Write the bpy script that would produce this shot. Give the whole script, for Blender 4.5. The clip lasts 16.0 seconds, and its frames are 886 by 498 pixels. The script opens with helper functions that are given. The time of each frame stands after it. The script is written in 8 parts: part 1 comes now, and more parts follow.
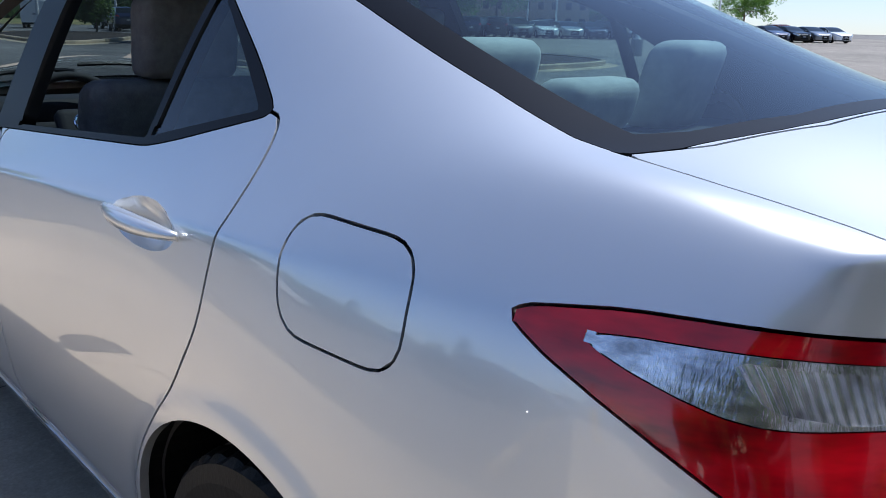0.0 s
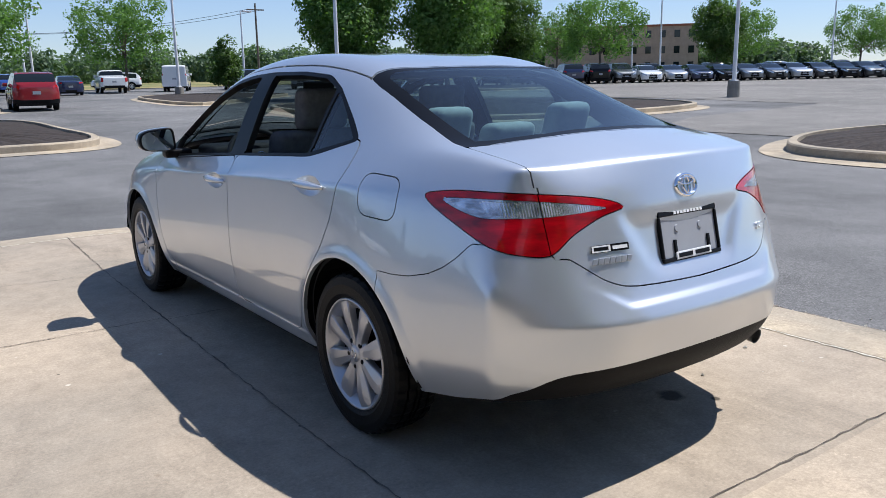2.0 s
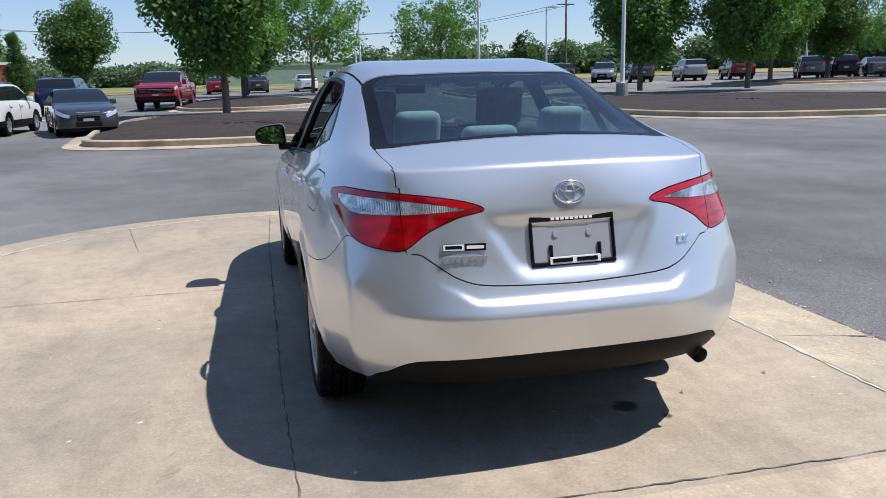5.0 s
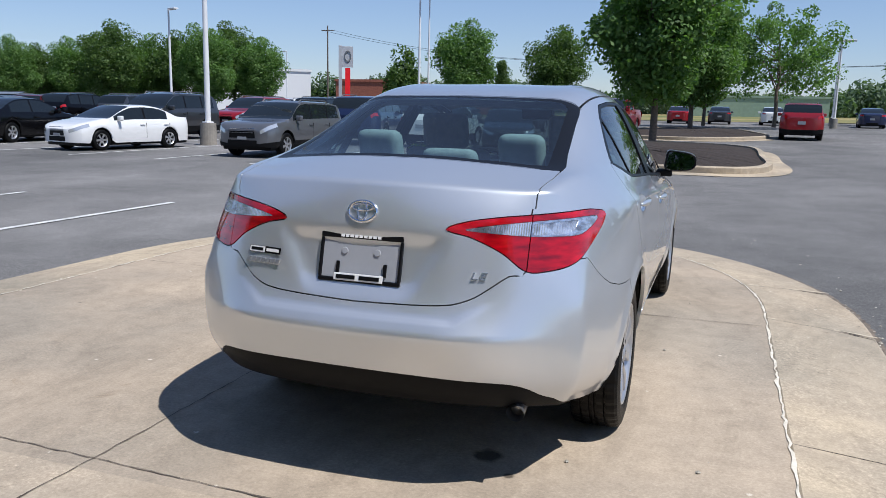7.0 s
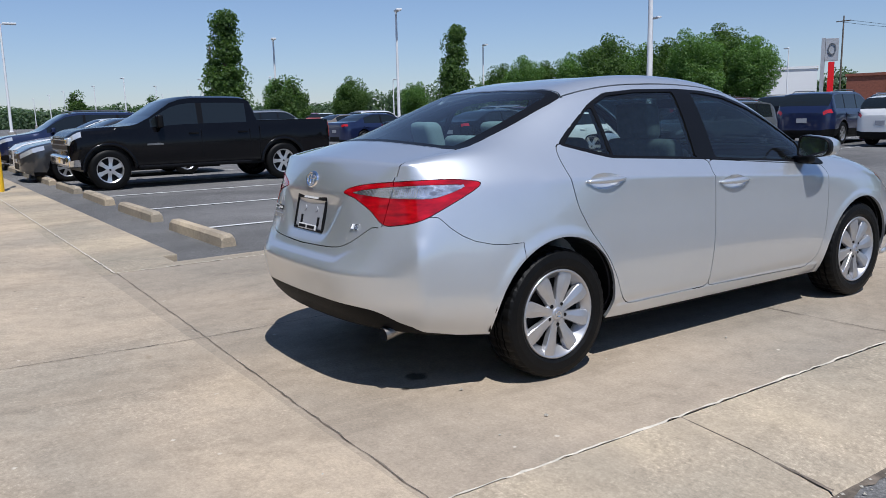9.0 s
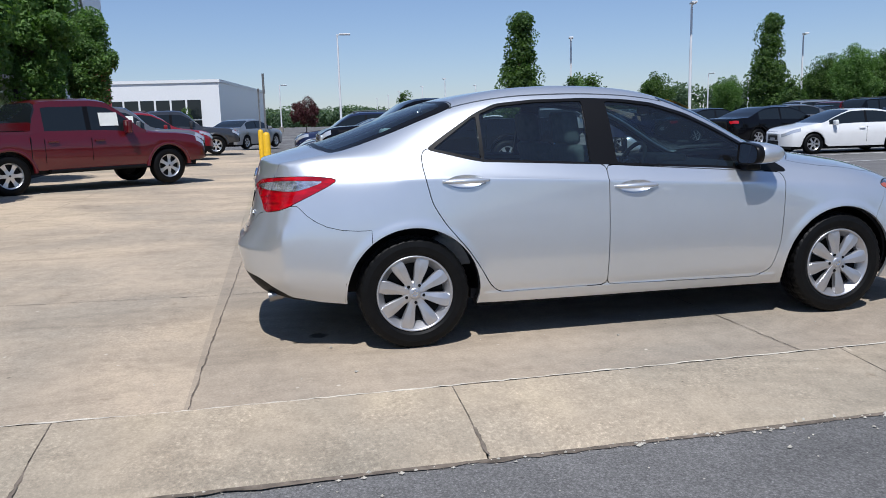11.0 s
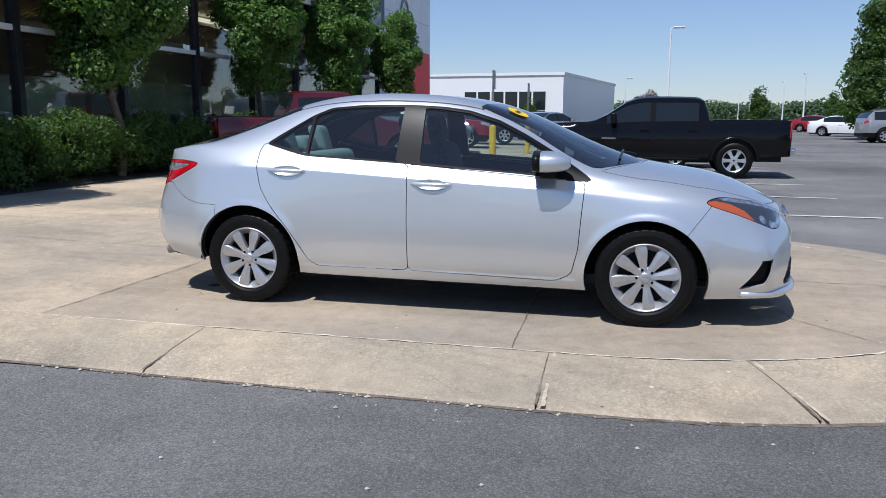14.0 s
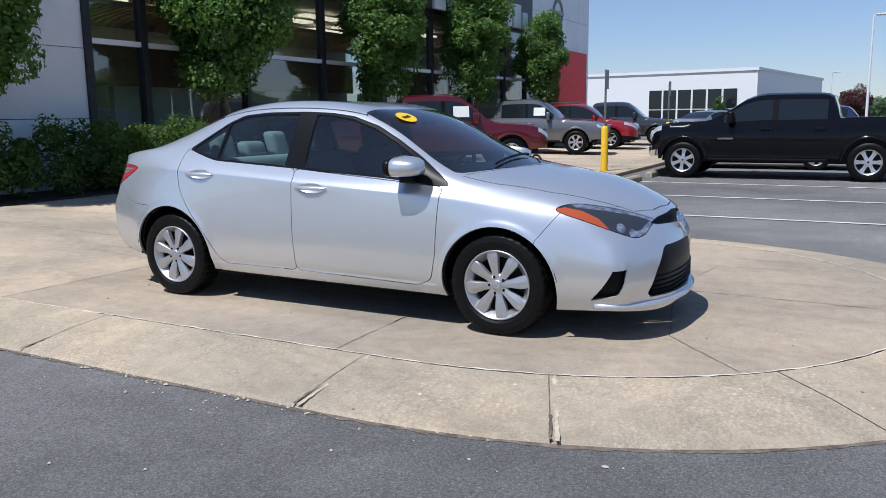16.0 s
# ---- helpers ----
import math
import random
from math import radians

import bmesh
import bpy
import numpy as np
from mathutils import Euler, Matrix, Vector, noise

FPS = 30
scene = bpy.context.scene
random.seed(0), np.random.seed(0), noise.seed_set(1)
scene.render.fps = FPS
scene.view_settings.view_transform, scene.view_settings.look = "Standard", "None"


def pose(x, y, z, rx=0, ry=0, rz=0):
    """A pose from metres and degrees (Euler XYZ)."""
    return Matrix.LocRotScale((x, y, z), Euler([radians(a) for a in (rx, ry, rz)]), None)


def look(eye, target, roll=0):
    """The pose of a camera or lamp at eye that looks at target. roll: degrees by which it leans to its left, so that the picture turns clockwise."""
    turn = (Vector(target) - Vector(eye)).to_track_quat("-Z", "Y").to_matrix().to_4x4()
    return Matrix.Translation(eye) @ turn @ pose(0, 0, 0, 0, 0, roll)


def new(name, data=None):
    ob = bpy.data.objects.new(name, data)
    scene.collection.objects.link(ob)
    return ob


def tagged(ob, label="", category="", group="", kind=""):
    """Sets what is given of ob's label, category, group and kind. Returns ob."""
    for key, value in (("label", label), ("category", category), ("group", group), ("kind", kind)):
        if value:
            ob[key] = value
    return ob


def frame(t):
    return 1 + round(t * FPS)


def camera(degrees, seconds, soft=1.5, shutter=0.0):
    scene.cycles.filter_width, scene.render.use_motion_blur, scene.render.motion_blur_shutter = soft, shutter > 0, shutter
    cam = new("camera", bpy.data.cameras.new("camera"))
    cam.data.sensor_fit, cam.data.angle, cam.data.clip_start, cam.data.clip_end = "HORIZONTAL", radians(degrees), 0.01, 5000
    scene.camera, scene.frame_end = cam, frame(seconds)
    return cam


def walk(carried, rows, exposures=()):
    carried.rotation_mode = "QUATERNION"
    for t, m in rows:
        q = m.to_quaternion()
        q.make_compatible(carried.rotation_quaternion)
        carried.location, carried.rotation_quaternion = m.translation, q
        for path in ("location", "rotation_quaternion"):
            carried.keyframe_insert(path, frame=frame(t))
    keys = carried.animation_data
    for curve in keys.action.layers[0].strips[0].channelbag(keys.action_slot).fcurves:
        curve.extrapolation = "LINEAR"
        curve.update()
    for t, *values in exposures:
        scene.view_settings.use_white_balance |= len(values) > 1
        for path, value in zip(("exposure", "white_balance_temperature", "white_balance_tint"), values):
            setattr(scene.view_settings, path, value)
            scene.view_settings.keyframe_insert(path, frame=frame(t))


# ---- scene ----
cam = camera(58.7, 16.0, soft=0.85)

PATH = [
    (0, (-1.333, -2.238, 1.235), (0.014, -0.86, 0.699), 1.3),
    (0.5, (-1.535, -2.705, 1.272), (-0.243, -1.242, 0.836), -2.1),
    (1, (-1.722, -3.141, 1.307), (-0.517, -1.603, 0.876), -0.9),
    (1.5, (-2.003, -3.53, 1.313), (-0.836, -1.966, 0.875), -0.3),
    (2, (-2.225, -3.857, 1.334), (-1.074, -2.277, 0.912), -1.0),
    (2.5, (-2.385, -4.11, 1.344), (-1.269, -2.5, 0.942), -1.8),
    (3, (-2.446, -4.225, 1.363), (-1.391, -2.573, 0.965), -1.9),
    (5.5, (-0.491, -4.738, 1.357), (-0.333, -2.785, 0.955), -1.6),
    (6, (0.063, -4.74, 1.338), (-0.141, -2.783, 0.976), -1.2),
    (6.5, (0.591, -4.707, 1.315), (0.121, -2.797, 0.953), 0.8),
    (7, (1.174, -4.66, 1.326), (0.521, -2.803, 0.975), 1.3),
    (7.5, (1.738, -4.588, 1.289), (0.882, -2.813, 0.946), 2.2),
    (8, (2.391, -4.394, 1.278), (1.223, -2.811, 0.917), 0.6),
    (8.5, (2.955, -4.173, 1.271), (1.504, -2.841, 0.922), -0.7),
    (9, (3.535, -3.875, 1.271), (1.915, -2.752, 0.932), -1.3),
    (11.5, (5.295, -1.531, 1.287), (3.334, -1.318, 0.958), -0.4),
    (12, (5.432, -0.989, 1.284), (3.46, -0.977, 0.95), 0.8),
    (12.5, (5.575, -0.447, 1.29), (3.611, -0.619, 0.953), -0.5),
    (13, (5.661, 0.134, 1.299), (3.709, -0.137, 0.959), -1.3),
    (13.5, (5.787, 0.719, 1.306), (3.854, 0.346, 0.953), -1.4),
    (14, (5.802, 1.284, 1.313), (3.888, 0.81, 0.977), 0.2),
    (14.5, (5.758, 1.831, 1.318), (3.885, 1.202, 1.008), 0.2),
    (15, (5.627, 2.356, 1.338), (3.787, 1.633, 1.036), -0.3),
    (15.5, (5.431, 2.864, 1.345), (3.627, 2.055, 1.043), -0.8),
    (16, (5.132, 3.273, 1.331), (3.392, 2.344, 1.0), -0.7),
]
walk(cam, [(t, look(eye, target, roll)) for t, eye, target, roll in PATH], [(0, 0.66, 6200, 10), (1.0, 0.50, 6200, 10), (5.5, 0.40, 6300, 10), (7.0, 0.25, 6280, 10), (9.0, 0.04, 6170, 10), (16.0, 0.18, 6150, 10)])

# ---- light ----
SUN_AZ, SUN_EL = -17.0, 61.5          # degrees from +x, towards -y; height over the horizon
world = bpy.data.worlds.new("sky")
scene.world = world
world.use_nodes = True
wn = world.node_tree
sky = wn.nodes.new("ShaderNodeTexSky")
sky.sky_type = "NISHITA"
sky.sun_disc = False
sky.sun_elevation = radians(SUN_EL)
sky.sun_rotation = radians(90 - SUN_AZ)
sky.air_density, sky.dust_density, sky.ozone_density = 1.0, 0.1, 1.6
tone = wn.nodes.new("ShaderNodeMix")
tone.data_type, tone.blend_type = "RGBA", "MULTIPLY"
tone.inputs[0].default_value, tone.inputs[7].default_value = 1.0, (0.86, 0.96, 1.20, 1)
soft_sky = wn.nodes.new("ShaderNodeGamma")
soft_sky.inputs[1].default_value = 0.80
wn.links.new(sky.outputs[0], soft_sky.inputs[0])
wn.links.new(soft_sky.outputs[0], tone.inputs[6])
wn.links.new(tone.outputs[2], wn.nodes["Background"].inputs[0])
wn.nodes["Background"].inputs[1].default_value = 0.114
sun_data = bpy.data.lights.new("sun", "SUN")
sun_data.energy, sun_data.angle, sun_data.color = 4.5, radians(0.53), (1.0, 0.97, 0.935)
sun = new("sun", sun_data)
sun_way = Vector((math.cos(radians(SUN_EL)) * math.cos(radians(SUN_AZ)), math.cos(radians(SUN_EL)) * math.sin(radians(SUN_AZ)), math.sin(radians(SUN_EL))))
sun.matrix_world = look(sun_way * 50, (0, 0, 0))


# ---- materials ----
def material(name, colour=(0.5, 0.5, 0.5), rough=0.5, metal=0.0, spec=0.5, coat=0.0):
    m = bpy.data.materials.new(name)
    m.use_nodes = True
    b = m.node_tree.nodes["Principled BSDF"]
    b.inputs["Base Color"].default_value = (*colour, 1)
    b.inputs["Roughness"].default_value = rough
    b.inputs["Metallic"].default_value = metal
    b.inputs["Specular IOR Level"].default_value = spec
    b.inputs["Coat Weight"].default_value = coat
    b.inputs["Coat Roughness"].default_value = 0.03
    return m


class Graph:
    """A small helper that adds nodes to one material."""

    def __init__(self, m):
        self.t, self.b = m.node_tree, m.node_tree.nodes["Principled BSDF"]
        self.place = self.t.nodes.new("ShaderNodeTexCoord").outputs["Object"]

    def world_place(self):
        self.place = self.t.nodes.new("ShaderNodeNewGeometry").outputs["Position"]
        return self

    def noise(self, scale, detail=4, rough=0.6, stretch=None, distort=0.0):
        n = self.t.nodes.new("ShaderNodeTexNoise")
        n.inputs["Scale"].default_value, n.inputs["Detail"].default_value = scale, detail
        n.inputs["Roughness"].default_value, n.inputs["Distortion"].default_value = rough, distort
        src = self.place
        if stretch:
            mp = self.t.nodes.new("ShaderNodeMapping")
            mp.inputs["Scale"].default_value = stretch
            self.t.links.new(src, mp.inputs[0])
            src = mp.outputs[0]
        self.t.links.new(src, n.inputs["Vector"])
        return n.outputs[0]

    def cells(self, scale, feature="F1"):
        n = self.t.nodes.new("ShaderNodeTexVoronoi")
        n.feature = feature
        n.inputs["Scale"].default_value = scale
        self.t.links.new(self.place, n.inputs["Vector"])
        return n.outputs[0]

    def ramp(self, src, stops):
        r = self.t.nodes.new("ShaderNodeValToRGB")
        e = r.color_ramp.elements
        while len(e) < len(stops):
            e.new(0.5)
        for k, (at, c) in zip(e, stops):
            k.position, k.color = at, (*c, 1) if len(c) == 3 else c
        self.t.links.new(src, r.inputs[0])
        return r.outputs[0]

    def mix(self, fac, a, b, mode="MIX"):
        n = self.t.nodes.new("ShaderNodeMix")
        n.data_type, n.blend_type = "RGBA", mode
        for v, k in ((fac, 0), (a, 6), (b, 7)):
            if isinstance(v, (int, float)):
                n.inputs[k].default_value = v
            elif isinstance(v, tuple):
                n.inputs[k].default_value = (*v, 1)
            else:
                self.t.links.new(v, n.inputs[k])
        return n.outputs[2]

    def colour(self, src):
        self.t.links.new(src, self.b.inputs["Base Color"])

    def rough(self, src):
        self.t.links.new(src, self.b.inputs["Roughness"])

    def bump(self, src, strength=0.3, distance=0.01):
        n = self.t.nodes.new("ShaderNodeBump")
        n.inputs["Strength"].default_value, n.inputs["Distance"].default_value = strength, distance
        self.t.links.new(src, n.inputs["Height"])
        self.t.links.new(n.outputs[0], self.b.inputs["Normal"])

    def own(self):
        return self.t.nodes.new("ShaderNodeObjectInfo").outputs["Random"]

    def island(self):
        return self.t.nodes.new("ShaderNodeNewGeometry").outputs["Random Per Island"]


def g(v):
    return (v, v, v)


def concrete_material(name, base, warm, oil=False, stone=0.7):
    """Weathered concrete: broad patches, faint smears, worn spots where pale stones show, chips and small stains."""
    m = material(name, base, 0.9, spec=0.22)
    n = Graph(m).world_place()
    grey = tuple(c * k for c, k in zip(base, (0.78, 0.82, 0.86)))
    c = n.ramp(n.noise(0.42, 4, 0.55, distort=0.4), [(0.36, grey), (0.52, base), (0.66, warm)])
    smear = n.ramp(n.noise(1.5, 7, 0.72, stretch=(1.0, 0.45, 1.0), distort=0.9), [(0.30, g(0.76)), (0.5, g(1.0)), (0.72, g(1.10))])
    mott = n.ramp(n.noise(9, 6, 0.7), [(0.32, g(0.87)), (0.5, g(1.0)), (0.68, g(1.09))])
    fine = n.ramp(n.noise(75, 4, 0.75), [(0.3, g(0.82)), (0.7, g(1.14))])
    stain = n.ramp(n.noise(2.7, 5, 0.62, distort=1.2), [(0.25, (0.66, 0.60, 0.54)), (0.32, g(1.0))])
    for layer in (smear, mott, fine):
        c = n.mix(1.0, c, layer, "MULTIPLY")
    c = n.mix(0.75, c, stain, "MULTIPLY")
    worn = n.ramp(n.noise(1.1, 6, 0.72, distort=0.6), [(0.42, g(0.08)), (0.56, g(stone))])
    pale = n.ramp(n.noise(46, 6, 0.82), [(0.34, g(0.74)), (0.48, g(0.95)), (0.56, g(1.08)), (0.66, g(1.5))])
    c = n.mix(worn, c, n.mix(1.0, c, pale, "MULTIPLY"))
    chip = n.ramp(n.cells(5.2), [(0.0, g(1.0)), (0.045, g(1.0)), (0.075, g(0.0))])
    c = n.mix(n.mix(1.0, chip, n.ramp(n.noise(14, 4, 0.7), [(0.50, g(0.0)), (0.56, g(0.75))]), "MULTIPLY"), c, (0.66, 0.60, 0.50))
    speck = n.ramp(n.cells(3.7), [(0.0, g(1.0)), (0.028, g(1.0)), (0.045, g(0.0))])
    c = n.mix(n.mix(1.0, speck, n.ramp(n.noise(11, 3, 0.7), [(0.5, g(0.0)), (0.56, g(0.8))]), "MULTIPLY"), c, (0.055, 0.045, 0.035))
    for cx, cy, r in ((0.40, -1.88, 0.055), (0.52, -2.02, 0.02)) if oil else ():
        far = n.t.nodes.new("ShaderNodeVectorMath")
        far.operation = "DISTANCE"
        n.t.links.new(n.place, far.inputs[0])
        far.inputs[1].default_value = (cx, cy, 0)
        wob = n.t.nodes.new("ShaderNodeMath")
        wob.operation = "MULTIPLY_ADD"
        n.t.links.new(n.noise(9, 4, 0.6), wob.inputs[0])
        wob.inputs[1].default_value = r * 1.6
        n.t.links.new(far.outputs["Value"], wob.inputs[2])
        c = n.mix(1.0, c, n.ramp(wob.outputs[0], [(r * 1.5, g(0.28)), (r * 2.0, g(1.0))]), "MULTIPLY")
    n.colour(c)
    n.bump(n.noise(85, 5, 0.75), 0.30, 0.006)
    return m


def asphalt_material(name, lo, hi):
    """Worn asphalt: broad fading, tyre-polished bands, stones of several greys and dark drips."""
    m = material(name, hi, 0.92, spec=0.2)
    n = Graph(m).world_place()
    c = n.ramp(n.noise(0.16, 5, 0.6, stretch=(1, 0.6, 1)), [(0.35, lo), (0.65, hi)])
    mid = n.ramp(n.noise(0.9, 7, 0.76, distort=0.2), [(0.30, g(0.80)), (0.7, g(1.20))])
    stone = n.ramp(n.cells(88), [(0.0, g(1.9)), (0.20, g(1.35)), (0.42, g(0.90)), (0.8, g(0.6))])
    grit = n.ramp(n.noise(75, 7, 0.85), [(0.34, g(0.50)), (0.5, g(1.0)), (0.66, g(1.75))])
    speck = n.ramp(n.cells(17), [(0.0, g(2.4)), (0.07, g(1.9)), (0.11, g(1.0))])
    drip = n.ramp(n.noise(2.6, 5, 0.7, distort=0.8), [(0.26, g(0.58)), (0.33, g(1.0))])
    for fac, layer in ((1.0, mid), (0.45, stone), (1.0, grit), (0.5, speck), (0.8, drip)):
        c = n.mix(fac, c, layer, "MULTIPLY")
    n.colour(c)
    n.bump(n.noise(80, 5, 0.75), 0.6, 0.008)
    return m


def plain_material(name, colour, rough=0.6, vary=0.15, scale=8.0, bump=0.0, metal=0.0, spec=0.4):
    m = material(name, colour, rough, metal, spec)
    n = Graph(m)
    a = n.ramp(n.noise(scale, 5, 0.65), [(0.3, tuple(c * (1 - vary) for c in colour)), (0.7, tuple(min(1, c * (1 + vary)) for c in colour))])
    n.colour(a)
    if bump:
        n.bump(n.noise(scale * 6, 4, 0.7), bump, 0.004)
    return m


def paint_material(name, colour, metal=0.0, rough=0.3, flake=False):
    m = material(name, colour, rough, metal, 0.2 if max(colour) < 0.01 else 0.4, coat=0.15 if max(colour) < 0.01 else 1.0)
    n = Graph(m)
    dust = n.noise(3.0, 4, 0.6)
    n.colour(n.mix(0.5, n.ramp(dust, [(0.3, tuple(c * 0.96 for c in colour)), (0.7, tuple(min(1, c * 1.03 + 0.002) for c in colour))]), colour))
    return m


def glass_material(name, tint, haze=0.018, rough=0.0, gloss_min=0.105, gloss_more=0.85):
    """Thin tinted window glass: mirror gloss over a clear tinted sheet."""
    m = bpy.data.materials.new(name)
    m.use_nodes = True
    t = m.node_tree
    t.nodes.clear()
    out = t.nodes.new("ShaderNodeOutputMaterial")
    see = t.nodes.new("ShaderNodeBsdfTransparent")
    see.inputs[0].default_value = (*tint, 1)
    gloss = t.nodes.new("ShaderNodeBsdfGlossy")
    gloss.inputs["Roughness"].default_value = rough
    gloss.inputs[0].default_value = (1, 1, 1, 1)
    lw = t.nodes.new("ShaderNodeLayerWeight")
    steep = t.nodes.new("ShaderNodeMath")
    steep.operation, steep.inputs[1].default_value = "POWER", 4.5
    t.links.new(lw.outputs["Facing"], steep.inputs[0])
    fr = t.nodes.new("ShaderNodeMath")
    fr.operation, fr.inputs[1].default_value, fr.inputs[2].default_value = "MULTIPLY_ADD", gloss_more, gloss_min
    t.links.new(steep.outputs[0], fr.inputs[0])
    dust = t.nodes.new("ShaderNodeBsdfDiffuse")
    dust.inputs[0].default_value = (0.5, 0.5, 0.5, 1)
    film = t.nodes.new("ShaderNodeMixShader")
    film.inputs[0].default_value = haze
    t.links.new(see.outputs[0], film.inputs[1])
    t.links.new(dust.outputs[0], film.inputs[2])
    mix = t.nodes.new("ShaderNodeMixShader")
    t.links.new(fr.outputs[0], mix.inputs[0])
    t.links.new(film.outputs[0], mix.inputs[1])
    t.links.new(gloss.outputs[0], mix.inputs[2])
    t.links.new(mix.outputs[0], out.inputs[0])
    return m


M_CONCRETE = concrete_material("walk concrete", (0.440, 0.356, 0.264), (0.54, 0.432, 0.310))
M_KERB = concrete_material("kerb concrete", (0.395, 0.326, 0.24), (0.52, 0.425, 0.295), False, 1.0)
M_PADTOP = concrete_material("greyer pad concrete", (0.365, 0.300, 0.228), (0.43, 0.348, 0.258), True, 0.45)
M_ASPHALT = asphalt_material("asphalt", (0.100, 0.098, 0.096), (0.205, 0.199, 0.193))
M_SEAL = plain_material("joint seal", (0.58, 0.53, 0.44), 0.85, 0.3, 12)
M_WORN = plain_material("worn pale concrete", (0.47, 0.40, 0.30), 0.9, 0.25, 18, 0.3)
M_JOINT = plain_material("joint dirt", (0.15, 0.122, 0.095), 0.95, 0.6, 11)
M_LINE = plain_material("line paint", (0.58, 0.58, 0.56), 0.75, 0.3, 3)
M_SILVER = paint_material("silver paint", (0.632, 0.656, 0.682), 0.68, 0.33)
M_SILVER.node_tree.nodes["Principled BSDF"].inputs["Coat IOR"].default_value = 1.75
M_BLACK = material("black trim", (0.006, 0.006, 0.0068), 0.36, spec=0.16)
M_SATIN = plain_material("black plastic", (0.0065, 0.0065, 0.007), 0.55, 0.2, 20, 0.2, spec=0.13)
M_RUBBER = plain_material("tyre rubber", (0.0045, 0.0045, 0.0046), 0.48, 0.3, 14, 0.3, spec=0.16)
M_GLASS = glass_material("tinted window glass", (0.44, 0.58, 0.57), 0.010, 0.0, 0.065)
M_GLASS_FRONT = glass_material("windscreen glass", (0.26, 0.34, 0.37))
M_GLASS_REAR = glass_material("rear window glass", (0.54, 0.69, 0.69), 0.012, 0.0, 0.07, 0.6)
M_CHROME = material("chrome", (0.82, 0.82, 0.84), 0.08, 1.0)
M_RIM = plain_material("silver wheel cover", (0.50, 0.50, 0.515), 0.34, 0.06, 10, metal=0.75)


# ---- mesh helpers ----
def link(name, bm, mat, parent=None, label="", smooth=False):
    me = bpy.data.meshes.new(name)
    bm.to_mesh(me)
    bm.free()
    for one in mat if isinstance(mat, (list, tuple)) else [mat]:
        me.materials.append(one)
    if smooth:
        me.shade_smooth()
    ob = new(name, me)
    if parent:
        ob.parent = parent
    if label:
        ob["label"] = label
    return ob


def part(name, bm, mat, parent, label="", smooth=False):
    return link(name, bm, mat, parent, label, smooth)


def base(name, m, label, category, group="", kind=""):
    ob = new(name)
    ob.matrix_world = m
    return tagged(ob, label, category, group, kind)


def box(bm, x0, x1, y0, y1, z0, z1, bevel=0.0, seg=2):
    v = bmesh.ops.create_cube(bm, size=1, matrix=Matrix.Translation(((x0 + x1) / 2, (y0 + y1) / 2, (z0 + z1) / 2)) @ Matrix.Diagonal((x1 - x0, y1 - y0, z1 - z0, 1)))["verts"]
    if bevel:
        bmesh.ops.bevel(bm, geom=[e for e in {e for q in v for e in q.link_edges}], offset=bevel, segments=seg, affect="EDGES", profile=0.6)
    return v


def tube(bm, p, q, r0, r1=None, sides=10, cap=True):
    p, q = Vector(p), Vector(q)
    m = Matrix.Translation((p + q) / 2) @ (q - p).to_track_quat("Z", "Y").to_matrix().to_4x4()
    return bmesh.ops.create_cone(bm, cap_ends=cap, segments=sides, radius1=r0, radius2=r0 if r1 is None else r1, depth=(q - p).length, matrix=m)["verts"]


def fresh():
    return bmesh.new()


def lathe(bm, profile, steps, axis="X", close=False):
    """Turns a profile of (distance along the axis, radius) round the axis."""
    rings = []
    for k in range(steps):
        a = 2 * math.pi * k / steps
        c, s = math.cos(a), math.sin(a)
        rings.append([bm.verts.new((d, r * c, r * s) if axis == "X" else (r * c, r * s, d)) for d, r in profile])
    n = len(profile)
    for k in range(steps):
        a, b = rings[k], rings[(k + 1) % steps]
        for i in range(n - (0 if close else 1)):
            bm.faces.new((a[i], b[i], b[(i + 1) % n], a[(i + 1) % n]))
    bmesh.ops.recalc_face_normals(bm, faces=bm.faces)


def sheet(bm, outline, z=0.0, up=True):
    f = bm.faces.new([bm.verts.new((p[0], p[1], p[2] if len(p) > 2 else z)) for p in outline])
    f.normal_update()
    if (f.normal.z > 0) != up:
        f.normal_flip()
    return f


def curve_at(keys, t):
    """Smooth reading of (t, value) keys."""
    keys = sorted(keys)
    ts, vs = np.array([k[0] for k in keys], float), np.array([k[1] for k in keys], float)
    if t <= ts[0]:
        return float(vs[0])
    if t >= ts[-1]:
        return float(vs[-1])
    h, d = np.diff(ts), np.diff(vs) / np.diff(ts)
    m = np.zeros(len(ts))
    m[0], m[-1] = d[0], d[-1]
    for i in range(1, len(ts) - 1):
        if d[i - 1] * d[i] > 0:
            w1, w2 = 2 * h[i] + h[i - 1], h[i] + 2 * h[i - 1]
            m[i] = (w1 + w2) / (w1 / d[i - 1] + w2 / d[i])
    i = int(np.searchsorted(ts, t)) - 1
    s = (t - ts[i]) / h[i]
    return float((1 + 2 * s) * (1 - s) ** 2 * vs[i] + s * (1 - s) ** 2 * h[i] * m[i] + s * s * (3 - 2 * s) * vs[i + 1] + s * s * (s - 1) * h[i] * m[i + 1])


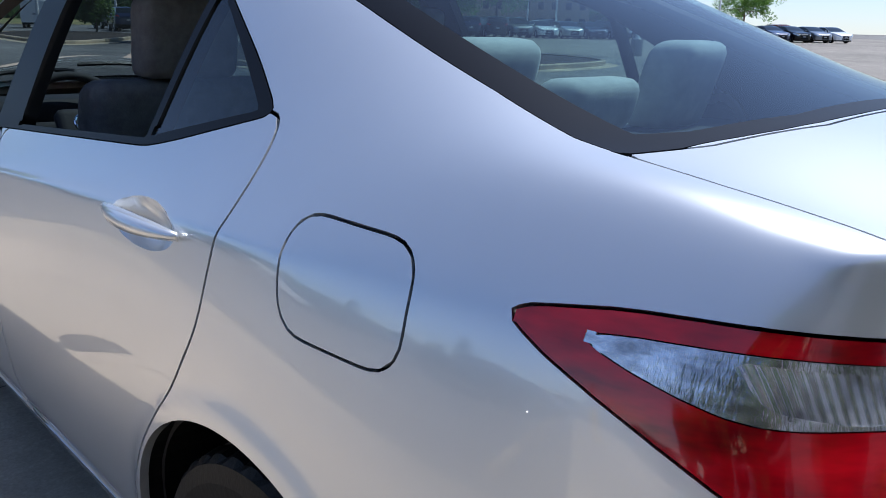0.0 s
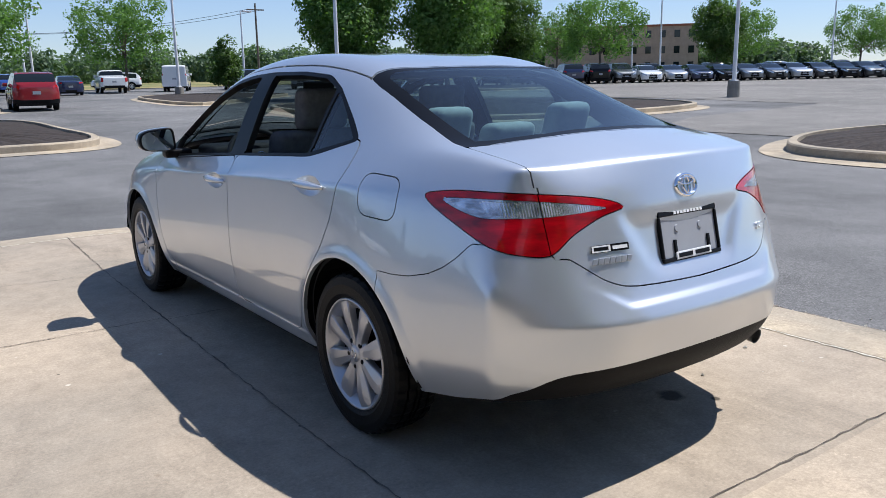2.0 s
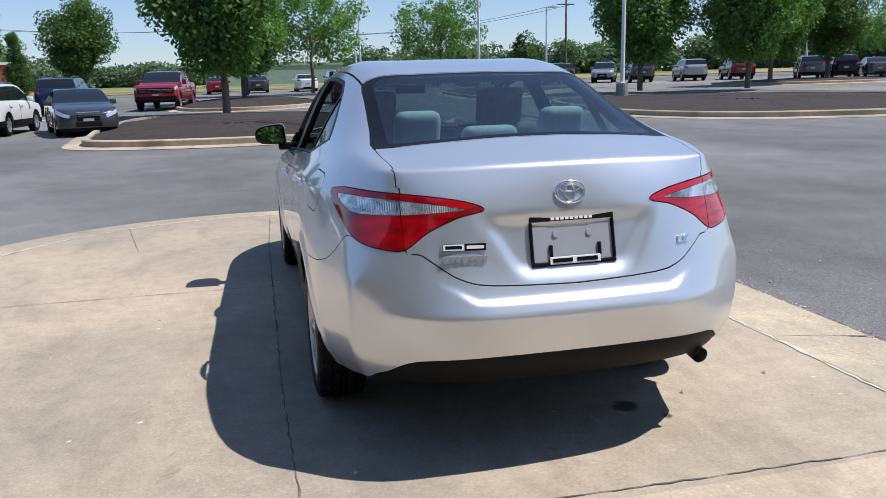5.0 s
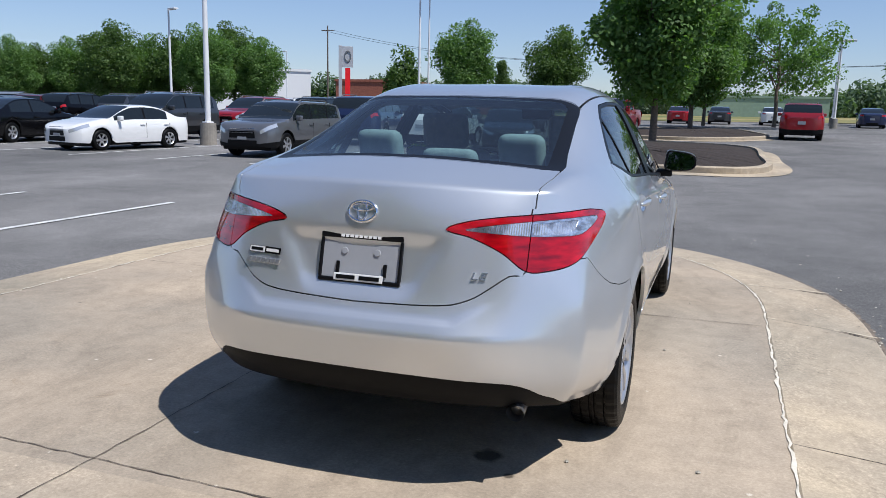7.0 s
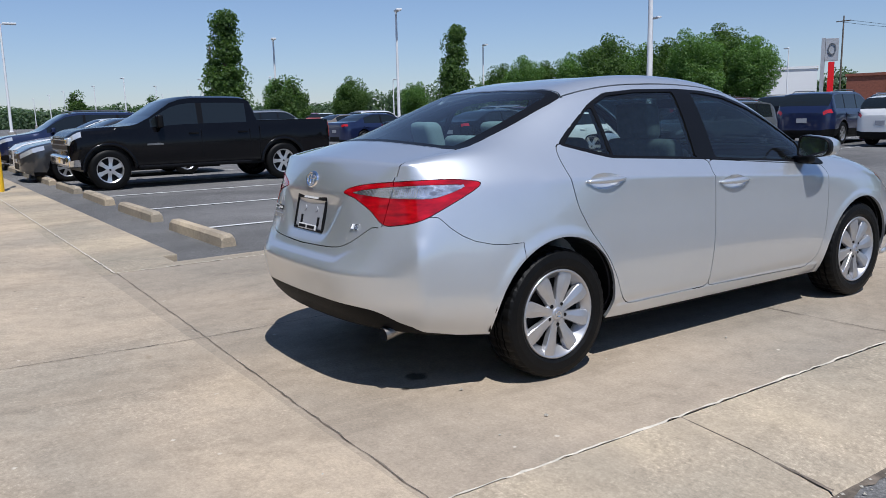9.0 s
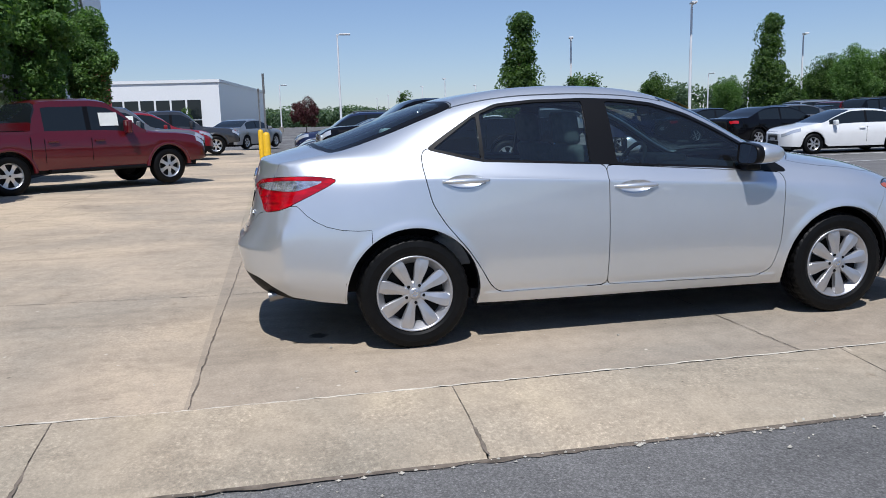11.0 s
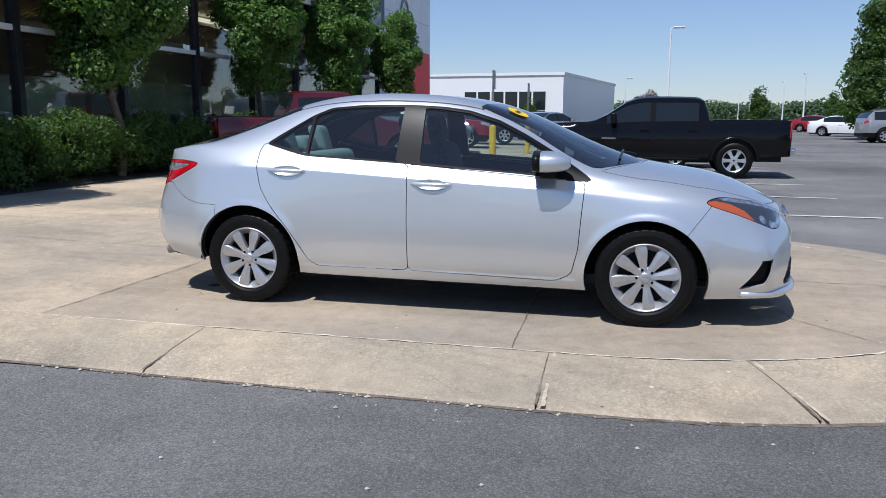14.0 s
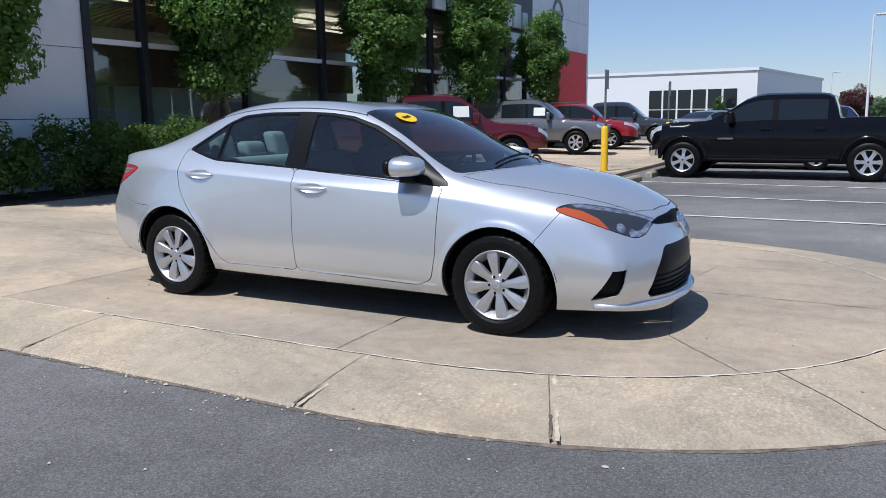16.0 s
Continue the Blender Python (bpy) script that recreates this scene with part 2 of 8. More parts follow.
def smooth_loop(points, steps=6, closed=True):
    """A Catmull-Rom line through 2D or 3D points."""
    p = [np.array(q, float) for q in points]
    n, out = len(p), []
    for i in range(n if closed else n - 1):
        a, b, c, d = (p[(i + k) % n] if closed else p[min(max(i + k, 0), n - 1)] for k in (-1, 0, 1, 2))
        for k in range(steps):
            s = k / steps
            out.append(0.5 * (2 * b + (c - a) * s + (2 * a - 5 * b + 4 * c - d) * s * s + (3 * b - a - 3 * c + d) * s ** 3))
    if not closed:
        out.append(p[-1])
    return out


def dense(points, step=0.01, closed=True):
    """Straight runs between points, cut into short steps."""
    p = [np.array(q, float) for q in points]
    out = []
    for i in range(len(p) if closed else len(p) - 1):
        a, b = p[i], p[(i + 1) % len(p)]
        k = max(1, int(np.linalg.norm(b - a) / step))
        out += [a + (b - a) * j / k for j in range(k)]
    if not closed:
        out.append(p[-1])
    return out


def rounded(points, r, seg=5):
    """A closed polygon with rounded corners."""
    p = [np.array(q, float) for q in points]
    out = []
    for i in range(len(p)):
        a, b, c = p[i - 1], p[i], p[(i + 1) % len(p)]
        ra = min(r, np.linalg.norm(a - b) * 0.48)
        rc = min(r, np.linalg.norm(c - b) * 0.48)
        s, e = b + (a - b) / np.linalg.norm(a - b) * ra, b + (c - b) / np.linalg.norm(c - b) * rc
        for k in range(seg + 1):
            t = k / seg
            out.append((1 - t) ** 2 * s + 2 * t * (1 - t) * b + t * t * e)
    return out


# ---- ground ----
def ground_z(x, y):
    """The lot is level round the pad and rises gently ahead of the car."""
    s = 0.72 * x + 0.69 * y
    d = math.hypot(x, y)
    rise = 0.012 * (math.sqrt((s - 6) ** 2 + 4) + s - 6) / 2
    return -0.09 + min(rise, 1.6 + 0.004 * d)


def apron_z(x, y):
    """The concrete walk lies level under the car and rises towards the building."""
    return max(0.0, 0.02 * (-2.6 - y))


def nose(a, b, y0, n=40, power=2.15):
    """The rounded end of the pad, from its right side round to its left."""
    out = []
    for k in range(n + 1):
        th = math.pi * k / n
        c, s = math.cos(th), math.sin(th)
        out.append((-0.95 + a * math.copysign(abs(c) ** (2 / power), c), y0 + b * s ** (2 / power)))
    return out


def build_ground():
    bm = fresh()
    rad = [0, 4, 7, 10, 13, 16, 20, 25, 31, 39, 49, 61, 76, 95, 120, 160, 240, 400, 800, 2000, 4000]
    prev = None
    steps = 72
    for r in rad:
        ring = []
        for k in range(steps if r else 1):
            a = 2 * math.pi * k / steps
            x, y = r * math.cos(a), r * math.sin(a)
            ring.append(bm.verts.new((x, y, ground_z(x, y))))
        if prev is not None:
            for k in range(steps):
                if len(prev) == 1:
                    bm.faces.new((prev[0], ring[k], ring[(k + 1) % steps]))
                else:
                    bm.faces.new((prev[k], ring[k], ring[(k + 1) % steps], prev[(k + 1) % steps]))
        prev = ring
    bmesh.ops.recalc_face_normals(bm, faces=bm.faces)
    tagged(link("ground", bm, M_ASPHALT, smooth=True), "dark grey weathered asphalt of a large car lot", "asphalt", kind="structure")


def build_pad():
    inner = nose(2.47, 2.68, 1.0)
    outer = nose(3.14, 3.42, 1.0)
    # the pad: the rounded end, its straight sides and the walk behind
    bm = fresh()
    pts = inner
    top = [bm.verts.new((x, y, 0.0)) for x, y in pts]
    low = [bm.verts.new((x, -2.55, 0.0)) for x, _ in pts]
    for i in range(len(pts) - 1):
        bm.faces.new((top[i], top[i + 1], low[i + 1], low[i])).material_index = 1
    xs = [1.52, 0.3, -0.95, -2.2, -3.42, -6, -9, -13, -18, -24, -34]
    ys = [-2.55, -4.0, -5.5, -7.0, -8.0, -9.4]
    grid = [[bm.verts.new((x, y, apron_z(x, y))) for y in ys] for x in xs]
    for i in range(len(xs) - 1):
        for j in range(len(ys) - 1):
            bm.faces.new((grid[i][j], grid[i + 1][j], grid[i + 1][j + 1], grid[i][j + 1]))
    bmesh.ops.recalc_face_normals(bm, faces=bm.faces)
    for f in bm.faces:
        if f.normal.z < 0:
            f.normal_flip()
    pad = tagged(link("pavement", bm, [M_CONCRETE, M_PADTOP]), "tan weathered concrete display pad and walk with dark stains", "concrete", kind="structure")
    # kerb band round the pad, sloping to the asphalt, cut into lengths
    ring_in = [(1.52, y) for y in (-9.4, -7.2, -5.2, -3.1, -1.3, 0.84)] + [p for p in inner] + [(-3.42, -0.6), (-3.42, -2.45)]
    ring_out = [(2.19, y) for y in (-9.4, -7.2, -5.2, -3.1, -1.3, 0.85)] + [p for p in outer] + [(-4.09, -0.6), (-4.05, -1.85)]
    third = min(range(6, 30), key=lambda i: math.dist(ring_out[i], (1.99, 2.17)))
    start, run = third, 0.0
    lengths = []
    for i in range(third, len(ring_out) - 1):
        run += math.dist(ring_out[i], ring_out[i + 1])
        if run > 1.45:
            lengths.append((start, i + 1))
            start, run = i + 1, 0.0
    lengths = [(0, 1), (1, 2), (2, 3), (3, 4), (4, 5), (5, third)] + lengths + [(start, len(ring_out) - 1)]
    for a, b in lengths:
        bm = fresh()
        rows = []
        n = b - a + 1
        for i in range(a, b + 1):
            (xi, yi), (xo, yo) = ring_in[i], ring_out[i]
            if i in (a, b):
                t = (np.array(ring_out[min(b, a + 1)]) - np.array(ring_out[a])) if i == a else (np.array(ring_out[max(a, b - 1)]) - np.array(ring_out[b]))
                t = t / max(1e-6, np.linalg.norm(t)) * 0.0035
                xi, yi, xo, yo = xi + t[0], yi + t[1], xo + t[0], yo + t[1]
            zi = apron_z(0, yi)
            gx, gy = (xo - xi), (yo - yi)
            rows.append([bm.verts.new((xi + gx * s, yi + gy * s, zi + z)) for s, z in ((0.0, -0.006), (0.02, 0.003), (0.5, -0.024), (0.97, -0.070), (1.0, -0.084), (1.0, -0.14))])
        for p, q in zip(rows, rows[1:]):
            for k in range(5):
                bm.faces.new((p[k], q[k], q[k + 1], p[k + 1]))
        bmesh.ops.recalc_face_normals(bm, faces=bm.faces)
        if sum(f.normal.z for f in bm.faces) < 0:
            bmesh.ops.reverse_faces(bm, faces=bm.faces)
        link("kerb_stone", bm, M_KERB, pad, smooth=False)
    # kerb along the walk beside the parking bays
    for k in range(6):
        bm = fresh()
        x1 = -4.06 - k * 4.2
        x0 = x1 - 4.19
        box(bm, x0, x1, -2.56, -1.72, -0.2, -0.004, 0.012)
        link("kerb_stone", bm, M_KERB, pad)
    bm = fresh()
    box(bm, -4.05, -3.44, -2.56, -1.86, -0.2, -0.004, 0.012)
    link("kerb_stone", bm, M_KERB, pad)

    # pale seal between pad and kerb, and dirt in the joints
    def ribbon(name, points, w, z, mat, wob=0.004):
        bm = fresh()
        pts = dense(points, 0.05, closed=False)
        prev = None
        for i, p in enumerate(pts):
            t = pts[min(i + 1, len(pts) - 1)] - pts[max(i - 1, 0)]
            t = t / max(1e-9, np.linalg.norm(t))
            nrm = np.array((-t[1], t[0]))
            ww = w * random.uniform(0.4, 1.3) * (0.55 + 0.45 * math.sin(i * 0.31) ** 2)
            off = random.uniform(-wob, wob)
            a = [bm.verts.new((p[0] + nrm[0] * (s * ww / 2 + off), p[1] + nrm[1] * (s * ww / 2 + off), apron_z(p[0], p[1]) + z)) for s in (-1, 1)]
            if prev:
                f = bm.faces.new((prev[0], a[0], a[1], prev[1]))
                f.normal_update()
                if f.normal.z < 0:
                    f.normal_flip()
            prev = a
        return link(name, bm, mat, pad)

    def strip(name, p, q, zp, zq, w, mat, wob=0.003, n=26):
        """A thin uneven strip laid along a slope from p to q."""
        bm = fresh()
        p, q = np.array(p, float), np.array(q, float)
        t = (q - p) / np.linalg.norm(q - p)
        nrm = np.array((-t[1], t[0]))
        prev = None
        for i in range(n + 1):
            s = i / n
            c = p + (q - p) * s + nrm * random.uniform(-wob, wob)
            ww = w * random.uniform(0.45, 1.2) / 2
            row = [bm.verts.new((*(c + nrm * ww * k), zp + (zq - zp) * s)) for k in (-1, 1)]
            if prev:
                f = bm.faces.new((prev[0], row[0], row[1], prev[1]))
                f.normal_update()
                if f.normal.z < 0:
                    f.normal_flip()
            prev = row
        link(name, bm, mat, pad)

    for k in (3, 4, 5, third):
        (ax, ay), (bx, by) = ring_in[k], ring_out[k]
        strip("joint", (ax, ay), (bx, by), 0.004 + apron_z(ax, ay), -0.062 + apron_z(ax, ay), 0.018, M_JOINT)
        if k in (5, third):
            strip("seal", (ax + 0.005, ay + 0.032), (bx + 0.005, by + 0.034), 0.0045, -0.0615, 0.022, M_WORN)
    # dirt and pale grit gathered along the foot of the kerb
    for (ax, ay), (bx, by) in zip(ring_out, ring_out[1:]):
        if ax > 0 and bx > 0 and ay < 4.4:
            d = 0.014
            strip("kerb_dirt", (ax + d, ay), (bx + d, by), -0.0835 + apron_z(0, ay), -0.0835 + apron_z(0, by), 0.045, M_JOINT, 0.008, max(4, int(math.dist((ax, ay), (bx, by)) / 0.05)))
    ribbon("seal", ring_in, 0.017, 0.0045, M_SEAL, 0.007)
    ribbon("seal", [(-3.42, -2.43), (-10, -2.43), (-24, -2.43)], 0.018, 0.0045, M_SEAL, 0.006)
    for line, w in (([(-0.97, -2.55), (-0.98, -1.2), (-0.95, 0.6), (-0.93, 2.0), (-0.86, 3.76)], 0.016), ([(1.5, -2.53), (0, -2.5), (-1, -2.47), (-3.4, -2.42)], 0.014),
                    ([(-0.97, -2.55), (-1.0, -5.5), (-1.02, -8.5)], 0.014), ([(1.5, 0.62), (0.4, 0.6), (-0.95, 0.62)], 0.012), ([(-0.9, 0.66), (-3.38, 0.70)], 0.012),
                    ([(0.95, 2.78), (0.4, 2.3), (-0.93, 2.05)], 0.012), ([(1.5, -5.6), (-1, -5.55), (-3.4, -5.5), (-14, -5.4)], 0.012), ([(-4.6, -2.45), (-4.6, -8.6)], 0.012),
                    ([(-8.2, -2.45), (-8.2, -8.6)], 0.012), ([(-2.2, 3.3), (-2.0, 2.2), (-0.95, 2.0)], 0.010)):
        ribbon("joint", line, w * 0.6, 0.004, M_JOINT, 0.005)
    return pad


build_ground()
PAD = build_pad()


# ---- the silver saloon: its hull as a smooth cage of lengthwise lines ----
COLUMNS = [2.05, 1.87, 1.62, 1.36, 1.1, 0.85, 0.55, 0.2, -0.2, -0.6, -0.95, -1.2, -1.45, -1.7, -1.87, -2.0]
ROW_X = [
    [(2.05, 0.65), (1.85, 0.73), (1.6, 0.788), (0.9, 0.775), (-0.9, 0.785), (-1.6, 0.79), (-1.87, 0.738), (-2.0, 0.685)],
    [(2.05, 0.71), (1.85, 0.787), (1.6, 0.838), (1.35, 0.857), (0.9, 0.828), (0, 0.826), (-0.9, 0.834), (-1.35, 0.860), (-1.6, 0.850), (-1.87, 0.795), (-2.0, 0.742)],
    [(2.05, 0.725), (1.85, 0.803), (1.6, 0.855), (1.35, 0.873), (0.9, 0.852), (0, 0.852), (-0.9, 0.858), (-1.35, 0.876), (-1.6, 0.865), (-1.87, 0.81), (-2, 0.754)],
    [(2.05, 0.685), (1.85, 0.772), (1.6, 0.836), (1.35, 0.862), (0.9, 0.850), (0, 0.850), (-0.9, 0.856), (-1.35, 0.866), (-1.6, 0.852), (-1.87, 0.795), (-2, 0.735)],
    [(2.05, 0.605), (1.85, 0.722), (1.6, 0.795), (1.35, 0.826), (0.9, 0.836), (0, 0.841), (-0.9, 0.840), (-1.35, 0.828), (-1.6, 0.806), (-1.87, 0.750), (-2, 0.692)],
    [(2.05, 0.535), (1.85, 0.65), (1.6, 0.722), (1.35, 0.752), (1.1, 0.771), (0.85, 0.780), (0, 0.784), (-0.6, 0.777), (-0.95, 0.767), (-1.2, 0.749), (-1.45, 0.725), (-1.7, 0.698), (-1.87, 0.667), (-2, 0.642)],
    [(2.05, 0.46), (1.85, 0.54), (1.6, 0.59), (1.35, 0.628), (1.1, 0.666), (0.85, 0.686), (0.55, 0.644), (0.2, 0.597), (-0.2, 0.578), (-0.6, 0.573), (-0.95, 0.567), (-1.2, 0.568), (-1.45, 0.577), (-1.7, 0.596), (-2.0, 0.55)],
    [(2.05, 0.27), (1.6, 0.33), (-1.87, 0.34), (-2.0, 0.30)],
    [(2.05, 0.0), (-2.0, 0.0)],
]
ROW_Z = [
    [(2.05, 0.19), (1.7, 0.19), (1.0, 0.205), (-0.95, 0.225), (-1.35, 0.25), (-1.7, 0.272), (-2, 0.300)],
    [(2.05, 0.32), (1, 0.33), (-1, 0.34), (-2, 0.41)],
    [(2.05, 0.48), (1, 0.51), (-1, 0.53), (-2, 0.57)],
    [(2.05, 0.61), (1.6, 0.67), (1, 0.70), (-1, 0.73), (-2, 0.74)],
    [(2.05, 0.69), (1.85, 0.745), (1.6, 0.785), (1.35, 0.81), (0.95, 0.835), (0.12, 0.882), (-0.92, 0.940), (-1.2, 0.950), (-1.6, 0.95), (-2.0, 0.93)],
    [(2.05, 0.735), (1.85, 0.80), (1.6, 0.85), (1.35, 0.88), (1.1, 0.895), (0.85, 0.917), (0.54, 0.945), (-0.19, 0.995), (-0.93, 1.04), (-1.2, 1.065), (-1.45, 1.08), (-1.7, 1.085), (-1.87, 1.075), (-2, 1.045)],
    [(2.05, 0.735), (1.85, 0.84), (1.6, 0.90), (1.35, 0.94), (1.1, 0.965), (0.85, 1.035), (0.55, 1.205), (0.2, 1.34), (-0.2, 1.392), (-0.6, 1.395), (-0.95, 1.35), (-1.2, 1.28), (-1.45, 1.195), (-1.7, 1.118), (-1.87, 1.092), (-2.0, 1.055)],
    [(2.05, 0.745), (1.85, 0.885), (1.6, 0.945), (1.35, 0.985), (1.1, 1.04), (0.85, 1.145), (0.55, 1.29), (0.2, 1.405), (-0.2, 1.447), (-0.6, 1.45), (-0.95, 1.41), (-1.2, 1.345), (-1.45, 1.255), (-1.7, 1.165), (-1.87, 1.122), (-2.0, 1.066)],
    [(2.05, 0.75), (1.85, 0.905), (1.6, 0.965), (1.35, 1.0), (1.1, 1.075), (0.85, 1.175), (0.55, 1.31), (0.2, 1.42), (-0.2, 1.458), (-0.6, 1.46), (-0.95, 1.42), (-1.2, 1.36), (-1.45, 1.275), (-1.7, 1.185), (-1.87, 1.135), (-2.0, 1.07)],
]
END_Y = {2.05: [0.03, 0.05, 0.03, -0.02, -0.02, 0.0, 0.05, 0.11, 0.14], -2.0: [-0.02, -0.06, -0.07, -0.06, 0.0, 0.0, -0.06, -0.12, -0.155],
         1.87: [0, 0, 0, 0, 0, 0, 0.0, 0.02, 0.03], -1.87: [0, 0, 0, 0, 0, 0, 0, -0.02, -0.03]}
REAR_X = [0.51, 0.28, 0.0]
REAR_Y = [[-2.165, -2.240, -2.262, -2.195, -2.135], [-2.215, -2.290, -2.310, -2.238, -2.192], [-2.23, -2.305, -2.322, -2.248, -2.206]]
REAR_Z = [0.318, 0.42, 0.58, 0.73, 0.93]
FRONT_X = [0.46, 0.26, 0.0]
FRONT_Y = [[2.21, 2.245, 2.245, 2.20, 2.14], [2.27, 2.305, 2.305, 2.26, 2.20], [2.29, 2.325, 2.325, 2.285, 2.23]]
FRONT_Z = [0.17, 0.30, 0.46, 0.60, 0.68]


def hull_cage():
    points, faces, at = [], [], {}
    def put(key, p):
        at[key] = len(points)
        points.append(np.array(p, float))
    for j, c in enumerate(COLUMNS):
        for r in range(9):
            put((j, r), (curve_at(ROW_X[r], c), c + END_Y.get(c, [0] * 9)[r], curve_at(ROW_Z[r], c)))
    last = len(COLUMNS) - 1
    for k in range(3):
        for r in range(5):
            put(("R", k + 1, r), (REAR_X[k], REAR_Y[k][r], REAR_Z[r]))
            put(("F", k + 1, r), (FRONT_X[k], FRONT_Y[k][r], FRONT_Z[r]))
        at["R", k + 1, 5], at["F", k + 1, 5] = at[last, 6 + k], at[0, 6 + k]
    for r in range(6):
        at["R", 0, r], at["F", 0, r] = at[last, r], at[0, r]
    for j in range(last):
        for r in range(8):
            faces.append((at[j, r], at[j, r + 1], at[j + 1, r + 1], at[j + 1, r]))
    for k in range(3):
        for r in range(5):
            faces.append((at["R", k, r], at["R", k, r + 1], at["R", k + 1, r + 1], at["R", k + 1, r]))
            faces.append((at["F", k + 1, r], at["F", k + 1, r + 1], at["F", k, r + 1], at["F", k, r]))
    crease = {}
    for j in range(last):
        crease[frozenset((at[j, 4], at[j + 1, 4]))] = 0.62 if -1.3 < COLUMNS[j] < 1.0 else 0.35 if -1.9 < COLUMNS[j] < 1.7 else 0.1
        crease[frozenset((at[j, 1], at[j + 1, 1]))] = 0.45 if -1.0 < COLUMNS[j] < 1.0 else 0.0
    for k in range(3):
        crease[frozenset((at["R", k, 5], at["R", k + 1, 5]))] = 0.72
        crease[frozenset((at["R", k, 2], at["R", k + 1, 2]))] = 0.55
    for r in range(4):
        crease[frozenset((at[last, r], at[last, r + 1]))] = 0.50 if r < 3 else 0.25
        crease[frozenset((at[0, r], at[0, r + 1]))] = 0.35 if r < 3 else 0.1
    return points, faces, crease


def hull(levels=4):
    """The smooth right half of the body, as arrays of places, normals and quads, with the cage drawn so that the surface runs through its points."""
    want, faces, crease = hull_cage()
    n = len(want)
    want = np.array(want)
    # mirror the cage so that the middle stays smooth
    mid = {i for i in range(n) if abs(want[i, 0]) < 1e-6}
    other, verts = {}, [*want]
    for i in range(n):
        if i in mid:
            other[i] = i
        else:
            other[i] = len(verts)
            verts.append(want[i] * (-1, 1, 1))
    all_faces = faces + [tuple(other[i] for i in reversed(f)) for f in faces]
    goal = np.array(verts)
    cage = goal.copy()

    def solve(levels, cage):
        me = bpy.data.meshes.new("hull")
        me.from_pydata([tuple(v) for v in cage], [], all_faces)
        at = me.attributes.new("crease_edge", "FLOAT", "EDGE")
        for e in me.edges:
            a, b = e.vertices
            k = frozenset((a, b))
            w = crease.get(k, 0.0)
            if not w:
                back = {v: u for u, v in other.items()}
                k = frozenset((back.get(a, a), back.get(b, b)))
                w = crease.get(k, 0.0)
            at.data[e.index].value = w
        ob = new("hull", me)
        mod = ob.modifiers.new("smooth", "SUBSURF")
        mod.levels = mod.render_levels = levels
        mod.use_limit_surface = True
        dg = bpy.context.evaluated_depsgraph_get()
        dg.update()
        ev = ob.evaluated_get(dg).to_mesh()
        co = np.zeros(len(ev.vertices) * 3)
        ev.vertices.foreach_get("co", co)
        no = np.zeros(len(ev.vertices) * 3)
        ev.vertices.foreach_get("normal", no)
        quads = np.zeros(len(ev.loops), int)
        ev.loops.foreach_get("vertex_index", quads)
        bpy.data.objects.remove(ob)
        bpy.data.meshes.remove(me)
        return co.reshape(-1, 3), no.reshape(-1, 3), quads.reshape(-1, 4)

    for _ in range(3):
        co, _, _ = solve(1, cage)
        cage = cage + 0.7 * (goal - co[: len(goal)])
    co, no, quads = solve(levels, cage)
    keep = co[quads][:, :, 0].mean(1) > 0
    quads = quads[keep]
    used = np.unique(quads)
    renum = np.full(len(co), -1)
    renum[used] = np.arange(len(used))
    co, no, quads = co[used], no[used], renum[quads]
    co[:, 0] = np.maximum(co[:, 0], 0)
    if no[:, 0].mean() < 0:
        no, quads = -no, quads[:, ::-1]
    return co, no, quads


def step(a, b, t):
    s = np.clip((t - a) / (b - a), 0, 1)
    return s * s * (3 - 2 * s)


def in_polygon(p, poly):
    """Which of the 2D points p lie in the polygon."""
    poly = np.array(poly, float)
    x, y = p[:, 0], p[:, 1]
    inside = np.zeros(len(p), bool)
    for (x0, y0), (x1, y1) in zip(poly, np.roll(poly, -1, axis=0)):
        if abs(y1 - y0) < 1e-12:
            continue
        hit = ((y0 > y) != (y1 > y)) & (x < (x1 - x0) * (y - y0) / (y1 - y0) + x0)
        inside ^= hit
    return inside


VIEWS = {"side": ((0, 1, 0), (0, 0, 1)), "end": ((1, 0, 0), (0, 0, 1)), "top": ((1, 0, 0), (0, 1, 0)), "tail": ((0.83, 0.55, 0), (0, 0, 1)), "brow": ((0.80, -0.6, 0), (0, 0, 1))}


def signed(p, poly):
    """How far the 2D points lie inside (+) or outside (-) the polygon."""
    poly = np.array(poly, float)
    best = np.full(len(p), 1e9)
    for a, b in zip(poly, np.roll(poly, -1, axis=0)):
        ab = b - a
        t = np.clip(((p - a) @ ab) / max(1e-12, ab @ ab), 0, 1)
        d = a + t[:, None] * ab - p
        best = np.minimum(best, np.hypot(d[:, 0], d[:, 1]))
    return np.where(in_polygon(p, poly), best, -best)


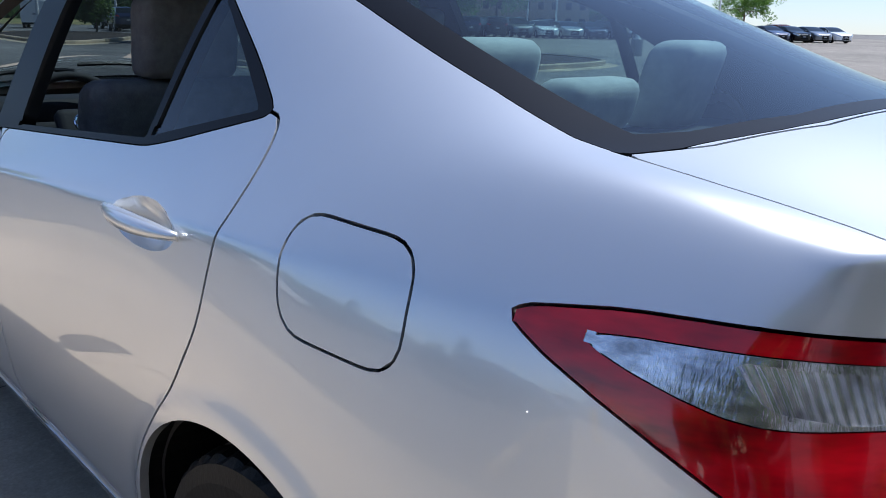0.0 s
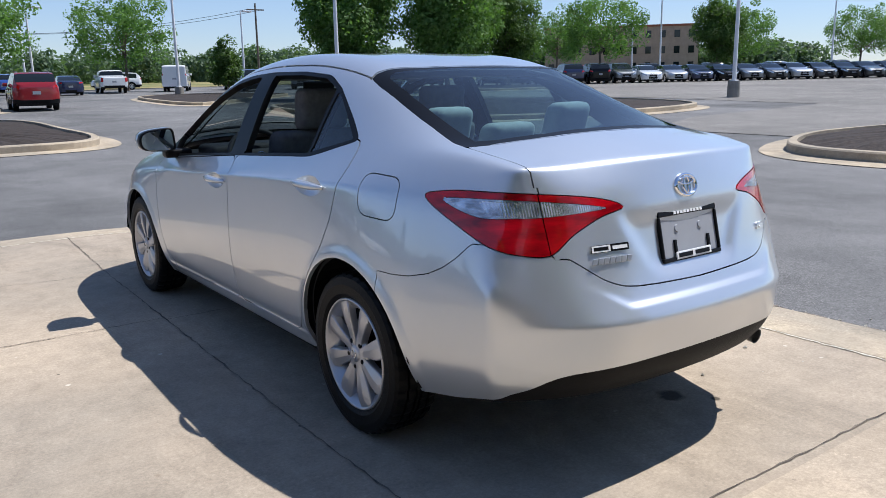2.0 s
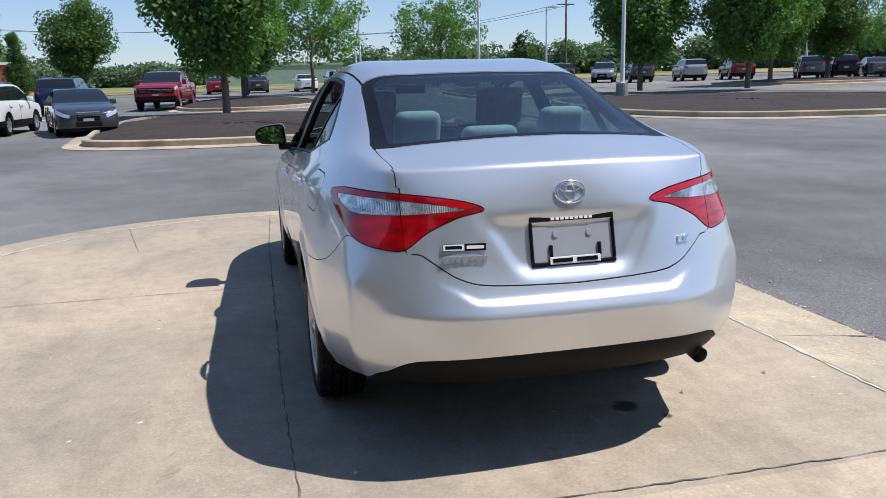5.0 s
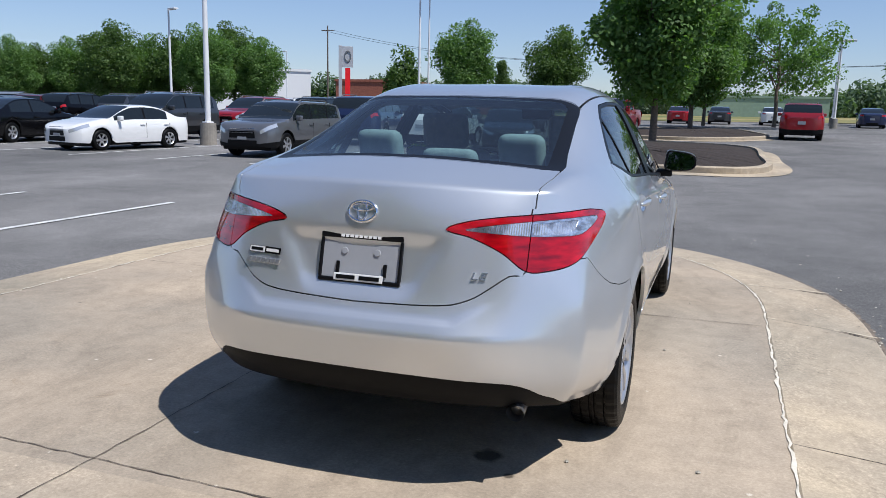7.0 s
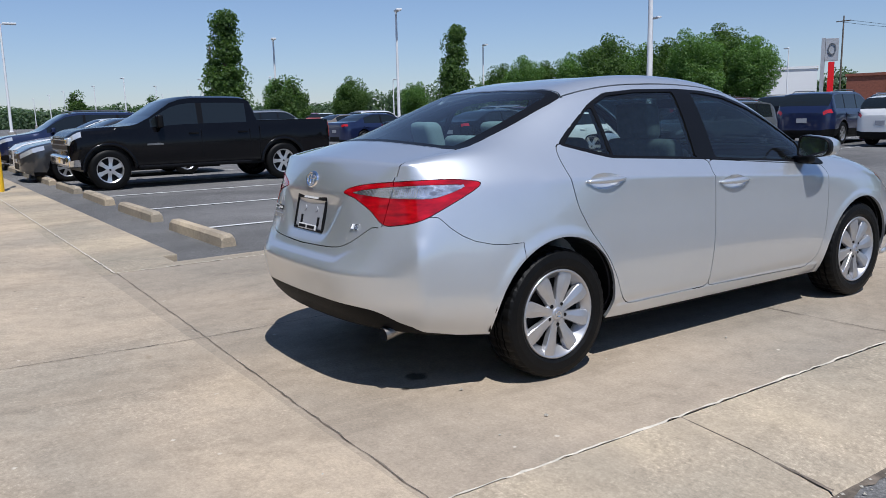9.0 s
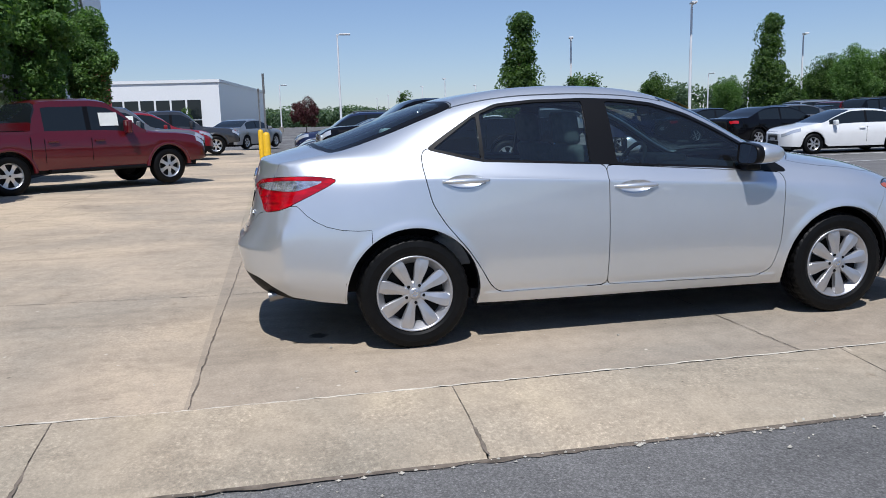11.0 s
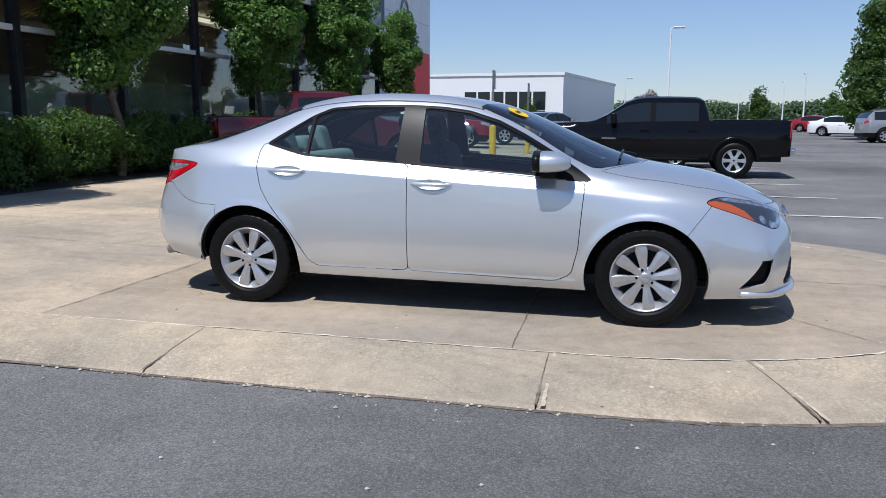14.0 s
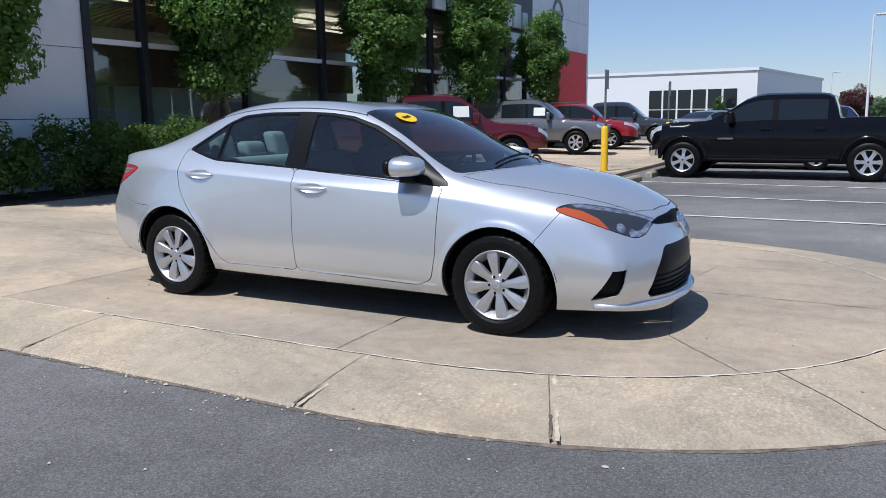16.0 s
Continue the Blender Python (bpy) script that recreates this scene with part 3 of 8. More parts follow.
class Skin:
    """The hull as a list of polygons that can be cut along outlines drawn in one of the views."""

    def __init__(self, co, no, quads):
        self.co, self.no = [*co], [*no]
        self.faces = [list(q) for q in quads]

    def arrays(self):
        self.C, self.N = np.array(self.co), np.array(self.no)
        self.c = np.array([self.C[f].mean(0) for f in self.faces])
        self.n = np.array([self.N[f].mean(0) for f in self.faces])

    def field(self, view, poly, p):
        u, v = (np.array(k, float) for k in VIEWS[view])
        return signed(np.stack([p @ u, p @ v], 1), poly)

    def cut(self, view, poly, ok, gap=0.0):
        """Cuts the faces for which ok(place, normal) holds along the outline, or along both edges of a gap on it."""
        for level in (-gap, gap) if gap else (0.0,):
            C, N = np.array(self.co), np.array(self.no)
            u, v = (np.array(k, float) for k in VIEWS[view])
            p2 = np.stack([C @ u, C @ v], 1)
            q = np.array(poly, float)
            near = (p2 > q.min(0) - 0.05).all(1) & (p2 < q.max(0) + 0.05).all(1) & ok(C, N)
            f = np.full(len(C), -9.0)
            idx = np.where(near)[0]
            f[idx] = signed(p2[idx], poly) - level
            f[np.abs(f) < 2e-4] = 2e-4
            new_at, out = {}, []
            for face in self.faces:
                s = [f[i] for i in face]
                if min(s) < -8.0 or (min(s) > 0) == (max(s) > 0):
                    out.append(face)
                    continue
                pos, neg = [], []
                for k, i in enumerate(face):
                    j = face[(k + 1) % len(face)]
                    (pos if f[i] > 0 else neg).append(i)
                    if (f[i] > 0) != (f[j] > 0):
                        key = (min(i, j), max(i, j))
                        if key not in new_at:
                            t = f[key[0]] / (f[key[0]] - f[key[1]])
                            new_at[key] = len(self.co)
                            self.co.append(self.co[key[0]] * (1 - t) + self.co[key[1]] * t)
                            self.no.append(self.no[key[0]] * (1 - t) + self.no[key[1]] * t)
                        pos.append(new_at[key])
                        neg.append(new_at[key])
                out += [g for g in (pos, neg) if len(g) > 2]
            self.faces = out


ARCH = [((1.35, 0.300), 0.378), ((-1.35, 0.315), 0.378)]
DLO = [(-1.243, 1.112), (-1.03, 1.056), (-0.93, 1.034), (-0.19, 0.992), (0.54, 0.943), (0.985, 0.900), (1.0, 0.915), (0.93, 0.965), (0.75, 1.083), (0.57, 1.187), (0.39, 1.277), (0.18, 1.342), (0.0, 1.366), (-0.23, 1.378), (-0.57, 1.376), (-0.80, 1.358), (-0.93, 1.305), (-1.13, 1.185)]
REAR_DOOR = [(-1.245, 1.118), (-1.268, 1.09), (-1.276, 1.04), (-1.268, 0.96), (-1.235, 0.815), (-1.165, 0.70), (-1.04, 0.55), (-0.965, 0.436), (-0.905, 0.33), (-0.85, 0.286), (-0.191, 0.284), (-0.19, 0.992)]
FRONT_DOOR = [(-0.191, 0.992), (-0.191, 0.284), (0.79, 0.264), (0.89, 0.31), (0.932, 0.48), (0.95, 0.73), (0.965, 0.90)]
REAR_GLASS = [(0, -1.868), (0.3, -1.85), (0.50, -1.80), (0.605, -1.752), (0.585, -1.55), (0.556, -1.25), (0.545, -1.11), (0.51, -1.055), (0.3, -1.098), (0, -1.112), (-0.2, -1.112), (-0.2, -1.868)]
WINDSCREEN = [(0, 1.325), (0.25, 1.285), (0.5, 1.17), (0.665, 1.03), (0.665, 0.92), (0.60, 0.58), (0.545, 0.27), (0.50, 0.255), (0.3, 0.30), (0, 0.325), (-0.2, 0.325), (-0.2, 1.325)]
HOOD = [(0, 1.345), (0.25, 1.305), (0.5, 1.19), (0.69, 1.055), (0.70, 1.3), (0.655, 1.62), (0.56, 1.86), (0.44, 2.075), (0.27, 2.148), (0, 2.178), (-0.2, 2.178), (-0.2, 1.345)]
ROOF = [(0, -1.102), (0.30, -1.088), (0.505, -1.045), (0.535, -1.06), (0.556, -0.5), (0.556, -0.1), (0.556, 0.26), (0.50, 0.262), (0.3, 0.31), (0, 0.335), (-0.2, 0.335), (-0.2, -1.102)]
DECK = [(0, -1.878), (0.3, -1.86), (0.50, -1.81), (0.603, -1.762), (0.60, -1.88), (0.585, -2.0), (0.57, -2.4), (-0.2, -2.4), (-0.2, -1.878)]
TAILGATE = [(0, 1.2), (0.582, 1.2), (0.582, 1.045), (0.572, 0.98), (0.576, 0.80), (0.525, 0.782), (0.46, 0.735), (0.40, 0.700), (0.30, 0.678), (0, 0.668), (-0.2, 0.668), (-0.2, 1.2)]


def tail_xy(points):
    return [(0.83 * x + 0.55 * y, z) for x, y, z in points]


def brow_xy(points):
    return [(0.80 * x - 0.6 * y, z) for x, y, z in points]


TAIL = tail_xy([(0.768, -1.752, 0.955), (0.755, -1.84, 0.982), (0.70, -1.96, 0.988), (0.575, -2.087, 0.980), (0.45, -2.15, 0.967), (0.36, -2.19, 0.948), (0.315, -2.205, 0.923), (0.40, -2.19, 0.902), (0.50, -2.17, 0.855), (0.577, -2.15, 0.797), (0.64, -2.10, 0.797), (0.70, -2.03, 0.815), (0.735, -1.95, 0.853)])
TAIL_CLEAR = tail_xy([(0.750, -1.825, 0.957), (0.70, -1.96, 0.966), (0.577, -2.09, 0.958), (0.45, -2.15, 0.943), (0.375, -2.187, 0.927), (0.45, -2.165, 0.919), (0.577, -2.12, 0.910), (0.65, -2.06, 0.908), (0.715, -1.945, 0.912)])
HEADLAMP = brow_xy([(0.765, 1.70, 0.782), (0.705, 1.80, 0.815), (0.60, 1.95, 0.795), (0.46, 2.09, 0.750), (0.34, 2.17, 0.700), (0.40, 2.15, 0.668), (0.46, 2.10, 0.628), (0.53, 2.05, 0.620), (0.62, 1.96, 0.662), (0.70, 1.84, 0.718)])
AMBER = brow_xy([(0.770, 1.69, 0.792), (0.735, 1.755, 0.798), (0.69, 1.83, 0.778), (0.655, 1.905, 0.735), (0.628, 1.948, 0.668), (0.70, 1.85, 0.708), (0.775, 1.70, 0.760)])


def car_parts():
    co, no, quads = hull(4)
    # flares round the wheels, the plate recess and the waist line of the rear bumper
    for (cy, cz), r in ARCH:
        d = np.hypot(co[:, 1] - cy, co[:, 2] - cz)
        flare = (0.006 * np.exp(-(((d - r - 0.005) / 0.028) ** 2)) + 0.002 * (1 - step(0.026, 0.044, d - r))) * step(cz - 0.16, cz - 0.02, co[:, 2]) * (co[:, 0] > 0.6)
        co[:, 0] += flare
    back = no[:, 1] < -0.3
    x, z = np.abs(co[:, 0]), co[:, 2]
    edge = 0.195 + (z - 0.72) * 0.62
    dent = step(0.0, 0.075, edge - x + 0.045) * step(0.672, 0.745, z) * step(0.0, 0.090, 0.930 - z) * back
    co[:, 1] += 0.017 * dent
    # the ledge over the rear bumper, with its sharp upper edge
    ledge = 0.636 + 0.55 * np.maximum(0, x - 0.36)
    co[:, 1] -= 0.013 * step(0.0, 0.014, ledge - z) * step(0.46, 0.60, z) * (1 - step(0.30, 0.52, x)) * back
    # the sill under the doors stands out again
    co[:, 0] += 0.007 * step(0.0, 0.012, 0.290 + 0.008 * np.clip(-co[:, 1], -1, 1) - z) * step(0.205, 0.235, z) * (np.abs(co[:, 1]) < 0.93) * (co[:, 0] > 0.6)
    circles = [[(c[0] + r * math.cos(a), c[1] + r * math.sin(a)) for a in np.linspace(0, 2 * math.pi, 90)[:-1]] for c, r in ARCH]
    dlo = rounded(DLO, 0.03, 3)
    rdoor, fdoor = rounded(REAR_DOOR, 0.04, 4), rounded(FRONT_DOOR, 0.04, 4)
    fuel = rounded([(-1.405, 1.013), (-1.628, 1.006), (-1.640, 0.862), (-1.427, 0.868)], 0.055, 6)
    tail, clear = smooth_loop(TAIL, 4), smooth_loop(TAIL_CLEAR, 4)
    bulb = rounded(tail_xy([(0.712, -1.955, 0.960), (0.58, -2.085, 0.951), (0.582, -2.10, 0.914), (0.655, -2.052, 0.912), (0.70, -1.985, 0.922)]), 0.01, 3)
    head, amber = smooth_loop(HEADLAMP, 4), AMBER
    strip = brow_xy([(0.735, 1.76, 0.83), (0.60, 1.95, 0.82), (0.46, 2.09, 0.775), (0.34, 2.17, 0.725), (0.36, 2.165, 0.690), (0.46, 2.095, 0.732), (0.60, 1.955, 0.772), (0.70, 1.81, 0.795)])
    eye = [(-0.742 + 0.030 * math.cos(a), 0.676 + 0.026 * math.sin(a)) for a in np.linspace(0, 2 * math.pi, 17)[:-1]]
    hook = [(-0.79, 0.600), (-0.84, 0.595), (-0.91, 0.615), (-0.97, 0.655), (-1.03, 0.695), (-0.985, 0.700), (-0.93, 0.680), (-0.885, 0.660), (-0.845, 0.652), (-0.812, 0.666), (-0.785, 0.650)]
    bump_r = [(-1.58, 0.690), (-1.66, 0.690), (-1.74, 0.697), (-1.82, 0.717), (-1.875, 0.744), (-1.925, 0.782), (-1.97, 0.83), (-2.6, 0.84), (-2.6, 0.1), (-1.58, 0.1)]
    bump_f = [(1.595, 0.60), (1.73, 0.775), (1.80, 0.80), (2.7, 0.74), (2.7, 0.0), (1.595, 0.0)]
    skirt = smooth_loop([(0, 0.440), (0.30, 0.437), (0.50, 0.428), (0.585, 0.408), (0.64, 0.365), (0.69, 0.325), (0.72, 0.2), (-0.2, 0.2), (-0.2, 0.440)], 3)
    frit_in = [(0, -1.835), (0.3, -1.818), (0.48, -1.772), (0.545, -1.735), (0.53, -1.55), (0.507, -1.25), (0.497, -1.13), (0.47, -1.105), (0.3, -1.125), (0, -1.138), (-0.2, -1.138), (-0.2, -1.835)]
    quarter = [(-1.200, 1.114), (-0.935, 1.052), (-0.926, 1.290), (-0.950, 1.282)]
    rwin = [(-0.915, 1.046), (-0.285, 1.009), (-0.268, 1.363), (-0.57, 1.361), (-0.78, 1.345), (-0.905, 1.300)]
    fwin = [(-0.118, 0.999), (0.54, 0.955), (0.755, 0.940), (0.775, 1.045), (0.565, 1.168), (0.385, 1.257), (0.175, 1.324), (0.0, 1.349), (-0.122, 1.359)]
    grille_up = [(-0.1, 0.742), (0.30, 0.715), (0.40, 0.688), (0.33, 0.672), (0, 0.655), (-0.1, 0.655)]
    grille_low = [(-0.1, 0.562), (0.375, 0.556), (0.405, 0.54), (0.49, 0.42), (0.55, 0.29), (0.52, 0.262), (-0.1, 0.245)]
    fog = brow_xy([(0.755, 2.045, 0.442), (0.695, 2.11, 0.446), (0.705, 2.10, 0.37), (0.722, 2.075, 0.288), (0.761, 1.925, 0.255)])
    lip = [(-0.1, 0.215), (0.9, 0.232), (0.9, 0.0), (-0.1, 0.0)]
    cup_f, cup_r = ([(cy + 0.112 * math.cos(a), cz + 0.038 * math.sin(a)) for a in np.linspace(0, 2 * math.pi, 33)[:-1]] for cy, cz in ((-0.023, 0.860), (-1.041, 0.930)))
    skin = Skin(co, no, quads)
    side = lambda p, n: (p[:, 0] > 0.4) & (n[:, 0] > 0.1)
    up = lambda p, n: n[:, 2] > 0.2
    aft = lambda p, n: (n[:, 1] < -0.2) & (p[:, 1] < -1.6)
    fore = lambda p, n: (n[:, 1] > 0.15) & (p[:, 1] > 1.6)
    tailside = lambda p, n: (p[:, 1] < -1.66) & (p[:, 2] > 0.7) & (p[:, 2] < 1.03)
    browside = lambda p, n: (p[:, 1] > 1.6) & (p[:, 2] > 0.58)
    split = [(-0.3, 0.7), (0.576, 0.7), (0.576, 1.03), (-0.3, 1.03)]
    gate, screen, rglass = smooth_loop(TAILGATE, 3), smooth_loop(WINDSCREEN, 3), smooth_loop(REAR_GLASS, 3)
    low = lambda top: (lambda p, n: side(p, n) & (p[:, 2] < top))
    plan = [("rear_bumper", "side", bump_r, lambda p, n: p[:, 1] < -1.5, 0.0016), ("front_bumper", "side", bump_f, lambda p, n: p[:, 1] > 1.5, 0.0016),
            ("front_door", "side", dense(fdoor, 0.03), low(1.03), 0.0026), ("rear_door", "side", dense(rdoor, 0.03), low(1.14), 0.0026), ("fuel_flap", "side", fuel, side, 0.0020),
            ("hood", "top", HOOD, lambda p, n: up(p, n) & (p[:, 1] > 0.95), 0.0028), ("roof", "top", ROOF, up, 0.004), ("window_trim", "side", dlo, side, 0.0012),
            ("front_window", "side", fwin, side, 0), ("rear_window_side", "side", rwin, side, 0), ("quarter_window", "side", quarter, side, 0),
            ("windscreen", "top", screen, up, 0.001), ("frit", "top", rglass, up, 0.001), ("rear_glass", "top", frit_in, up, 0),
            ("deck", "top", DECK, lambda p, n: up(p, n) & (p[:, 1] < -1.72) & (p[:, 2] > 1.0), 0.0020), ("gate", "end", gate, lambda p, n: (p[:, 1] < -1.98) & (n[:, 2] < 0.93), 0.0021),
            ("skirt", "end", skirt, lambda p, n: aft(p, n) & (p[:, 2] < 0.56), 0.002), ("lamp", "tail", tail, tailside, 0.0018), ("clear", "tail", clear, tailside, 0.0006), ("bulb", "tail", bulb, tailside, 0), ("split", "end", split, tailside, 0.0015),
            ("headlamp", "brow", head, browside, 0.0022), ("hl_strip", "brow", strip, browside, 0), ("hl_bright", "brow", eye, browside, 0), ("hl_bright", "brow", hook, browside, 0), ("amber", "brow", amber, browside, 0.0008), ("grille_upper", "end", grille_up, fore, 0), ("grille_lower", "end", grille_low, fore, 0), ("fog_pocket", "brow", fog, lambda p, n: (p[:, 1] > 1.75) & (n[:, 0] > 0.2) & (p[:, 2] < 0.52), 0),
            ("arch", "side", cup_f, low(1.0), 0), ("arch", "side", cup_r, low(1.0), 0), ("arch", "side", circles[0], side, 0), ("arch", "side", circles[1], side, 0)]
    for key, view, poly, ok, gap in plan:
        skin.cut(view, poly, ok, gap)
    skin.arrays()
    c, n = skin.c, skin.n
    label = np.full(len(skin.faces), "body", dtype=object)
    boot, lamp = np.zeros(len(label), bool), np.zeros(len(label), bool)
    slot = np.zeros(len(label), bool)
    for key, view, poly, ok, gap in plan:
        f = skin.field(view, poly, c)
        good = ok(c, n)
        inside, band = good & (f > gap), good & (np.abs(f) <= gap) & (gap > 0)
        if key in ("deck", "gate"):
            lamp_free = inside if key == "deck" else inside & (c[:, 1] < -2.0)
            boot |= lamp_free
            slot |= band
            if key == "gate":
                label[slot & ~boot] = "none"
                label[boot] = "boot_lid"
        elif key == "lamp":
            label[band], label[inside] = "none", "lamp_outer"
            lamp = inside
        elif key == "clear":
            label[inside & lamp] = "clear_outer"
            label[band & lamp] = "none"
        elif key == "bulb":
            label[inside & (label == "clear_outer")] = "bulb"
        elif key == "split":
            for k in ("lamp", "clear"):
                label[inside & (label == k + "_outer")] = k + "_inner"
            label[band & lamp] = "none"
        elif key == "hl_strip":
            label[inside & (label == "headlamp")] = "hl_strip"
        elif key == "hl_bright":
            label[inside & (label == "headlamp")] = "hl_bright"
        elif key == "amber":
            label[inside & np.isin(label, ["headlamp", "hl_strip"])] = "amber"
        elif key == "arch":
            label[inside] = "none"
        elif key == "fuel_flap":
            label[band], label[inside] = "fuel_slot", "fuel_flap"
        else:
            label[band], label[inside] = "none", key
    return skin, label


def panel(name, mat, parent, data, want, sides=(1,), depth=0.016, push=0.0, text="", also=None):
    """One panel of the body, cut from the hull, with a folded edge so that the gaps beside it are real."""
    skin, label = data
    bm = fresh()
    weld = {}
    for s in sides:
        keys = want + (also or {}).get(s, [])
        made = {}
        for i in np.where(np.isin(label, keys))[0]:
            loop = []
            for k in skin.faces[i]:
                if k not in made:
                    p = skin.C[k] + skin.N[k] * push
                    key = (round(float(p[1]), 5), round(float(p[2]), 5)) if abs(p[0]) < 1e-3 else None
                    if key is not None:
                        if key not in weld:
                            weld[key] = bm.verts.new((0, p[1], p[2]))
                        made[k] = weld[key]
                    else:
                        made[k] = bm.verts.new((s * p[0], p[1], p[2]))
                loop.append(made[k])
            loop = list(dict.fromkeys(loop))
            if len(loop) > 2:
                try:
                    bm.faces.new(loop if s > 0 else loop[::-1])
                except ValueError:
                    pass
    if not bm.faces:
        bm.free()
        return None
    bm.normal_update()
    if depth:
        rim = [e for e in bm.edges if e.is_boundary and not all(abs(v.co.x) < 1e-4 for v in e.verts)]
        under = {v: bm.verts.new(v.co - v.normal * depth) for v in {v for e in rim for v in e.verts}}
        for e in rim:
            a, b = e.verts
            if e.link_loops[0].vert is a:
                a, b = b, a
            try:
                bm.faces.new((a, b, under[b], under[a]))
            except ValueError:
                pass
            e.smooth = False
    ob = link(name, bm, mat, parent, text)
    ob.data.polygons.foreach_set("use_smooth", [True] * len(ob.data.polygons))
    ob.data.update()
    return ob


# ---- materials of the saloon ----
M_RED = material("red lens", (0.42, 0.002, 0.006), 0.10, 0.0, 0.3, coat=1.0)
nd = Graph(M_RED)
nd.colour(nd.ramp(nd.noise(9, 3, stretch=(1.0, 1.0, 4.0)), [(0.3, (0.16, 0.0009, 0.005)), (0.5, (0.35, 0.0016, 0.007)), (0.7, (0.54, 0.0026, 0.011))]))
M_CLEAR = material("clear lamp with ribbed reflector", (0.74, 0.76, 0.80), 0.16, 0.75, 0.6, coat=1.0)
nd = Graph(M_CLEAR)
wave = nd.t.nodes.new("ShaderNodeTexWave")
wave.inputs["Scale"].default_value = 42
wave.bands_direction = "X"
nd.t.links.new(nd.place, wave.inputs["Vector"])
nd.bump(wave.outputs[0], 0.3, 0.004)
nd.colour(nd.ramp(nd.noise(16, 3), [(0.36, (0.24, 0.23, 0.24)), (0.58, (0.86, 0.86, 0.88))]))
M_CLEARSIDE = material("silvered lens", (0.66, 0.67, 0.70), 0.2, 0.85, 0.5, coat=1.0)
nd = Graph(M_CLEARSIDE)
nd.colour(nd.ramp(nd.noise(22, 3, stretch=(1.0, 1.0, 2.5)), [(0.36, (0.34, 0.33, 0.34)), (0.5, (0.60, 0.59, 0.60)), (0.62, (0.84, 0.84, 0.86))]))
nd.bump(nd.noise(60, 2, stretch=(3.0, 3.0, 0.4)), 0.25, 0.003)
M_LAMPIN = material("dark lamp housing", (0.075, 0.08, 0.09), 0.18, 0.6, 0.5, coat=1.0)
M_AMBER = material("amber reflector", (0.40, 0.075, 0.018), 0.2, 0.0, 0.5, coat=1.0)
M_SEAT = plain_material("light grey seat cloth", (0.42, 0.44, 0.44), 0.9, 0.12, 30, 0.3)
M_SEATDK = plain_material("dark grey seat cloth", (0.15, 0.15, 0.155), 0.9, 0.2, 30, 0.3)
M_TRIMIN = plain_material("dark interior plastic", (0.022, 0.022, 0.024), 0.75, 0.2, 25, 0.2)
M_TRIMBG = plain_material("grey interior lining", (0.24, 0.235, 0.225), 0.9, 0.15, 25)
M_MIRROR = material("mirror", (0.9, 0.9, 0.92), 0.02, 1.0)
M_WHITE = plain_material("white enamel", (0.75, 0.75, 0.74), 0.4, 0.04, 6)
M_GREYPLATE = plain_material("grey plastic insert", (0.31, 0.32, 0.345), 0.5, 0.06, 6)
M_YELLOW = plain_material("yellow sticker", (0.80, 0.50, 0.01), 0.5, 0.05, 6)
M_STEEL = plain_material("dull steel", (0.28, 0.27, 0.26), 0.4, 0.2, 12, metal=0.9)

CAR = base("saloon_car", pose(0.009, 0, 0), "silver four-door saloon parked on the concrete pad", "car")
DATA = car_parts()
BOTH = (1, -1)
panel("body", M_SILVER, CAR, DATA, ["body"], BOTH, also={1: ["fuel_flap", "fuel_slot"]})
panel("rear_bumper", M_SILVER, CAR, DATA, ["rear_bumper"], BOTH)
panel("lower_valance", M_SATIN, CAR, DATA, ["skirt"], BOTH, depth=0.03, push=-0.004, text="dark grey plastic valance under the bumper")
panel("front_bumper", M_SILVER, CAR, DATA, ["front_bumper"], BOTH)
panel("bonnet", M_SILVER, CAR, DATA, ["hood"], BOTH)
panel("roof", M_SILVER, CAR, DATA, ["roof"], BOTH)
BOOT = panel("boot_lid", M_SILVER, CAR, DATA, ["boot_lid"], BOTH)
panel("windscreen", M_GLASS_FRONT, CAR, DATA, ["windscreen"], BOTH, depth=0.004, text="tinted windscreen")
panel("rear_window", M_GLASS_REAR, CAR, DATA, ["rear_glass"], BOTH, depth=0.0, text="tinted rear window")
panel("rear_window_border", M_BLACK, CAR, DATA, ["frit"], BOTH, depth=0.006, text="black edge of the rear window")
panel("upper_grille", M_SATIN, CAR, DATA, ["grille_upper"], BOTH, push=-0.02, depth=0.0)
LOWGRILLE = panel("lower_grille", M_BLACK, CAR, DATA, ["grille_lower"], BOTH, push=-0.03, depth=0.0)
DOORS = {}
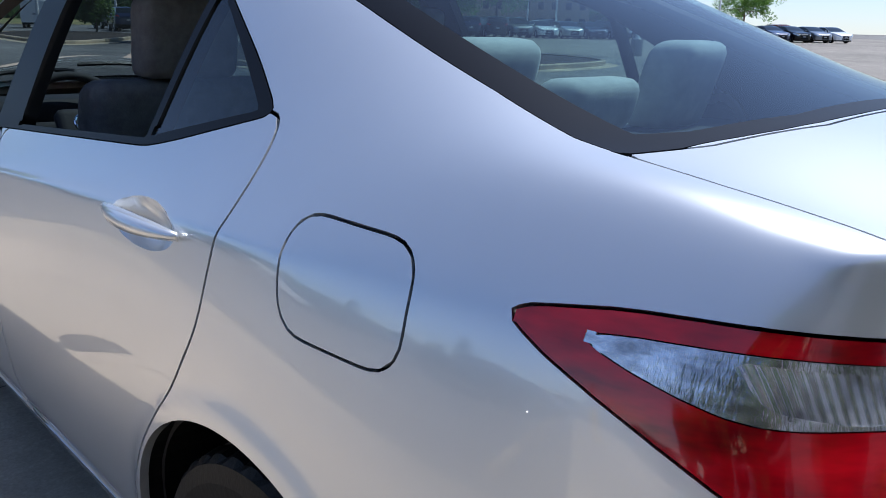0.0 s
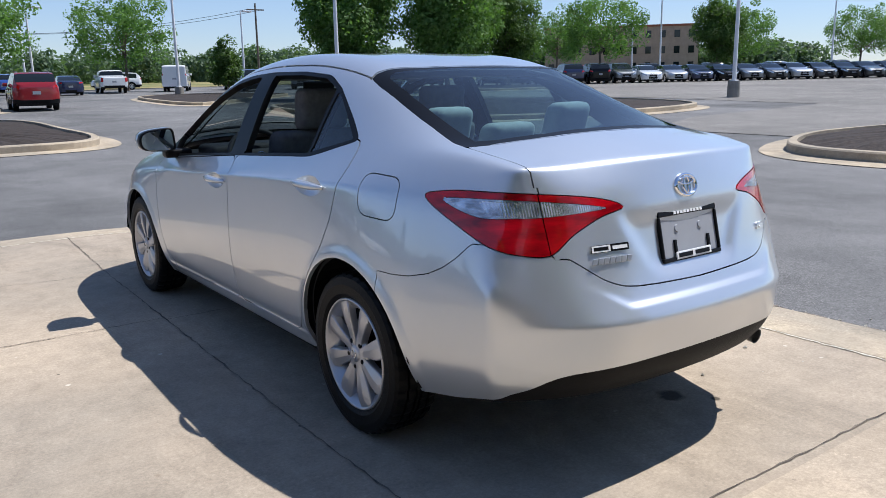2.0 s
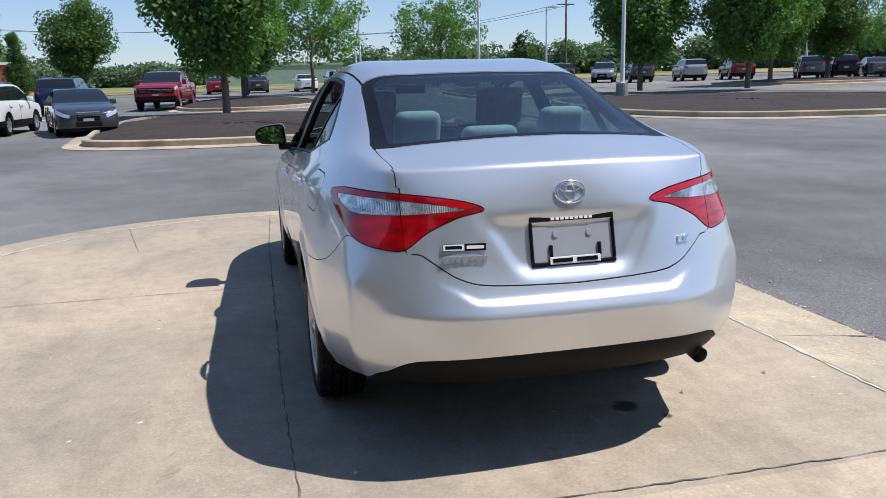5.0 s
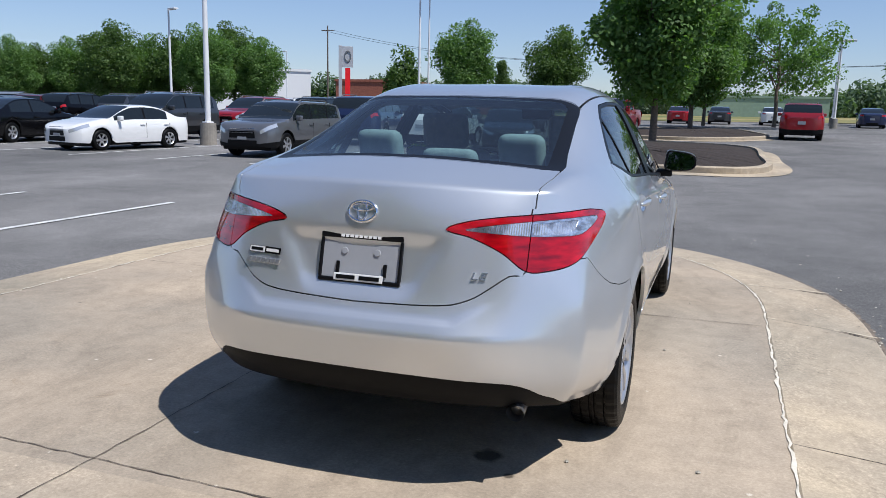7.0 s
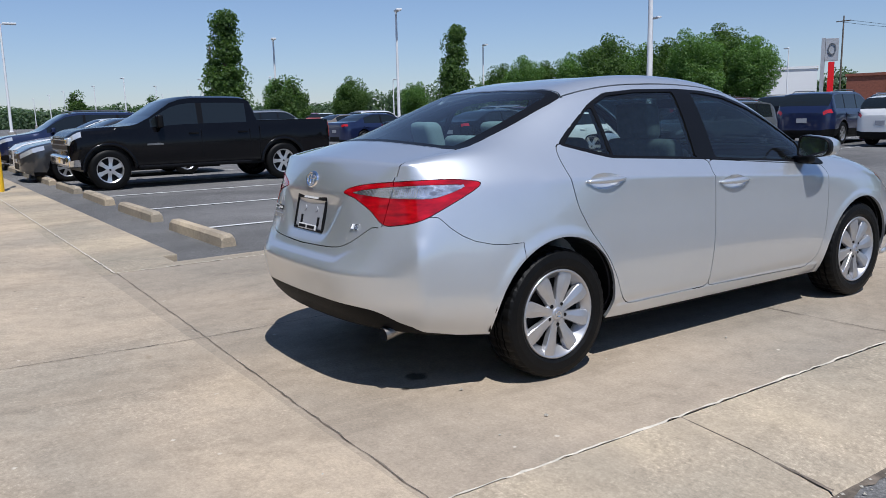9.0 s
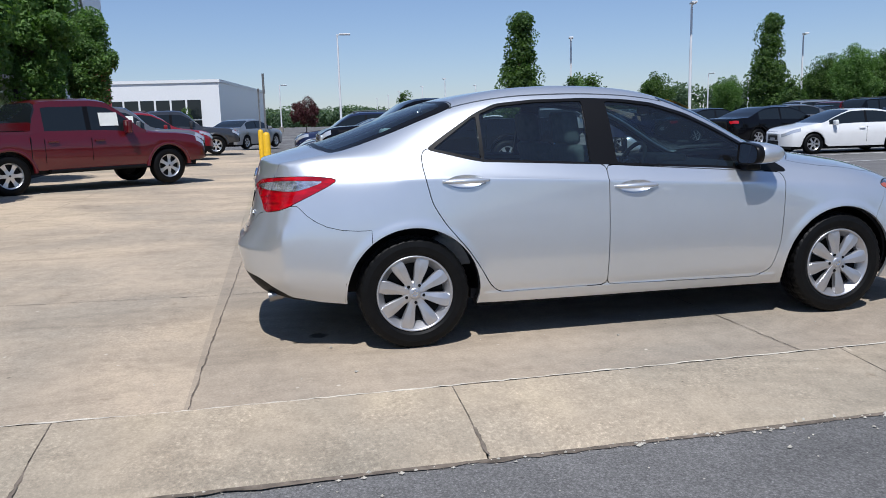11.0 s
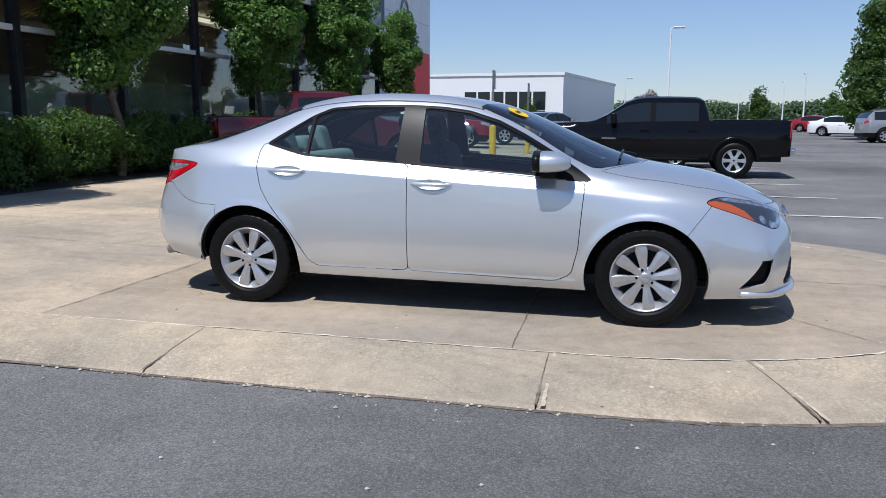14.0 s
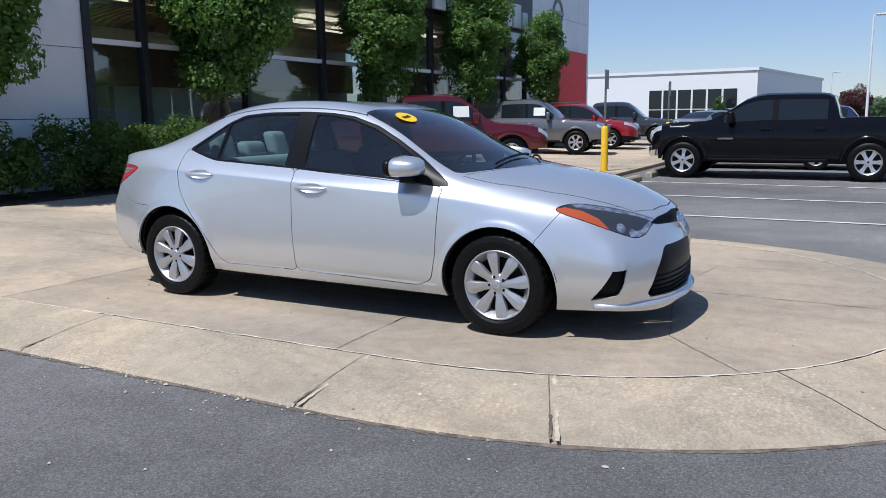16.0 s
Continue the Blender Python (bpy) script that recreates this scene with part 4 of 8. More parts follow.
for s in BOTH:
    for k, pane in (("front_door", "front_window"), ("rear_door", "rear_window_side")):
        door = DOORS[k, s] = panel("door", M_SILVER, CAR, DATA, [k], (s,))
        if s > 0:
            panel("window", M_GLASS, door, DATA, [pane], (s,), push=-0.006, depth=0.0, text="closed tinted window")
    panel("quarter_window", M_GLASS, CAR, DATA, ["quarter_window"], (s,), push=-0.004, depth=0.0)
    panel("window_trim", M_BLACK, CAR, DATA, ["window_trim"], (s,), depth=0.03, text="black window surround")
    if s < 0:
        panel("fuel_flap", M_SILVER, CAR, DATA, ["fuel_flap"], (s,))
    for red, clear, where_to in (("lamp_outer", "clear_outer", CAR), ("lamp_inner", "clear_inner", BOOT)):
        lamp = panel("tail_lamp", M_RED, CAR, DATA, [red], (s,), push=0.002, depth=0.02, text="red tail lamp lens")
        panel("lens", M_CLEARSIDE if red == "lamp_outer" else M_CLEAR, lamp, DATA, [clear], (s,), push=0.001, depth=0.01, text="clear lens")
        if red == "lamp_outer":
            panel("bulb_well", M_CLEAR, lamp, DATA, ["bulb"], (s,), push=-0.001, depth=0.0, text="ribbed bulb well")
    head = panel("headlamp", M_LAMPIN, CAR, DATA, ["headlamp"], (s,), push=0.0, depth=0.02, text="dark smoked headlamp")
    panel("clear_strip", M_CLEARSIDE, head, DATA, ["hl_strip"], (s,), push=0.0005, depth=0.004, text="clear upper strip of the lamp")
    panel("bright_bezel", M_CLEARSIDE, head, DATA, ["hl_bright"], (s,), push=0.0005, depth=0.004, text="bright reflector of the lamp")
    panel("reflector", M_AMBER, head, DATA, ["amber"], (s,), push=0.001, depth=0.006, text="amber side reflector")
    panel("fog_pocket", M_SATIN, CAR, DATA, ["fog_pocket"], (s,), push=-0.035, depth=0.0)


def surface_at(view, a, b, rough=0.03):
    """The place and normal of the hull nearest to a point of one of its views."""
    u, v = (np.array(k, float) for k in VIEWS[view])
    co, no = DATA[0].C, DATA[0].N
    d = (co @ u - a) ** 2 + (co @ v - b) ** 2
    w = np.cross(u, v)
    if view == "side":
        d = d + (no[:, 0] < 0.3) * 9
    if view == "end":
        d = d + (no[:, 1] > -0.2) * 9
    i = int(np.argmin(d))
    return co[i], no[i]


# bars of the lower grille and its lip
for z in (0.285, 0.315, 0.345, 0.375):
    bm = fresh()
    w = 0.52 - (z - 0.28) * 0.45
    rows = []
    for k in range(15):
        x = -w + 2 * w * k / 14
        y = 2.300 - 0.105 * (abs(x) / 0.53) ** 2.2
        rows.append([bm.verts.new((x, y + dy, z + dz)) for dy, dz in ((0.0, 0.008), (0.012, 0.0), (0.0, -0.008), (-0.03, 0.0))])
    for p, q in zip(rows, rows[1:]):
        for i in range(4):
            bm.faces.new((p[i], p[(i + 1) % 4], q[(i + 1) % 4], q[i]))
    bmesh.ops.recalc_face_normals(bm, faces=bm.faces)
    part("grille_bar", bm, M_SATIN, LOWGRILLE)
bm = fresh()
foot = DATA[0].C
foot = foot[(np.abs(foot[:, 2] - 0.235) < 0.03) & (foot[:, 1] > 1.7) & (foot[:, 0] > -0.01)]
bend = np.poly1d(np.polyfit(np.arctan2(foot[:, 0], foot[:, 1] - 1.3), np.hypot(foot[:, 0], foot[:, 1] - 1.3), 6))
rows = []
for k in range(33):
    a = -0.86 + 1.72 * k / 32
    e, r = 1 - (abs(a) / 0.88) ** 6, float(bend(abs(a)))
    rows.append([bm.verts.new((math.sin(a) * (r + out), 1.3 + math.cos(a) * (r + out), 0.205 + dz)) for out, dz in ((-0.004, 0.036), (0.026 * e, 0.022), (0.028 * e, 0.004), (-0.05, -0.012), (-0.05, 0.03))])
for p, q in zip(rows, rows[1:]):
    for i in range(5):
        bm.faces.new((p[i], p[(i + 1) % 5], q[(i + 1) % 5], q[i]))
bm.faces.new(rows[0])
bm.faces.new(rows[-1])
bmesh.ops.recalc_face_normals(bm, faces=bm.faces)
part("chin_lip", bm, M_SILVER, CAR, smooth=True)

# ---- wheels ----
def wheel_parts(parent):
    bm = fresh()
    prof = [(-0.085, 0.212), (-0.100, 0.235), (-0.1025, 0.27), (-0.096, 0.298), (-0.085, 0.310), (-0.058, 0.3155), (-0.052, 0.3155), (-0.050, 0.307), (-0.044, 0.307), (-0.042, 0.316), (-0.016, 0.3165), (-0.014, 0.308), (-0.006, 0.308), (-0.004, 0.3165)]
    prof = prof + [(-d, r) for d, r in reversed(prof)]
    steps = 108
    rings = []
    for k in range(steps):
        a = 2 * math.pi * k / steps
        c, s = math.cos(a), math.sin(a)
        notch = 0.0045 if k % 3 == 2 else 0.0
        rings.append([bm.verts.new((d, (r - (notch if r > 0.300 else 0)) * c, (r - (notch if r > 0.300 else 0)) * s)) for d, r in prof])
    for k in range(steps):
        a, b = rings[k], rings[(k + 1) % steps]
        for i in range(len(prof) - 1):
            bm.faces.new((a[i], b[i], b[i + 1], a[i + 1]))
    bmesh.ops.recalc_face_normals(bm, faces=bm.faces)
    part("tyre", bm, M_RUBBER, parent)
    bm = fresh()
    lathe(bm, [(0.070, 0.213), (0.090, 0.218), (0.096, 0.214), (0.094, 0.208), (0.084, 0.204), (0.062, 0.176), (0.030, 0.168)], 64)
    rim = part("rim", bm, M_RIM, parent, smooth=True)
    bm = fresh()
    lathe(bm, [(0.036, 0.172), (0.034, 0.12), (0.030, 0.02), (0.030, 0.0001)], 40)
    part("backing", bm, M_SATIN, rim, "dark disc behind the spokes")
    count = 8
    for k in range(count):
        a0 = 2 * math.pi * k / count
        bm = fresh()
        rows = []
        for r, w, d, t in ((0.030, 0.014, 0.084, 0.003), (0.060, 0.0215, 0.083, 0.006), (0.095, 0.0265, 0.087, 0.011), (0.132, 0.034, 0.091, 0.014), (0.158, 0.0385, 0.092, 0.014), (0.180, 0.0395, 0.091, 0.012), (0.205, 0.035, 0.088, 0.006)):
            row = []
            for x, off in ((d - 0.030, -w), (d - 0.004, -w * 0.96), (d, -w * 0.86), (d - 0.001, w * 0.10), (d - t * 0.8, w * 0.90), (d - t - 0.002, w * 0.98), (d - 0.034, w)):
                c, s = math.cos(a0), math.sin(a0)
                row.append(bm.verts.new((x, r * c - off * s, r * s + off * c)))
            rows.append(row)
        for p, q in zip(rows, rows[1:]):
            for i in range(6):
                bm.faces.new((p[i], p[i + 1], q[i + 1], q[i]))
        bmesh.ops.recalc_face_normals(bm, faces=bm.faces)
        if sum(f.normal.x for f in bm.faces) < 0:
            bmesh.ops.reverse_faces(bm, faces=bm.faces)
        part("spoke", bm, M_RIM, rim)
    bm = fresh()
    lathe(bm, [(0.060, 0.072), (0.074, 0.070), (0.079, 0.050), (0.080, 0.034), (0.087, 0.031), (0.089, 0.022), (0.089, 0.0001)], 36)
    part("hub_cap", bm, M_RIM, rim, smooth=True)
    bm = fresh()
    lathe(bm, [(0.090, 0.017), (0.091, 0.015), (0.090, 0.012)], 24)
    part("hub_ring", bm, M_CHROME, rim)
    for k in range(5):
        a = 2 * math.pi * (k + 0.4) / 5
        bm = fresh()
        p = (0.074, 0.052 * math.cos(a), 0.052 * math.sin(a))
        tube(bm, p, (0.084, p[1], p[2]), 0.0105, 0.009, 8)
        part("wheel_nut", bm, M_SATIN, rim)


def wheels():
    for s in BOTH:
        for (cy, cz) in ((1.35, 0.316), (-1.35, 0.316)):
            w = new("wheel")
            w.parent = CAR
            w.matrix_local = pose(s * 0.747, cy, cz, (10 if cy > 0 else 30) if s > 0 else 20, 0, 0 if s > 0 else 180)
            wheel_parts(w)


wheels()
# wheel housings
for s in BOTH:
    for (cy, cz), r in ARCH:
        bm = fresh()
        prev = None
        for k in range(25):
            a = math.pi * (-0.02 + 1.04 * k / 24)
            y, z = cy + (r + 0.012) * math.cos(a), cz + (r + 0.012) * math.sin(a)
            row = [bm.verts.new((s * x, y, z)) for x in (0.845 if 0.2 < math.sin(a) else 0.81, 0.55)]
            if prev:
                bm.faces.new((prev[0], row[0], row[1], prev[1]))
            prev = row
        inner = [bm.verts.new((s * 0.55, cy + (r + 0.012) * math.cos(math.pi * (-0.02 + 1.04 * k / 24)), cz + (r + 0.012) * math.sin(math.pi * (-0.02 + 1.04 * k / 24)))) for k in range(25)]
        bm.faces.new(inner)
        part("wheel_housing", bm, M_SATIN, CAR)

# floor pan, sills and exhaust
bm = fresh()
box(bm, -0.72, 0.72, -0.95, 0.95, 0.20, 0.24)
box(bm, -0.54, 0.54, -2.02, -0.9, 0.30, 0.34)
box(bm, -0.54, 0.54, 0.9, 2.04, 0.22, 0.26)
box(bm, 0.68, 0.775, -0.98, 0.98, 0.205, 0.26)
box(bm, -0.775, -0.68, -0.98, 0.98, 0.205, 0.26)
part("floor_pan", bm, M_SATIN, CAR)
bm = fresh()
tube(bm, (0.55, -1.9, 0.345), (0.56, -2.155, 0.300), 0.029, 0.031, 16, cap=False)
tube(bm, (0.55, -1.9, 0.345), (0.559, -2.12, 0.307), 0.025, 0.026, 16)
part("exhaust_pipe", bm, M_STEEL, CAR, "dull steel exhaust pipe", smooth=True)


# ---- handles, mirrors, badges, plate ----
for s in BOTH:
    for k, (y0, y1, zc) in (("front_door", (-0.158, 0.112, 0.866)), ("rear_door", (-1.176, -0.906, 0.936))):
        door = DOORS[k, s]
        p0, _ = surface_at("side", (y0 + y1) / 2, zc)
        x = p0[0]
        bm = fresh()
        rows = []
        for i in range(13):
            t = i / 12
            y = y0 + (y1 - y0) * t
            w = 0.0175 * math.sin(math.pi * min(max(t, 0.04), 0.96)) ** 0.45
            out = 0.034 * math.sin(math.pi * min(max(t, 0.03), 0.97)) ** 0.6
            rows.append([bm.verts.new((s * (x + ox), y, zc + oz)) for ox, oz in ((out * 0.55, w), (out, w * 0.55), (out + 0.003, 0), (out, -w * 0.6), (out * 0.5, -w), (out * 0.3, 0))])
        for p, q in zip(rows, rows[1:]):
            for i in range(6):
                bm.faces.new((p[i], p[(i + 1) % 6], q[(i + 1) % 6], q[i]))
        bm.faces.new(rows[0])
        bm.faces.new(rows[-1])
        bmesh.ops.recalc_face_normals(bm, faces=bm.faces)
        handle = part("handle", bm, M_SILVER, door, "silver door handle", smooth=True)
        bm = fresh()
        ring = []
        for i in range(24):
            a = 2 * math.pi * i / 24
            ring.append((y0 * 0.5 + y1 * 0.5 + 0.1135 * math.cos(a), zc - 0.006 + 0.0395 * math.sin(a)))
        cen = bm.verts.new((s * (x - 0.034), (y0 + y1) / 2, zc - 0.006))
        vs = []
        for y, z in ring:
            q, _ = surface_at("side", y, z)
            vs.append(bm.verts.new((s * (q[0] + 0.0002), y, z)))
        mids = [bm.verts.new(((v.co.x * 0.35 + cen.co.x * 0.65) + s * 0.004, v.co.y * 0.6 + cen.co.y * 0.4, v.co.z * 0.6 + cen.co.z * 0.4)) for v in vs]
        for i in range(24):
            j = (i + 1) % 24
            bm.faces.new((vs[i], vs[j], mids[j], mids[i]))
            bm.faces.new((mids[i], mids[j], cen))
        bmesh.ops.recalc_face_normals(bm, faces=bm.faces)
        if sum(f.normal.x for f in bm.faces) * s < 0:
            bmesh.ops.reverse_faces(bm, faces=bm.faces)
        part("handle_cup", bm, M_SILVER, door, smooth=True)
    # mirror: foot, shell and glass
    mirror = new("mirror")
    mirror.parent = CAR
    mirror.matrix_local = pose(s * 0.905, 0.70, 1.026, 0, 0, s * 4)
    outline = smooth_loop([(-0.105, -0.066), (0.02, -0.070), (0.085, -0.055), (0.108, -0.015), (0.098, 0.035), (0.055, 0.060), (-0.03, 0.072), (-0.098, 0.070), (-0.113, 0.0)], 4)

    def dome(name, steps, m, parent, text=""):
        bm = fresh()
        rings = [[bm.verts.new((s * 0.88 * (p[0] * k - 0.02 * (1 - k)), y * 1.5, 0.88 * (p[1] * k - 0.010 * (1 - k)))) for p in outline] for y, k in steps]
        for p, q in zip(rings, rings[1:]):
            for i in range(len(p)):
                bm.faces.new((p[i], p[(i + 1) % len(p)], q[(i + 1) % len(p)], q[i]))
        bm.faces.new(rings[-1])
        bmesh.ops.recalc_face_normals(bm, faces=bm.faces)
        return part(name, bm, m, parent, text, smooth=True)

    dome("mirror_shell", [(-0.012, 0.95), (-0.008, 1.0), (0.02, 1.02), (0.05, 0.97), (0.085, 0.84), (0.108, 0.62), (0.118, 0.30)], M_SILVER, mirror, "silver mirror shell")
    dome("mirror_rim", [(-0.012, 0.80), (-0.030, 0.86), (-0.037, 0.92), (-0.034, 0.985), (-0.006, 1.012), (-0.002, 0.60)], M_BLACK, mirror)
    bm = fresh()
    bm.faces.new([bm.verts.new((s * 0.88 * p[0] * 0.87, -0.048, p[1] * 0.77)) for p in outline])
    part("mirror_glass", bm, M_MIRROR, mirror)
    bm = fresh()
    box(bm, min(-s * 0.20, -s * 0.05), max(-s * 0.20, -s * 0.05), -0.015, 0.085, -0.105, -0.058, 0.016, 3)
    part("mirror_foot", bm, M_BLACK, mirror, smooth=True)

# plate with frame, set in the recess
plate = new("plate")
plate.parent = BOOT
plate.matrix_local = pose(0.003, -2.212, 0.806, -13, 0, 0)
bm = fresh()
for x0, x1, z0, z1 in ((-0.156, 0.156, 0.066, 0.087), (-0.156, 0.156, -0.087, -0.073), (-0.156, -0.146, -0.073, 0.066), (0.146, 0.156, -0.073, 0.066)):
    box(bm, x0, x1, -0.012, 0.012, z0, z1, 0.004)
part("plate_frame", bm, M_BLACK, plate, "black plate frame")
bm = fresh()
box(bm, -0.145, 0.145, -0.004, 0.006, -0.072, 0.066)
part("plate_insert", bm, M_GREYPLATE, plate, "blank grey plate insert")
for x in (-0.062, 0.062):
    bm = fresh()
    tube(bm, (x, -0.008, 0.022), (x, -0.003, 0.022), 0.011, 0.013, 16)
    part("plate_boss", bm, M_GREYPLATE, plate)
for x in (-0.083, 0.096):
    bm = fresh()
    box(bm, x - 0.006, x + 0.006, -0.011, -0.003, -0.06, -0.015, 0.002)
    part("plate_clip", bm, M_BLACK, plate)
bm = fresh()
box(bm, -0.092, 0.094, -0.016, -0.011, -0.082, -0.056, 0.002)
part("dealer_tag", bm, M_WHITE, plate, "white dealer tag with black bars")
for x0, x1, z0, z1, d, m in ((-0.082, -0.010, -0.076, -0.062, 0.0, M_BLACK), (0.006, 0.082, -0.076, -0.062, 0.0, M_BLACK)):
    bm = fresh()
    box(bm, x0, x1, -0.018 - d, -0.0155, z0, z1)
    part("tag_bar", bm, m, plate)
for k in range(9):
    bm = fresh()
    box(bm, -0.078 + k * 0.0175, -0.066 + k * 0.0175, -0.0145, -0.0118, 0.070, 0.079)
    part("writing_bar", bm, M_WHITE, plate)


def on_tail(x, z, rise=0.003):
    p, n = surface_at("end", abs(x), z)
    p, n = np.array(p), np.array(n)
    if x < 0:
        p, n = p * (-1, 1, 1), n * (-1, 1, 1)
    return Vector(p + n * rise), Vector(n)


def badge_base(name, x, z, rise=0.002):
    p, n = on_tail(x, z, rise)
    ob = new(name)
    ob.parent = BOOT
    side = Vector((0, 0, 1)).cross(n).normalized()
    up = n.cross(side)
    ob.matrix_local = Matrix.Translation(p) @ Matrix((side, up, n)).transposed().to_4x4()
    return ob


emblem = badge_base("emblem", 0.0, 0.970, 0.0)
def ring_part(a, b, thick, name, z=0.004, dx=0, dy=0):
    bm = fresh()
    loop = [(a * math.cos(t), b * math.sin(t)) for t in np.linspace(0, 2 * math.pi, 41)[:-1]]
    rows = []
    for i, (x, y) in enumerate(loop):
        t = 2 * math.pi * i / 40
        nx, ny = math.cos(t), math.sin(t)
        rows.append([bm.verts.new((x + dx + nx * thick * c, y + dy + ny * thick * c, z + h)) for c, h in ((1, -0.006), (0.7, 0.003), (0, 0.005), (-0.7, 0.003), (-1, -0.006))])
    for p, q in zip(rows, rows[1:] + rows[:1]):
        for i in range(4):
            bm.faces.new((p[i], q[i], q[i + 1], p[i + 1]))
    bmesh.ops.recalc_face_normals(bm, faces=bm.faces)
    return part(name, bm, M_CHROME, emblem, smooth=True)
ring_part(0.052, 0.036, 0.006, "emblem_ring")
ring_part(0.017, 0.030, 0.0045, "emblem_oval")
ring_part(0.036, 0.012, 0.004, "emblem_oval", dy=0.014)
front_emblem = new("front_emblem")
front_emblem.parent = CAR
front_emblem.matrix_local = pose(0, 2.262, 0.672, 68, 0, 180)
for child in [c for c in bpy.data.objects if c.parent == emblem]:
    twin = new(child.name.split(".")[0], child.data)
    twin.parent = front_emblem
    twin.matrix_local = Matrix.Scale(1.25, 4)
sticker = badge_base("dealer_sticker", -0.378, 0.800)
bm = fresh()
box(bm, -0.073, 0.073, -0.012, 0.012, 0.0, 0.0012)
part("sticker_base", bm, M_BLACK, sticker)
bm = fresh()
box(bm, -0.071, 0.0, -0.0105, 0.0105, 0.0012, 0.0020)
part("sticker_field", bm, M_WHITE, sticker)
for x0, x1, m in ((-0.064, -0.008, M_BLACK), (0.008, 0.066, M_WHITE)):
    bm = fresh()
    box(bm, x0, x1, -0.0055, 0.0055, 0.002, 0.0027)
    part("writing_bar", bm, m, sticker)
script = badge_base("model_badge", -0.378, 0.768)
for k in range(7):
    bm = fresh()
    x = -0.078 + k * 0.0225
    v = box(bm, x, x + 0.018, -0.010, 0.010, 0.0, 0.005, 0.002)
    for q in bm.verts:
        q.co.x += q.co.y * 0.35
    part("badge_bar", bm, M_RIM, script)
trim = badge_base("trim_badge", 0.425, 0.782)
txt = bpy.data.curves.new("trim_badge", "FONT")
txt.body, txt.size, txt.extrude, txt.align_x, txt.shear = "LE", 0.040, 0.003, "CENTER", 0.25
tmp = new("tmp", txt)
bpy.context.evaluated_depsgraph_get().update()
me = bpy.data.meshes.new_from_object(tmp.evaluated_get(bpy.context.evaluated_depsgraph_get()))
bpy.data.objects.remove(tmp)
me.materials.clear()
me.materials.append(M_CHROME)
letters = new("letters", me)
letters.parent = trim
letters.matrix_local = Matrix.Translation((0, -0.014, 0.002)) @ Matrix.Diagonal((1.35, 0.9, 1, 1))
letters["label"] = "chrome letters LE"

# sticker in the windscreen's upper corner, wipers, mirror, aerial fin edge
bm = fresh()
def screen_z(x, y):
    co = DATA[0].C
    i = int(np.argmin((co[:, 0] - abs(x)) ** 2 + (co[:, 1] - y) ** 2 + (DATA[0].N[:, 2] < 0.3) * 9))
    return co[i, 2]
spots = [(0.385 + dx, 0.47 + dy) for dx in (-0.08, 0, 0.08) for dy in (-0.08, 0, 0.08)]
tilt = np.linalg.lstsq(np.array([(x, y, 1) for x, y in spots]), np.array([screen_z(*p) for p in spots]), rcond=None)[0]
def on_screen(x, y, up):
    return (x, y, tilt[0] * x + tilt[1] * y + tilt[2] + up)
bm.faces.new([bm.verts.new(on_screen(0.385 + 0.085 * math.cos(a), 0.47 + 0.070 * math.sin(a), 0.012)) for a in np.linspace(0, 2 * math.pi, 33)[:-1]])
st = part("price_sticker", bm, M_YELLOW, CAR, "yellow oval sticker on the windscreen")
for k in range(4):
    bm = fresh()
    x = 0.345 + 0.022 * k
    bm.faces.new([bm.verts.new(on_screen(x + dx, y, 0.0145)) for dx, y in ((0, 0.485), (0.015, 0.485), (0.015, 0.455), (0, 0.455))])
    part("writing_bar", bm, M_BLACK, st)
for a, b in (((0.42, 1.16), (-0.12, 1.17)), ((-0.10, 1.27), (-0.60, 1.02))):
    bm, prev = fresh(), None
    for k in range(11):
        x, y = a[0] + (b[0] - a[0]) * k / 10, a[1] + (b[1] - a[1]) * k / 10
        ring = [bm.verts.new((x, y + dy, screen_z(x, y) + 0.018 + dz)) for dy, dz in ((0.008, 0), (0, 0.008), (-0.008, 0), (0, -0.008))]
        if prev:
            for q in range(4):
                bm.faces.new((prev[q], prev[(q + 1) % 4], ring[(q + 1) % 4], ring[q]))
        prev = ring
    bmesh.ops.recalc_face_normals(bm, faces=bm.faces)
    part("wiper", bm, M_BLACK, CAR)
bm = fresh()
prev = None
for k in range(19):
    x = -0.66 + 1.32 * k / 18
    y = 1.325 - 0.30 * (abs(x) / 0.66) ** 1.9
    row = [bm.verts.new((x, y + dy, screen_z(x, y) + dz)) for dy, dz in ((0.02, -0.004), (-0.06, 0.006))]
    if prev:
        bm.faces.new((prev[0], row[0], row[1], prev[1]))
    prev = row
part("cowl", bm, M_SATIN, CAR)


# ---- inside the saloon ----
def cushion(name, x0, x1, y0, y1, z0, z1, mat, lean=0.0, r=0.05, parent=CAR, text=""):
    bm = fresh()
    box(bm, x0, x1, y0, y1, z0, z1, r, 4)
    zc = z0
    for v in bm.verts:
        v.co.y -= (v.co.z - zc) * lean
    return part(name, bm, mat, parent, text, smooth=True)


